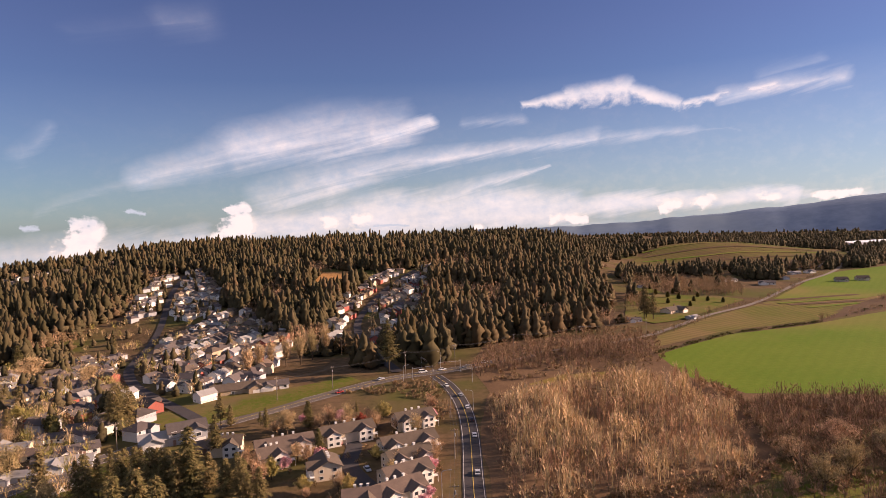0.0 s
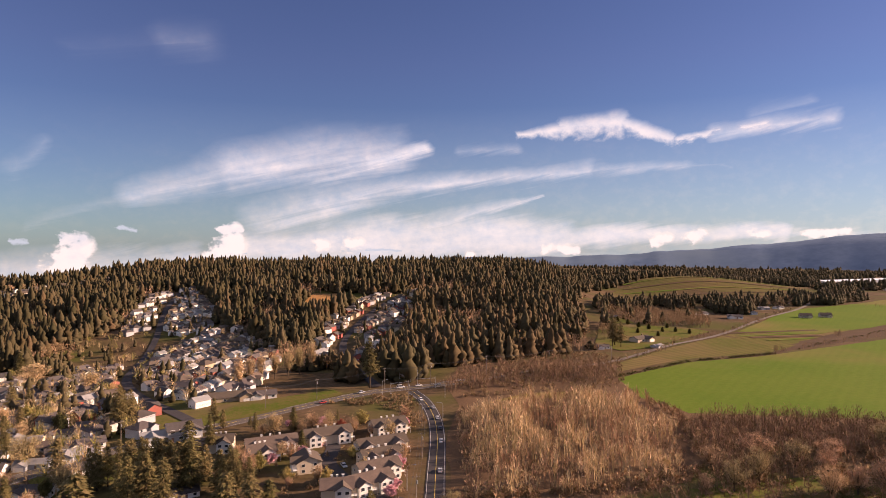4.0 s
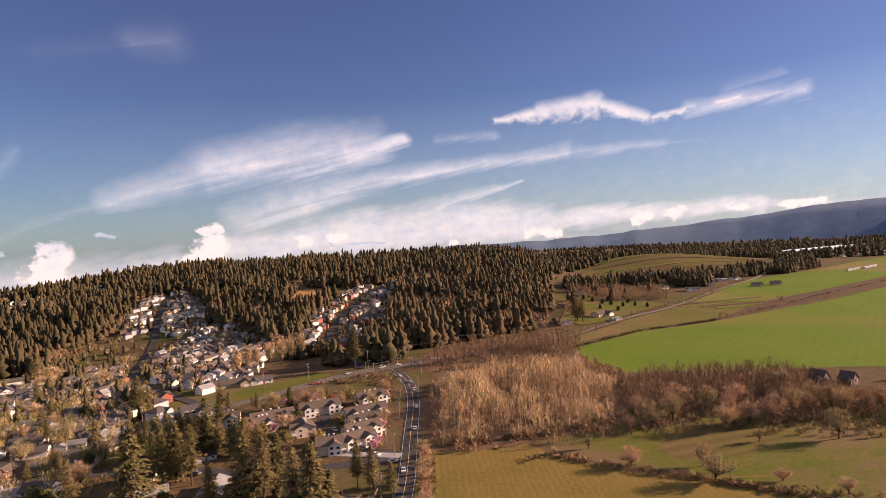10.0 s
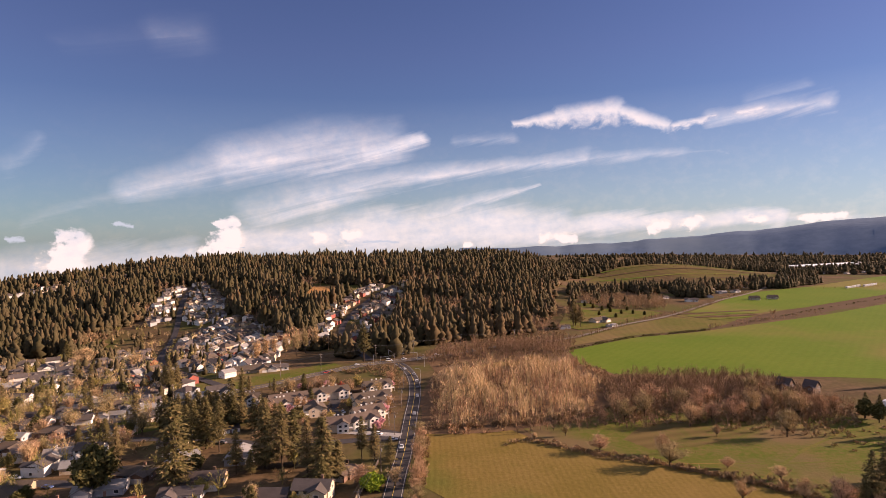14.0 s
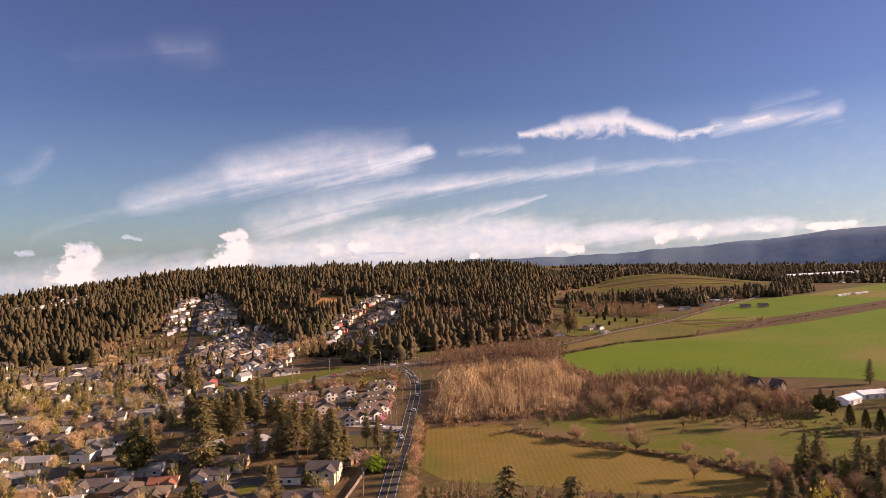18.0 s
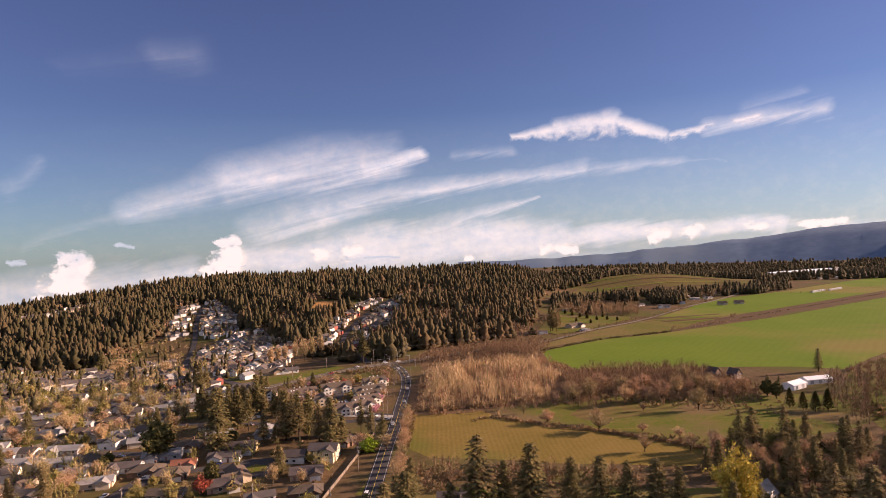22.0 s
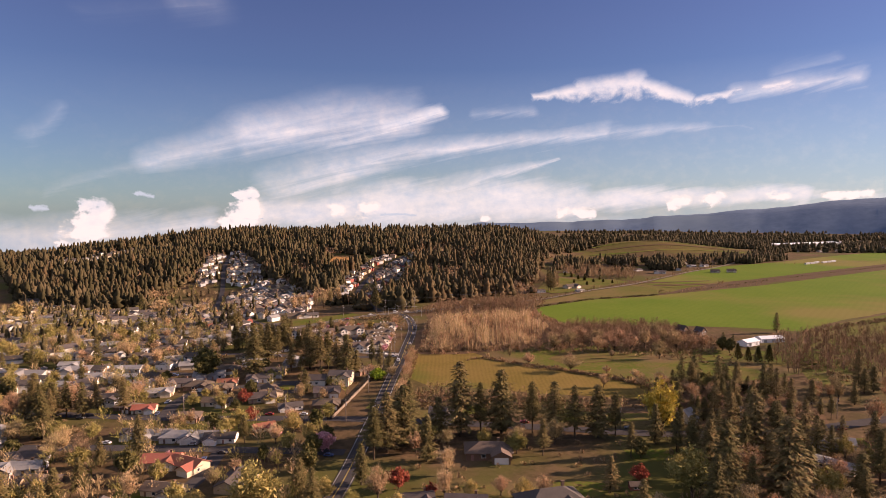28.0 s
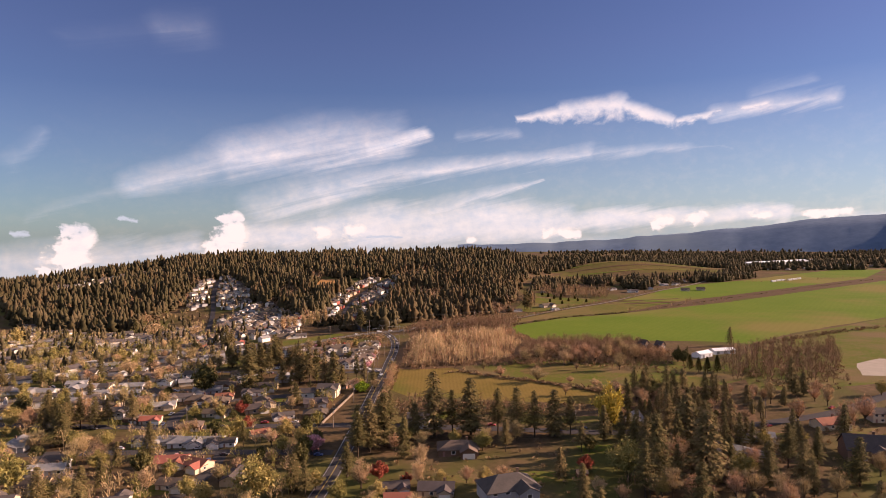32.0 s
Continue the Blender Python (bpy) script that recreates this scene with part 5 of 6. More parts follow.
for key, x, y, turn, size in (
    ("barnred", 114, -37, 0, 0.7),
    ("town3", -30, 88, 10, 1),
    ("town1", -45, 62, 20, 0.8),
    ("town2", -26, 66, 10, 0.9),
    ("town6", -50, 30, 30, 0.7),
    ("town3", 185, -4, 0, 0.8),
    ("barn", 474, 752, -12, 0.62),
    ("barn", 503, 758, -12, 0.62),
    ("town1", 383, 748, -20, 1.1),
    ("town1", 359, 790, 20, 0.9),
    ("town4", 473, 852, 0, 0.9),
    ("town1", 500, 862, 20, 0.9),
    ("town1", 231, 730, 10, 0.8),
    ("town0", 204, 564, 35, 1.2),
    ("town1", 157, 526, 10, 0.8),
    ("town4", 209, 532, 35, 0.7),
):
    stand(key, x, y, turn, size)

for key, x, y, turn, size in (
    ("town1", -99, 356, 20, 1),
    ("town1", -141, 225, 30, 1),
    ("town0", -170, 257, 10, 0.9),
    ("town4", -150, 245, 20, 1),
    ("town4", -151, 168, 20, 1.1),
    ("town1", -168, 170, 15, 1.1),
    ("town4", -113, 125, 10, 1.1),
    ("town1", -189, 241, 10, 1),
    ("town1", -217, 269, 10, 1),
    ("town3", -206, 231, 0, 1),
    ("town0", -258, 297, 0, 1),
    ("town2", -177, 203, 0, 1),
    ("town2", -184, 178, 0, 1),
    ("town2", -20, 139, -20, 1),
    ("town2", -107, 141, 0, 1),
    ("town3", -74, 131, 5, 1.1),
):
    stand(key, x, y, turn, size)

for key, x, y, turn, size in (
    ("town4", -123, 269, 30, 1.2),
    ("townB", -115, 273, 30, 1.2),
    ("town2", -98, 259, 20, 1),
    ("town1", -155, 259, 35, 1),
    ("town1", -160, 249, 30, 0.8),
    ("town4", -163, 234, 10, 0.8),
    ("town5", -165, 281, 20, 0.9),
    ("town1", -177, 278, 0, 0.8),
    ("town3", -218, 301, 0, 0.9),
    ("town1", -93, 257, 0, 0.7),
):
    stand(key, x, y, turn, size)


# apartment blocks

for key, x, y, turn, size in (
    ("apt_long", -67, 252, 24, 0.84),
    ("apt_long", -44, 266, 26, 0.84),
    ("apt_short", -16, 281, 26, 0.84),
    ("apt_long", -17, 251, 26, 0.84),
    ("apt_small", -69, 241, 30, 0.84),
    ("apt_small", -46, 229, -70, 0.84),
    ("apt_short", -16, 235, 30, 0.84),
    ("apt_short", -16, 220, 32, 0.84),
    ("apt_short", -18, 206, 34, 0.84),
    ("apt_small", -29, 200, 10, 0.84),
    ("apt_small", -91, 255, 10, 0.84),
):
    stand(key, x, y, turn, size)


# conifers

for x, y, h in ((47, 20, 37), (57, 26, 25), (67, 23, 32), (82, 24, 26), (92, 20, 27), (101, 17, 26), (112, 18, 26), (121, 20, 22), (14, -0, 28), (8, 0, 25), (21, 8, 29), (9, -8, 24), (7, -33, 17), (168, 3, 27), (173, -9, 30), (182, -10, 27), (146, -43, 30), (200, 1, 24), (165, -51, 34), (210, -34, 22), (227, -13, 16), (213, -47, 14), (195, -46, 18), (83, -4, 17),):
    k = n_fir % 4
    n_fir += 1
    plant_at("fir%d" % k, x, y, h, FIR_H[k], 1.2 if y < 130 else 1.08)

for x, y, h in ((322, 263, 18), (-176, 52, 18), (-168, 50, 19), (-160, 49, 20), (-152, 50, 19), (-186, 62, 17), (-192, 72, 18), (-146, 53, 18), (-180, 46, 16), (-164, 42, 18), (-153, 18, 23), (-171, 43, 13), (-96, -3, 19), (-132, 54, 21), (-104, -51, 15), (-182, 54, 11), (155, -8, 19), (135, -61, 24), (210, 5, 13), (237, 43, 13), (204, -64, 14), (-8, -53, 16), (-14, -47, 17), (-54, 12, 14), (-263, 146, 13), (-241, 144, 17), (-233, 245, 18), (-220, 256, 14), (-204, 241, 15), (21, 52, 19), (16, 36, 18), (121, -6, 16), (249, 199, 14), (256, 198, 13), (-103, -37, 13), (-178, 239, 14),):
    k = n_fir % 4
    n_fir += 1
    plant_at("fir%d" % k, x, y, h, FIR_H[k], 1.2 if y < 130 else 1.08)

for x, y, h in ((-84, 125, 37), (-93, 171, 26), (-89, 175, 26), (-81, 170, 26), (-86, 205, 28), (-94, 250, 18), (-53, 147, 29), (-45, 143, 30), (-41, 149, 26), (-32, 133, 26), (-25, 129, 28), (-12, 156, 20), (-6, 154, 17), (2, 142, 15), (-63, 281, 13), (-151, 283, 25), (-149, 290, 21), (-122, 155, 20), (-141, 183, 14), (-35, 379, 34), (-83, 283, 10), (-387, 494, 22), (-338, 494, 21), (-291, 550, 18), (-100, 180, 21), (-64, 141, 20), (-19, 132, 17),):
    k = n_fir % 4
    n_fir += 1
    plant_at("fir%d" % k, x, y, h, FIR_H[k], 1.2 if y < 130 else 1.08)

for x, y, h in ((-120, 211, 17), (-110, 206, 20), (-104, 205, 22), (-98, 203, 22), (-94, 203, 22), (-89, 202, 21), (-84, 202, 20), (-74, 204, 17), (-68, 201, 18), (-62, 201, 15), (-125, 207, 17), (-122, 207, 19), (-119, 218, 17), (-111, 212, 19), (-104, 209, 20), (-98, 208, 20), (-94, 207, 20), (-88, 205, 19), (-87, 210, 16), (-84, 216, 15), (-72, 210, 17), (-68, 204, 17), (-106, 290, 16), (-101, 289, 10), (-87, 288, 7), (-67, 296, 9), (-233, 325, 19), (-227, 331, 14), (-154, 294, 19), (-157, 290, 19),):
    k = n_fir % 4
    n_fir += 1
    plant_at("fir%d" % k, x, y, h, FIR_H[k], 1.2 if y < 130 else 1.08)

for x, y, h in ((-44, 299, 7), (-53, 252, 10), (169, 534, 30), (173, 541, 27), (176, 532, 24)):
    k = n_fir % 4
    n_fir += 1
    plant_at("fir%d" % k, x, y, h, FIR_H[k], 1.2 if y < 130 else 1.08)


# leafless and budding trees

for x, y, h in ((15, -46, 16), (160, -31, 19), (174, -45, 15), (146, -62, 15), (171, -65, 13), (179, -63, 14), (154, -64, 12), (189, -66, 13), (137, -61, 12), (198, -67, 11), (160, -67, 9), (124, -66, 9), (116, -60, 10), (253, 33, 16), (270, 15, 22), (290, 31, 19), (40, -45, 13), (-78, -47, 13), (-131, -9, 14), (-187, 44, 17), (-166, 64, 18), (-192, 176, 18), (27, -1, 11), (135, 101, 10), (191, 204, 19), (135, 209, 17), (192, 172, 16), (159, 175, 7), (110, 200, 9), (124, 153, 12),):
    k = int(x + y) % 4
    plant_at("bare%d" % k, x, y, h, (13, 15, 11, 16)[k])

for x, y, h in ((86, 181, 7), (-39, 11, 11), (213, -65, 12), (297, 88, 13), (157, 99, 11),):
    k = int(x + y) % 4
    plant_at("bare%d" % k, x, y, h, (13, 15, 11, 16)[k])

for x, y, h in ((122, 138, 12), (97, 158, 10), (70, 177, 4), (-185, 204, 10), (-166, 233, 16), (5, 124, 9), (-9, 125, 10), (-85, 442, 26), (-92, 429, 25), (-97, 416, 24), (-106, 413, 23), (-114, 407, 22), (-118, 395, 23), (-122, 383, 24), (145, 134, 6), (160, 120, 7), (214, 249, 14), (179, 233, 12), (161, 228, 13), (124, 226, 11), (147, 236, 15), (-221, 386, 16), (-286, 430, 20),):
    k = 3 * (int(x + y) % 2) if h > 20 else int(x * 3 + y) % 4
    plant_at("bare%d" % k, x, y, h, (13, 15, 11, 16)[k], 0.62 if h > 20 else 1.6)

for x, y, h in ((7, -60, 11), (-28, -59, 22), (183, -45, 13), (142, -61, 11), (133, -44, 21), (-59, -51, 10), (-141, -41, 18), (-126, -47, 7), (-191, 84, 13), (-128, 17, 9), (-201, 50, 15), (-5, -45, 9), (-31, 3, 9), (50, -45, 8), (196, 96, 11), (-297, 252, 14), (-293, 295, 14), (-292, 215, 14), (-63, 31, 11), (-5, 126, 9), (-21, 44, 10), (338, 85, 11), (-408, 370, 19),):
    k = int(x + y) % 2
    plant_at("bud%d" % k, x, y, h, (11, 14)[k], 1.15)

for x, y, h in ((143, 20, 31),):
    plant_at("yellow", x, y, h, 24)

for x, y, h in ((-41, 19, 5), (-15, 3, 9), (-81, -7, 4),):
    plant_at("pink", x, y, h, 6.5)

for x, y, h in ((-8, 226, 7), (-8, 206, 5), (-8, 257, 5), (-50, 290, 6), (-68, 291, 4), (-63, 236, 5), (-9, 199, 5),):
    plant_at("pink", x, y, h, 6.5)

for x, y, h in ((-73, 70, 9), (-60, 41, 8), (117, -32, 8), (22, -37, 9), (35, -44, 6),):
    plant_at("red", x, y, h, 9)

for x, y, h in ((-4, 120, 7),):
    plant_at("lime", x, y, h, 6, 1.3)

for x, y, h in ((250, 161, 11), (255, 157, 12), (263, 158, 13), (246, 168, 12),):
    plant_at("cone", x, y, h, 11)

for x, y, h in ((248, 198, 11), (250, 190, 11), (198, 115, 8),):
    plant_at("dark", x, y, h, 10)

for x, y, h in ((-114, 122, 21), (-209, 73, 14), (-18, -6, 11), (125, -7, 9), (-17, -21, 11), (-39, -9, 7), (-91, -24, 11), (-15, 10, 9),):
    plant_at("dark", x, y, h, 10)

for x, y, h in ((220, 695, 6), (226, 675, 6), (232, 655, 6), (239, 643, 6), (234, 718, 5), (248, 627, 5), (262, 627, 5), (232, 595, 5), (218, 615, 5), (264, 657, 5), (248, 685, 5), (272, 615, 5),):
    plant_at("young", x, y, h, 4.5)


# random town between the placed houses
TOWN_W = ((-300, 60), (-300, 250), (-215, 330), (-150, 262), (-128, 205), (-118, 130), (-125, 60))
TOWN_S = ((-250, -120), (-250, 40), (-10, 36), (-14, -60), (-40, -120))
TOWN_N = ((-420, 180), (-480, 420), (-330, 480), (-200, 330), (-260, 200))
TOWN_C = ((-115, 60), (-110, 165), (-30, 165), (-14, 60))
T = ["town%d" % k for k in range(6)] + ["town1", "town4"]
settle(TOWN_W, ["far0", "far1", "far3", "far2", "town1", "town4"], 16.5, 20, 8, 105, skip=0.04)
settle(TOWN_S, T, 22, 28, 3, 34, skip=0.1)
settle(TOWN_C, T, 20, 25, 5, 14)
settle(TOWN_N, ["far0", "far1", "far2", "far3"], 17, 21, 30, 85, skip=0.06)
settle(((700, 1150), (950, 1700), (1500, 1900), (1250, 1300)), ["town1", "town4", "hill3"], 55, 75, 20, 26, jitter=16)
settle(((330, 700), (420, 900), (560, 1010), (640, 980), (470, 780)), ["town1", "town4", "town0"], 40, 44, 20, 16, jitter=10)

rnd = random.Random(12)
kinds = ["bare0", "bare1", "bare2", "bare3", "bud0", "bud1", "bud0", "fir0", "fir2", "dark", "bare3", "bare0"]


def scatter(poly, count, keys, near=7.0, low=0.6, high=1.0):
    xs, ys, made, tries = [p[0] for p in poly], [p[1] for p in poly], 0, 0
    while made < count and tries < count * 12:
        tries += 1
        x, y = rnd.uniform(min(xs), max(xs)), rnd.uniform(min(ys), max(ys))
        if not inside(x, y, poly) or any(near_line(x, y, l, 6) for _, l, *_ in ROADS) or not free(x, y, near):
            continue
        k = rnd.choice(keys)
        put(k, x, y, rnd.uniform(low, high), rnd.uniform(0, 360), wide=rnd.uniform(0.9, 1.25))
        made += 1


scatter(TOWN_W, 90, kinds)
scatter(TOWN_S, 85, kinds)
scatter(((-85, 200), (-75, 290), (-8, 300), (-2, 215)), 34, ["bare1", "bare2", "bare0", "pink", "bare3", "red", "bud0"], 5, 0.5, 0.9)
scatter(((118, 200), (120, 212), (215, 228), (255, 205), (240, 190), (150, 192)), 14, ["bare1", "bare2", "bare0", "bare3"], 6, 0.9, 1.2)
scatter(TOWN_C, 30, kinds, 6, 0.45, 0.8)
scatter(((17, -110), (15, 22), (250, 20), (330, -110)), 70, ["fir0", "bare3", "bare1", "bare2", "bud0", "bare0", "fir2", "bud1"], 8)
scatter(((150, 45), (160, 92), (300, 100), (300, 60)), 30, ["fir0", "bare1", "bare2", "fir2", "bare3"], 7)
scatter(((146, 62), (160, 84), (188, 97), (218, 93), (249, 66), (200, -1), (152, 8), (146, 26)), 36, ["fir0", "bare2", "fir2", "fir2", "bare1", "fir0", "dark"], 6, 0.42, 0.66)
scatter(((160, 82), (195, 108), (230, 90), (236, 40), (212, 30), (150, 40)), 26, ["fir0", "fir2", "fir1", "fir0", "bare1"], 5, 0.6, 0.85)
scatter(((145, 18), (212, 23), (241, -5), (208, -64), (127, -60)), 30, ["fir0", "fir1", "fir2", "bare3", "bud0"], 6, 0.55, 0.8)
for k in range(15):
    y = 62 + k * 8.6
    put(("bare2", "bare1", "bare0")[k % 3], 13.5 + (k % 2), y, 0.62 + 0.1 * (k % 4), k * 77)
# brush, thickets and far trees too many to count
rnd = random.Random(21)


def fill(shape, poly, count, make, low, high, r0, r1, clear=0.0, **more):
    xs, ys = [p[0] for p in poly], [p[1] for p in poly]
    n = tries = 0
    while n < count and tries < count * 8:
        tries += 1
        x, y = rnd.uniform(min(xs), max(xs)), rnd.uniform(min(ys), max(ys))
        if not inside(x, y, poly) or inside(x, y, PLAN["far_lawn"]) or inside(x, y, PLAN["roadside_lawn"]):
            continue
        if clear and any(near_line(x, y, l, clear) for _, l, *_ in ROADS):
            continue
        make(shape, x, y, height(x, y), rnd.uniform(low, high), rnd.uniform(r0, r1), rnd, **more)
        n += 1


trees = Shape()
for poly, n in ((TOWN_W, 190), (TOWN_N, 170), (CL_F, 150), (CL_A, 60), (CL_D, 130), (CL_B, 130), (CL_C, 90), (TOWN_S, 160)):
    fill(trees, poly, n, add_far_bare, 5, 11, 2.2, 4.4, clear=6, blades=60)
buds = Shape()
for poly, n in ((TOWN_W, 190), (TOWN_N, 160), (CL_F, 130), (TOWN_S, 130), (CL_D, 60), (CL_B, 40), (TOWN_C, 20)):
    fill(buds, poly, n, add_far_bare, 5, 11, 2.4, 5, clear=6, blades=80)
single("town_budding_trees", buds, "bud_green", "yellow-green budding trees among the houses", "street trees", "stuff")
single("town_bare_trees", trees, "twig_pale", "small leafless and budding street trees among the houses", "street trees", "stuff")
greens = Shape()
for poly, n in ((TOWN_N, 110), (CL_F, 110), (CL_A, 26), (CL_D, 50), (CL_B, 50), (CL_C, 40), (CL_E, 120)):
    fill(greens, poly, n, add_far_fir, 5, 15, 2, 3.8, clear=5)
single("town_conifers", greens, "far_needles", "scattered small conifers among the houses", "conifers", "stuff", True)
thick = Shape()
fill(thick, ((118, 208), (130, 262), (134, 300), (232, 296), (240, 262), (215, 236), (160, 216)), 640, add_far_bare, 5, 11, 2, 4, blades=34)
fill(thick, ((195, 190), (196, 226), (246, 258), (258, 220), (240, 196)), 170, add_far_bare, 4, 8, 2, 3.5, blades=34)
fill(thick, ((262, 128), (270, 172), (300, 215), (345, 255), (412, 250), (380, 190), (326, 116)), 260, add_far_bare, 9, 15, 2.5, 4.2, blades=46)
fill(thick, ((100, 395), (60, 400), (60, 425), (128, 432), (132, 400)), 130, add_far_bare, 7, 13, 2, 4, blades=30)
fill(thick, ((14, 360), (16, 395), (60, 412), (70, 395), (40, 372)), 60, add_far_bare, 7, 12, 2, 4, blades=30)
brush = Shape()
fill(brush, ((118, 200), (134, 300), (240, 300), (258, 205), (200, 185), (205, 225), (150, 208)), 520, add_shrub, 1.5, 4.5, 1.5, 3)
fill(brush, ((12, 120), (13, 190), (19, 192), (17, 122)), 60, add_shrub, 1.5, 3.5, 1.2, 2.4)
fill(brush, ((18, 195), (75, 200), (108, 214), (104, 221), (70, 207), (20, 202)), 120, add_shrub, 1.5, 4.5, 1.5, 2.6)
fill(brush, ((255, 100), (345, 255), (412, 250), (330, 100)), 260, add_shrub, 1, 3, 1.5, 3)
fill(brush, ((-60, 340), (-10, 362), (-2, 330), (2, 300), (-4, 285), (-10, 320), (-30, 330)), 130, add_shrub, 1, 3, 1.2, 2.4)
fill(brush, ((14, 92), (60, 88), (110, 78), (150, 74), (160, 60), (20, 60)), 80, add_shrub, 1.5, 4, 1.5, 3)
fill(brush, ((-300, -110), (-300, 330), (-200, 330), (-120, 200), (-14, 150), (-14, -110)), 620, add_shrub, 0.8, 2.6, 0.9, 2.2, clear=5)
fill(brush, ((16, -110), (16, 20), (150, 12), (320, 40), (330, -110)), 320, add_shrub, 0.8, 3, 1, 2.4, clear=5)
fill(brush, ((70, 200), (118, 208), (175, 222), (215, 214), (200, 196), (120, 196)), 130, add_shrub, 0.6, 2.2, 1, 2.6)
fill(thick, ((60, 186), (118, 190), (205, 192), (240, 205), (118, 208)), 110, add_far_bare, 3, 8, 1.5, 3.5, blades=40)
fill(brush, ((200, 150), (215, 190), (300, 190), (300, 150)), 60, add_shrub, 0.5, 1.5, 1, 2.5)
fill(brush, ((23, 95), (121, 74), (117, 55), (24, 63)), 150, add_shrub, 1, 4, 1, 2.6, clear=5)
fill(thick, ((23, 95), (121, 74), (117, 55), (24, 63)), 60, add_far_bare, 4, 9, 2, 3.5, clear=5, blades=45)
fill(thick, ((145, 18), (212, 23), (241, -5), (208, -64), (127, -60)), 90, add_far_bare, 4, 10, 2, 3.5, clear=5, blades=45)
fill(brush, ((-80, 180), (-60, 300), (-10, 300), (0, 200)), 110, add_shrub, 0.8, 2.6, 0.9, 2)
fill(thick, ((30, 372), (28, 440), (62, 462), (105, 486), (150, 470), (140, 405), (112, 380)), 260, add_far_bare, 3, 10, 1.6, 3.4, blades=40)
fill(brush, ((24, 350), (24, 445), (62, 470), (140, 520), (160, 470), (138, 395), (120, 372)), 420, add_shrub, 1, 3.5, 1.2, 2.8)
fill(brush, ((345, 258), (385, 278), (465, 319), (527, 346), (530, 352), (460, 326), (380, 286), (342, 266)), 170, add_shrub, 1.5, 4, 1.5, 3)
single("thicket", thick, "twig_dusk", "tangled leafless brown thicket between the fields", "thicket", "stuff")
fill(thick, ((162, 185), (184, 223), (224, 232), (245, 199), (221, 166), (191, 174)), 120, add_far_bare, 4, 9, 2, 3.6, blades=46)
fill(brush, ((162, 185), (184, 223), (224, 232), (245, 199), (221, 166), (191, 174)), 120, add_shrub, 1.5, 4, 1.5, 3)
fill(thick, ((103, 190), (107, 222), (142, 232), (168, 218), (154, 202), (125, 201)), 40, add_far_bare, 3, 8, 2, 3.4, blades=46)
ditch = curve([(57, 172), (72, 173), (93, 153), (114, 142), (140, 128), (169, 112), (188, 102)], 3.0)
for c in ditch:
    for _ in range(3):
        add_shrub(brush, c.x + rnd.uniform(-2.5, 2.5), c.y + rnd.uniform(-2.5, 2.5), 0, rnd.uniform(0.6, 3.2) * (0.7 + 0.6 * noise.noise(Vector((c.x * 0.08, c.y * 0.08, 3)))), rnd.uniform(0.9, 2.2), rnd, 20)
single("brush", brush, "shrub_brown", "low brown and olive brush and garden shrubs", "brush", "stuff")
banks = Shape()
for a, b, n in (((67, 176), (95, 156), 40), ((95, 156), (122, 139), 40), ((122, 138), (145, 120), 60), ((145, 120), (172, 94), 90)):
    for _ in range(n):
        t = rnd.random()
        add_shrub(banks, a[0] + (b[0] - a[0]) * t + rnd.uniform(-1.5, 1.5), a[1] + (b[1] - a[1]) * t + rnd.uniform(-2.2, 2.2), 0, rnd.uniform(0.8, 4.2) * (0.6 + 0.5 * noise.noise(Vector((t * 9, a[0], 2)))), rnd.uniform(1, 2.6), rnd)
single("field_hedge", banks, "shrub_brown", "ragged brown hedge bank across the meadow", "hedge", "stuff")
row = Shape()
for a, b, n in (((136, 408), (208, 463), 60), ((208, 463), (299, 498), 80), ((330, 520), (500, 640), 26), ((500, 640), (900, 900), 60)):
    for _ in range(n):
        t = rnd.random()
        x, y = a[0] + (b[0] - a[0]) * t, a[1] + (b[1] - a[1]) * t + rnd.uniform(-2, 2)
        add_shrub(row, x, y, height(x, y), rnd.uniform(0.8, 2.4), rnd.uniform(1.2, 2.6), rnd, 18)
single("boundary_hedge", row, "leaf_dark", "dark low hedge along the edge of the green field", "hedge", "stuff")
yew = Shape()
for i in range(70):
    t = i / 69
    for _ in range(5):
        add_shrub(yew, 182 + 46 * t + rnd.uniform(-1.2, 1.2), 101 - 14 * t + rnd.uniform(-1.2, 1.2), 0, rnd.uniform(4, 6), 1.6, rnd, 16)
single("evergreen_hedge", yew, "far_needles", "tall dark clipped evergreen hedge", "hedge", "stuff")

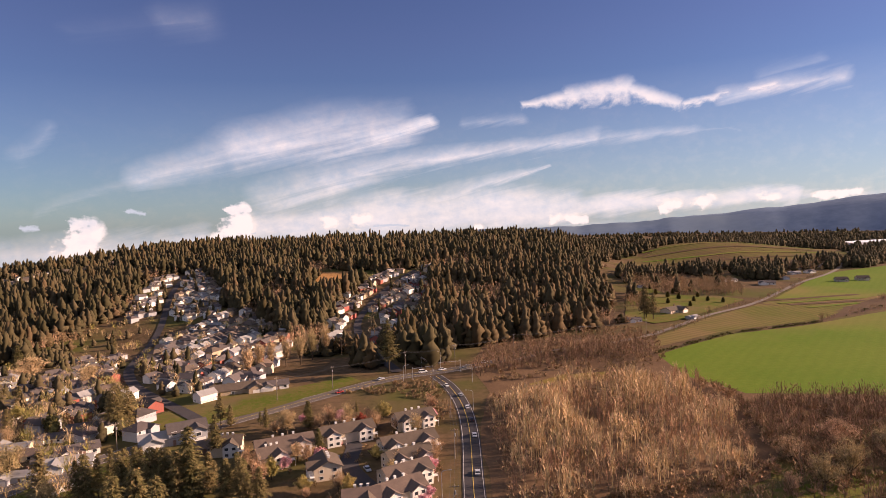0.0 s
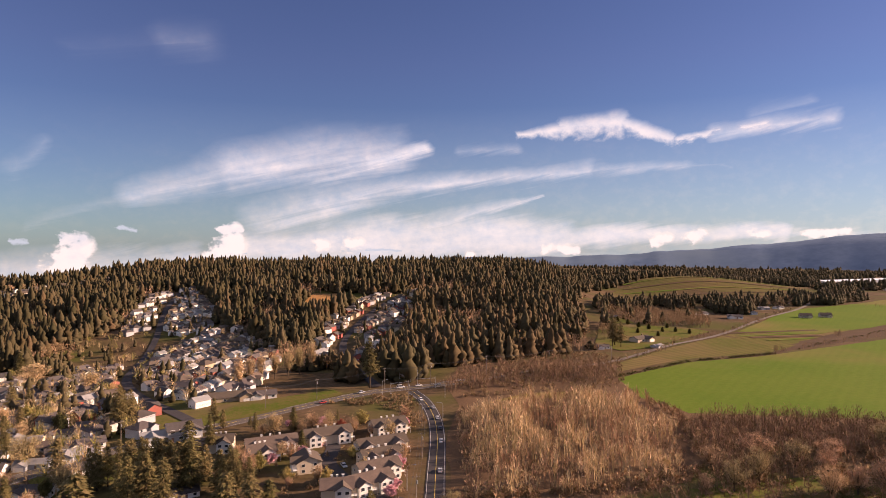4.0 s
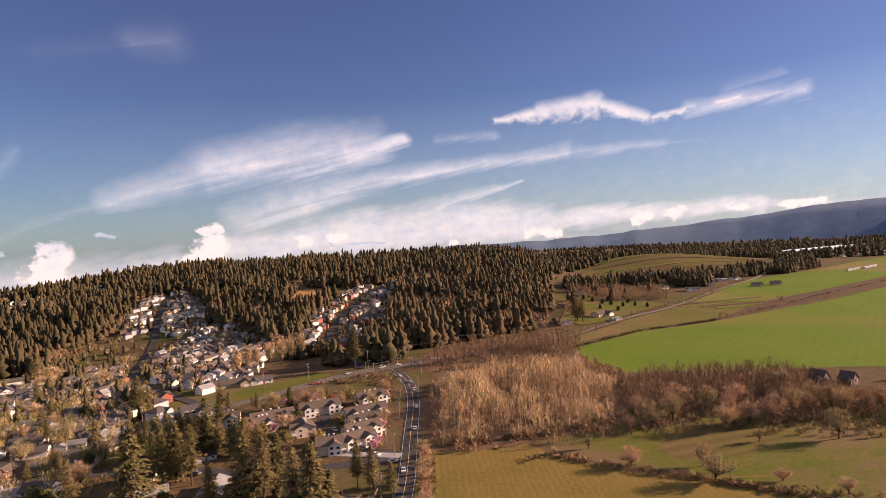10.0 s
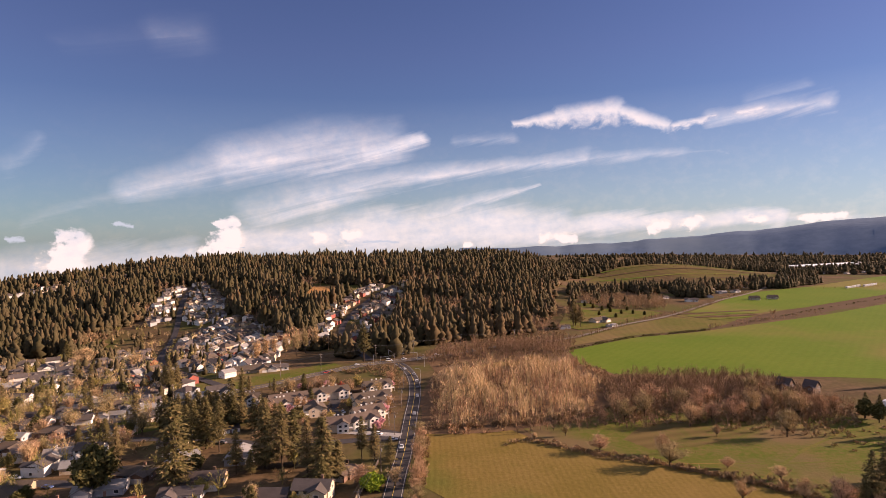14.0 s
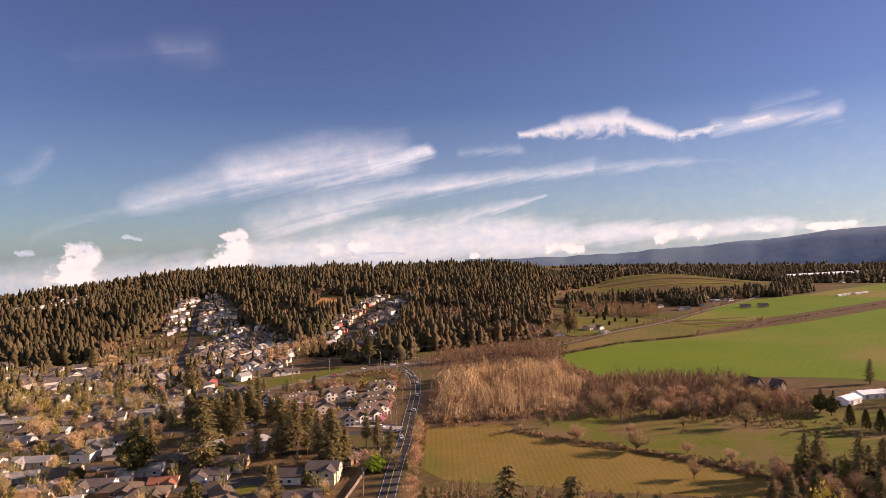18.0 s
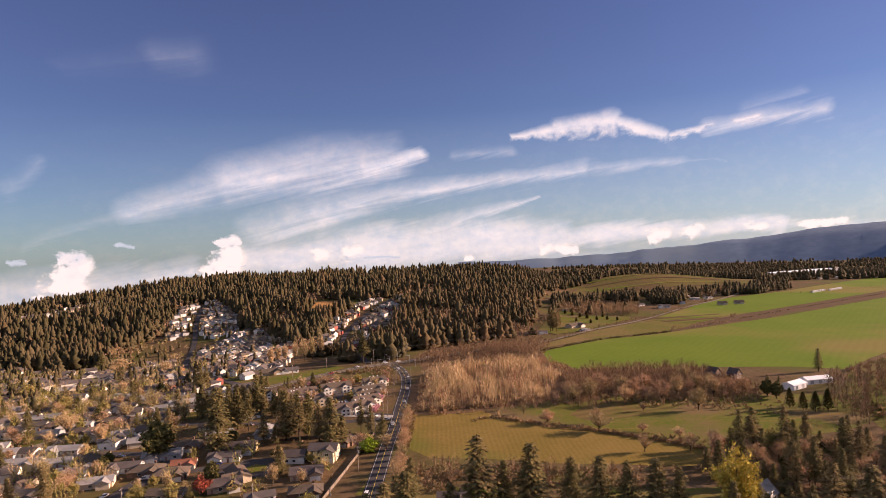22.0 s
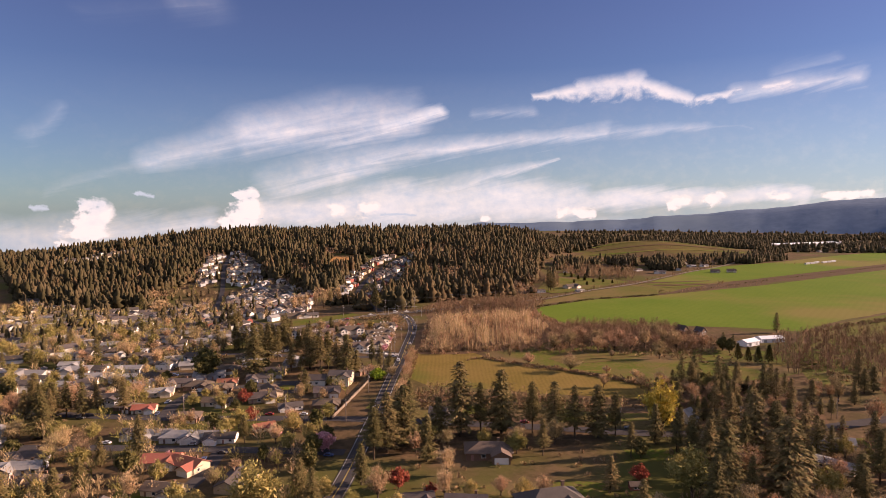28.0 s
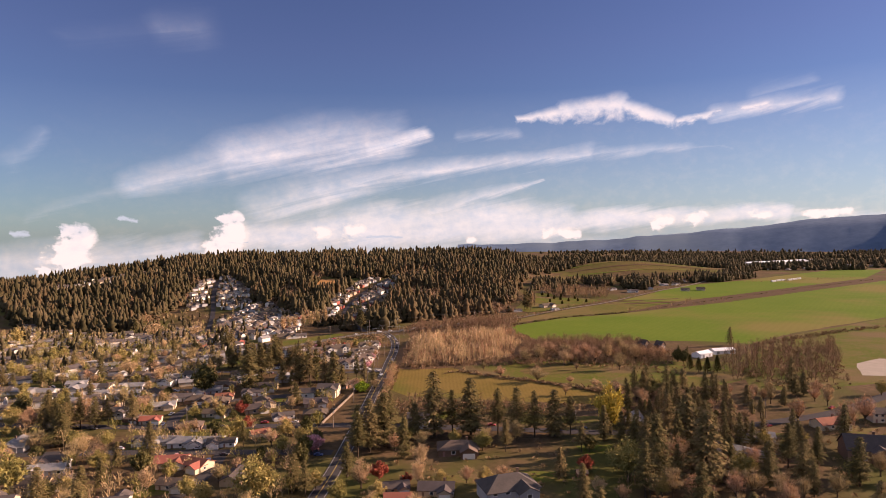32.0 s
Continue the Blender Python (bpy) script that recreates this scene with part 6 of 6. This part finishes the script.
plain_fir, plain_bare = Shape(), Shape()
GROVES = (                                              # plan, conifers, leafless trees
    (((222, 743), (232, 690), (256, 674), (315, 660), (356, 785), (300, 800), (268, 810)), 10, 420),
    (((215, 745), (262, 812), (300, 803), (318, 880), (255, 900), (225, 830)), 90, 130),
    (((344, 862), (378, 850), (400, 930), (345, 930)), 110, 40),
    (((384, 800), (425, 784), (470, 880), (405, 900)), 130, 40),
    (((300, 890), (330, 985), (480, 1010), (590, 975), (500, 900), (400, 905)), 60, 260),
    (((470, 880), (560, 1000), (690, 1060), (640, 960), (540, 880)), 60, 150),
    (((560, 905), (590, 990), (690, 1040), (720, 985), (610, 905)), 130, 40),
    (((262, 1020), (330, 1130), (520, 1290), (700, 1480), (520, 1620), (300, 1420), (215, 1150)), 900, 420),
    (((560, 1290), (760, 1290), (800, 1270), (980, 1560), (900, 1640), (640, 1500)), 1100, 120),
    (((700, 1080), (800, 1150), (960, 1280), (900, 1320), (760, 1220)), 150, 120),
    (((1000, 1250), (1080, 1420), (1250, 1560), (1230, 1400)), 160, 160),
    (((640, 1600), (1000, 1700), (2400, 2600), (1500, 2700), (600, 2000)), 520, 360),
    (((168, 586), (205, 700), (200, 640), (186, 560)), 4, 60),
)
for q, firs, leafless in GROVES:
    fill(plain_fir, q, firs, add_far_fir, 11, 20, 3.2, 5.4, clear=5)
    fill(plain_bare, q, leafless, add_far_bare, 7, 13, 2.8, 4.8, clear=5, blades=46)
for yy in range(9):
    fill(plain_fir, ((300 + 60 * yy, 1500 + 230 * yy), (2600, 1500 + 190 * yy), (2600, 1520 + 190 * yy), (300 + 60 * yy, 1525 + 230 * yy)), 110, add_far_fir, 12, 22, 5, 9)
for k in range(26):
    r, a = rnd.uniform(1500, 3700), radians(rnd.uniform(11, 46))
    cx, cy, ln = r * math.sin(a), r * math.cos(a), rnd.uniform(60, 260)
    q = ((cx - ln, cy - 14), (cx + ln, cy - 40), (cx + ln, cy + 10), (cx - ln, cy + 30))
    fill(plain_fir, q, 36, add_far_fir, 12, 24, 5, 9)
    fill(plain_bare, q, 60, add_far_bare, 7, 12, 4, 8, blades=46)
# bushes beside the country road and along the edge of the plough land
lane = Shape()
for a, b, n in (((230, 552), (300, 615), 26), ((300, 604), (418, 740), 50), ((420, 752), (510, 845), 40), ((160, 468), (226, 535), 30), ((410, 590), (425, 610), 14), ((300, 505), (480, 606), 40), ((640, 880), (900, 940), 40)):
    for _ in range(n):
        t = rnd.random()
        x, y = a[0] + (b[0] - a[0]) * t + rnd.uniform(-3, 3), a[1] + (b[1] - a[1]) * t + rnd.uniform(-3, 3)
        add_far_bare(lane, x, y, height(x, y), rnd.uniform(2, 7), rnd.uniform(1.6, 3.6), rnd, 34)
for _ in range(420):
    x, y = rnd.uniform(300, 720), rnd.uniform(1000, 1230)
    if noise.noise(Vector((x * 0.012, y * 0.03, 6))) > 0.05 and inside(x, y, PLAN["knoll_grass"]):
        add_far_bare(lane, x, y, height(x, y), rnd.uniform(2, 6), rnd.uniform(2, 4), rnd, 34)
single("lane_bushes", lane, "shrub_brown", "brown bushes and small trees along the country road", "bushes", "stuff")
single("plain_conifers", plain_fir, "far_needles", "dark conifer groves and shelter belts on the far plain", "grove", "stuff", True)
single("plain_bare_trees", plain_bare, "shrub_brown", "brown leafless groves on the far plain", "grove", "stuff")

# terraces of the knoll
for k in range(4):
    li = curve([(330 + 12 * k, 1035 + 42 * k), (430, 1050 + 44 * k), (540, 1075 + 40 * k), (690, 1085 + 30 * k)])
    single("terrace_bank", strip(li, -3, 3, 1.3 + 0.05 * k), "crop_green" if k % 2 else "bare_soil", "mown bank on the terraced knoll", "terrace", "structure")
for k, (a, b, w, ma) in enumerate((((312, 618), (420, 640), 4, "bare_soil"), ((318, 600), (410, 618), 3, "crop_green"), ((322, 588), (400, 600), 4, "bare_soil"), ((330, 570), (385, 585), 3, "crop_green"))):
    single("tilled_strip", strip(curve([a, b]), -w, w, 0.40 + 0.01 * k), ma, "narrow tilled or grassed strip of the field", "field", "structure")
single("pasture_track", strip(curve([(150, 118), (185, 150), (215, 172), (240, 196)]), -0.8, 0.8, 0.10), "meadow_straw", "faint mown track across the pasture", "track", "structure")
single("pasture_path", strip(curve([(122, 141), (180, 138), (240, 146), (300, 160)]), -0.6, 0.6, 0.104), "meadow_straw", "faint footpath over the pasture", "track", "structure")
single("gravel_lot", sheet(((362, 140), (384, 178), (414, 196), (440, 180), (400, 130)), 0.1), "gravel", "pale gravel lot beside the street", "lot", "structure")
for po in (((226, 14), (232, 4), (246, 8), (242, 18)), ((262, 22), (280, 30), (292, 22), (276, 10)), ((300, 6), (330, 22), (340, 8), (310, -8)), ((285, -20), (300, -10), (318, -18), (300, -34)), ((20, 62), (60, 70), (62, 54), (22, 46)), ((96, 40), (150, 40), (150, 52), (98, 56)), ((120, 2), (150, 4), (150, -8), (122, -10)), ((-40, 92), (-24, 96), (-22, 104), (-40, 102)), ((-88, -38), (-70, -34), (-66, -46), (-84, -52))):
    single("yard_lawn", sheet(po, 0.062, 5, 1.0), "grass", "small sunlit green yard lawn", "lawn", "structure")
single("court_circle", sheet(((-76, 98), (-68, 116), (-52, 118), (-44, 104), (-50, 90), (-66, 88)), 0.18, 4, 0.4), "asphalt", "round end of the residential street", "road", "structure")
single("court_island", sheet(((-66, 100), (-60, 108), (-53, 106), (-52, 98), (-60, 95)), 0.26, 3, 0.3), "grass", "grassed island with a pale kerb", "traffic island", "structure")
single("driveway", strip(curve([(4, 188), (-10, 192), (-26, 196)]), -3, 3, 0.18), "concrete", "pale concrete driveway", "driveway", "structure")

# road lines
for nm, off, ma in (("edge_line", -3.4, "road_paint"), ("edge_line", 3.4, "road_paint"), ("centre_line", -0.12, "yellow_paint")):
    single(nm, strip(MAIN_ROAD, off - 0.11, off + 0.11, 0.2), ma, "painted line along the road", "road marking", "structure")
for off in (-4.6, 0, 4.6):
    single("edge_line" if off else "centre_line", strip(ARTERIAL, off - 0.11, off + 0.11, 0.2), "road_paint" if off else "yellow_paint", "painted line along the road", "road marking", "structure")

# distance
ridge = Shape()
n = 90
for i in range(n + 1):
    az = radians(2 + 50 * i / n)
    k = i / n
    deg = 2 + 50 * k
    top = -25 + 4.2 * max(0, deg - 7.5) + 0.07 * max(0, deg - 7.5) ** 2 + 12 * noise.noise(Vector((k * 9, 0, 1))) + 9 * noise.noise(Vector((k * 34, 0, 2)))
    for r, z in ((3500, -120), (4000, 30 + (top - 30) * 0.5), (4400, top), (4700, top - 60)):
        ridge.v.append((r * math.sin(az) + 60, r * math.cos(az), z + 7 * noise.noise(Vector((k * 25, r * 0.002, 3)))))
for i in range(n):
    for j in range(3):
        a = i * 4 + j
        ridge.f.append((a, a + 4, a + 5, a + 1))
single("mountains", ridge, "hazed_mountain_wood", "long forested mountain ridge, coloured blue for distance haze", "mountain", "backdrop", True)


# ---- sheds, long building, trailers ----
def hall(name, label, w, d, eave, rise, wall, roof, x, y, turn, category="shed"):
    ob = thing(name, label, category, (x, y, height(x, y)), turn)
    part("wall", walls(w, d, eave, rise), wall, ob)
    part("roof", gable_roof(w, d, eave, rise, 0.3, 0.12), roof, ob)
    for k in range(max(2, int(w / 6))):
        u = -w / 2 + (k + 0.5) * w / max(2, int(w / 6))
        slab_at(ob, "bay_door", "wall_grey", u, -d / 2, 0.2, 2.6, eave - 0.8, "s", "grey bay door")
    slab_at(ob, "end_door", "wall_grey", w / 2, 0, 0.1, 2.4, min(2.6, eave - 0.3), "e", "grey end door")
    return ob


hall("farm_shed", "white metal shed with a pale roof", 16, 9, 3.4, 1.8, "metal_white", "metal_white", 276, 216, 32)
hall("farm_shed", "long white metal shed with a pale roof", 20, 9, 3.2, 1.6, "metal_white", "metal_white", 299, 229, 10)
house("long_house", "long low tan house with a brown roof on a lawn", 30, 10, 3.0, 2.6, "wall_tan", "roof_brown", "gable", (9, 3.5, 9), 1, at=(-117, 350, height(-117, 350)), turn=24)
hall("long_hall", "very long white industrial hall on the plain", 240, 40, 8, 3, "metal_white", "metal_white", 1030, 1490, 20, "industrial hall")
hall("long_hall", "long pale industrial hall on the plain", 150, 36, 7, 3, "wall_white", "roof_pale", 1160, 1600, 22, "industrial hall")
for k in range(6):
    hall("trailer", "white box trailer parked in a row", 12, 3, 3.0, 0.2, "wall_grey", "metal_white", 700 + 15 * k, 890 + 8 * k + (k % 3) * 3, 28, "trailer")


# ---- cars ----
def car(colour, kind="car"):
    van = kind == "van"
    ob = thing("van" if van else "car", "%s %s on the road" % (colour, "van" if van else "car"), "van" if van else "car", group="cars on the streets")
    L, Wd, hb, ht = (5.2, 2.0, 1.1, 2.1) if van else (4.5, 1.8, 0.85, 1.45)
    b = Shape()
    prof = [(-L / 2, 0.35), (L / 2, 0.35), (L / 2, 0.75), (L / 2 - 0.15, hb), (-L / 2 + 0.1, hb + 0.05), (-L / 2, 0.8)]
    b.solid([(p, -Wd / 2, z) for p, z in prof], [(p, Wd / 2, z) for p, z in prof])
    body = part("body", b, "car_" + colour, ob)
    c0, c1 = (-L / 2 + 0.15, L / 2 - 1.2) if van else (-L / 2 + 0.7, L / 2 - 1.3)
    g = Shape().solid([(c0, -Wd / 2 + 0.06, hb), (c1, -Wd / 2 + 0.06, hb), (c1, Wd / 2 - 0.06, hb), (c0, Wd / 2 - 0.06, hb)], [(c0 + 0.35, -Wd / 2 + 0.2, ht - 0.06), (c1 - 0.6, -Wd / 2 + 0.2, ht - 0.06), (c1 - 0.6, Wd / 2 - 0.2, ht - 0.06), (c0 + 0.35, Wd / 2 - 0.2, ht - 0.06)])
    part("windows", g, "glass_dark", ob, "dark tinted windows")
    part("roof", Shape().box(c0 + 0.3, -Wd / 2 + 0.18, ht - 0.06, c1 - 0.55, Wd / 2 - 0.18, ht), "car_" + colour, ob)
    for x in (-L / 2 + 0.85, L / 2 - 0.85):
        for y in (-Wd / 2 + 0.1, Wd / 2 - 0.1):
            part("wheel", Shape().tube((x, y - 0.1, 0.33), (x, y + 0.1, 0.33), 0.33, 0.33, 10), "tyre", ob)
    for y in (-Wd / 2 + 0.3, Wd / 2 - 0.3):
        part("headlight", Shape().box(L / 2 - 0.04, y - 0.18, 0.62, L / 2 + 0.02, y + 0.18, 0.76), "trim_white", ob, "clear headlight")
        part("tail_light", Shape().box(-L / 2 - 0.02, y - 0.15, 0.68, -L / 2 + 0.04, y + 0.15, 0.84), "lamp_red", ob, "red tail light")
    return ob


for c in ("white", "silver", "black", "red", "blue", "grey"):
    PROTO["car_" + c] = car(c)
PROTO["van_white"] = car("white", "van")


def drive(key, line, at, side, back=False):
    """A vehicle in its lane, at a share of the way along a road."""
    i = min(len(line) - 2, int(at * (len(line) - 1)))
    d = (line[i + 1] - line[i]).normalized()
    c = line[i] + Vector((d.y, -d.x)) * side
    put(key, c.x, c.y, 1.0, math.degrees(math.atan2(d.y, d.x)) + (180 if back else 0), z=height(c.x, c.y) + 0.16)


for k, (key, at, side) in enumerate((("van_white", 0.36, -1.8), ("car_white", 0.60, -1.7), ("car_silver", 0.72, 1.7), ("car_white", 0.80, 1.7), ("car_black", 0.84, 1.7), ("car_white", 0.87, 1.7), ("car_silver", 0.92, 1.7), ("car_white", 0.95, -1.7))):
    drive(key, MAIN_ROAD, at, side, side < 0)
for key, at, side in (("car_white", 0.16, 2.2), ("van_white", 0.18, 2.2), ("car_grey", 0.13, -2.2), ("car_silver", 0.24, 2.2), ("car_red", 0.30, -2.2), ("car_white", 0.10, 2.2)):
    drive(key, ARTERIAL, at, side, side > 0)
rnd = random.Random(31)
cc = ["car_white", "car_silver", "car_black", "car_red", "car_blue", "car_grey", "car_white", "car_silver"]
for line, n, half in ((CROSS, 14, 5.2), (SOUTH, 9, 4.8), (UPPER, 9, 4.8), (COURT, 5, 4.6), (MID, 6, 4.6), (LOW, 4, 4.4), (APT, 7, 5.0)):
    for k in range(n):
        drive(rnd.choice(cc), line, (k + rnd.random()) / n, half * rnd.choice((-1, 1)), rnd.random() < 0.5)


# ---- poles, wires, lamps, signals, fence ----
def utility_pole(x, y, h, turn):
    ob = thing("utility_pole", "weathered wooden utility pole with a cross arm", "utility pole", (x, y, height(x, y)), turn, "utility poles")
    part("pole", Shape().tube((0, 0, -0.5), (0, 0, h), 0.2, 0.13, 8), "wood_grey", ob)
    part("cross_arm", Shape().box(-1.5, -0.07, h - 0.9, 1.5, 0.07, h - 0.74), "wood_grey", ob)
    for u in (-1.35, -0.5, 0.5, 1.35):
        part("insulator", Shape().tube((u, 0, h - 0.74), (u, 0, h - 0.5), 0.07, 0.05, 6), "steel_grey", ob, "grey insulator")
    part("transformer", Shape().tube((0.34, 0, h - 3.2), (0.34, 0, h - 2.1), 0.24, 0.24, 8), "steel_grey", ob, "grey drum transformer")
    return (x, y, height(x, y) + h)


def wires(tops, name="power_line"):
    """Sagging conductors from pole to pole."""
    for off in (-1.2, 0.0, 1.2):
        s = Shape()
        for a, b in zip(tops, tops[1:]):
            a, b = Vector(a), Vector(b)
            side = Vector((b.y - a.y, a.x - b.x, 0)).normalized() * off
            prev = a + side - Vector((0, 0, 0.5))
            for k in range(1, 9):
                t = k / 8
                q = a.lerp(b, t) + side - Vector((0, 0, 0.5 + 1.6 * 4 * t * (1 - t)))
                s.tube(prev, q, 0.035, 0.035, 3)
                prev = q
        single(name, s, "wire_black", "thin sagging overhead cable", "cable", group="overhead cables")


wires([utility_pole(x, y, h, 60) for x, y, h in ((-140, 262, 12), (-90, 329, 13), (-64, 348, 13), (-25, 376, 14), (5, 386, 15), (45, 418, 14), (95, 445, 13), (150, 470, 12))])
wires([utility_pole(x, y, h, 5) for x, y, h in ((-11, 40, 12), (-6, 92, 12), (-2, 140, 12), (1, 189, 12), (2, 240, 12), (1, 290, 12), (-8, 340, 13), (5, 386, 15))])
wires([utility_pole(x, y, h, 90) for x, y, h in ((-160, 60, 11), (-100, 54, 11), (-45, 52, 11), (20, 46, 11), (72, 40, 11), (126, 29, 11), (185, 30, 11), (240, 43, 11))])


def street_lamp(x, y, turn, h=10.0):
    ob = thing("street_lamp", "tall grey street lamp with a curved arm", "street lamp", (x, y, height(x, y)), turn, "street lamps")
    part("pole", Shape().tube((0, 0, 0), (0, 0, h - 0.8), 0.14, 0.09, 8), "steel_grey", ob)
    part("arm", Shape().tube((0, 0, h - 0.9), (-0.8, 0, h - 0.2), 0.07, 0.06, 6).tube((-0.8, 0, h - 0.2), (-2.8, 0, h), 0.06, 0.05, 6), "steel_grey", ob)
    part("lamp_head", Shape().box(-3.5, -0.16, h - 0.08, -2.7, 0.16, h + 0.1), "steel_grey", ob)


for x, y, tu in ((-4, 391, 0), (-25, 356, 200), (14, 352, 0), (12, 300, 0), (-3, 205, 180)):
    street_lamp(x, y, tu)


def signal_mast(x, y, turn, reach):
    ob = thing("traffic_signal", "grey mast arm with hanging traffic signals", "traffic signal", (x, y, height(x, y)), turn, "traffic signals")
    part("pole", Shape().tube((0, 0, 0), (0, 0, 7.2), 0.17, 0.13, 8), "steel_grey", ob)
    part("mast_arm", Shape().tube((0, 0, 6.4), (-reach, 0, 6.8), 0.12, 0.07, 6), "steel_grey", ob)
    for k in range(3):
        u = -reach * (0.45 + 0.26 * k)
        head = part("signal_head", Shape().box(u - 0.22, -0.2, 5.6, u + 0.22, 0.2, 6.7), "wire_black", ob, "black signal head")
        for m in range(3):
            part("lens", Shape().tube((u, -0.2, 6.48 - 0.34 * m), (u, -0.25, 6.48 - 0.34 * m), 0.12, 0.12, 8), ("lamp_red", "yellow_paint", "lime_leaf")[m], head)
    part("base", Shape().box(-0.35, -0.35, -0.1, 0.35, 0.35, 0.25), "concrete", ob)


for x, y, tu, re in ((8, 378, 20, 14), (-20, 362, 200, 11), (-16, 392, 110, 10)):
    signal_mast(x, y, tu, re)

fence = thing("wooden_fence", "weathered wooden panel fence along the verge", "fence")
fl = curve([(-19, 44), (-14, 78), (-8, 120), (-4, 150)], 2.4)
for a, b in zip(fl, fl[1:]):
    d = (b - a).normalized()
    nrm = Vector((d.y, -d.x)) * 0.03
    part("panel", Shape().solid([(a.x - nrm.x, a.y - nrm.y, 0.1), (b.x - nrm.x, b.y - nrm.y, 0.1), (b.x + nrm.x, b.y + nrm.y, 0.1), (a.x + nrm.x, a.y + nrm.y, 0.1)], [(a.x - nrm.x, a.y - nrm.y, 1.8), (b.x - nrm.x, b.y - nrm.y, 1.8), (b.x + nrm.x, b.y + nrm.y, 1.8), (a.x + nrm.x, a.y + nrm.y, 1.8)]), "wood_fence", fence)
    part("post", Shape().box(a.x - 0.07, a.y - 0.07, -0.2, a.x + 0.07, a.y + 0.07, 2.0), "wood_fence", fence)
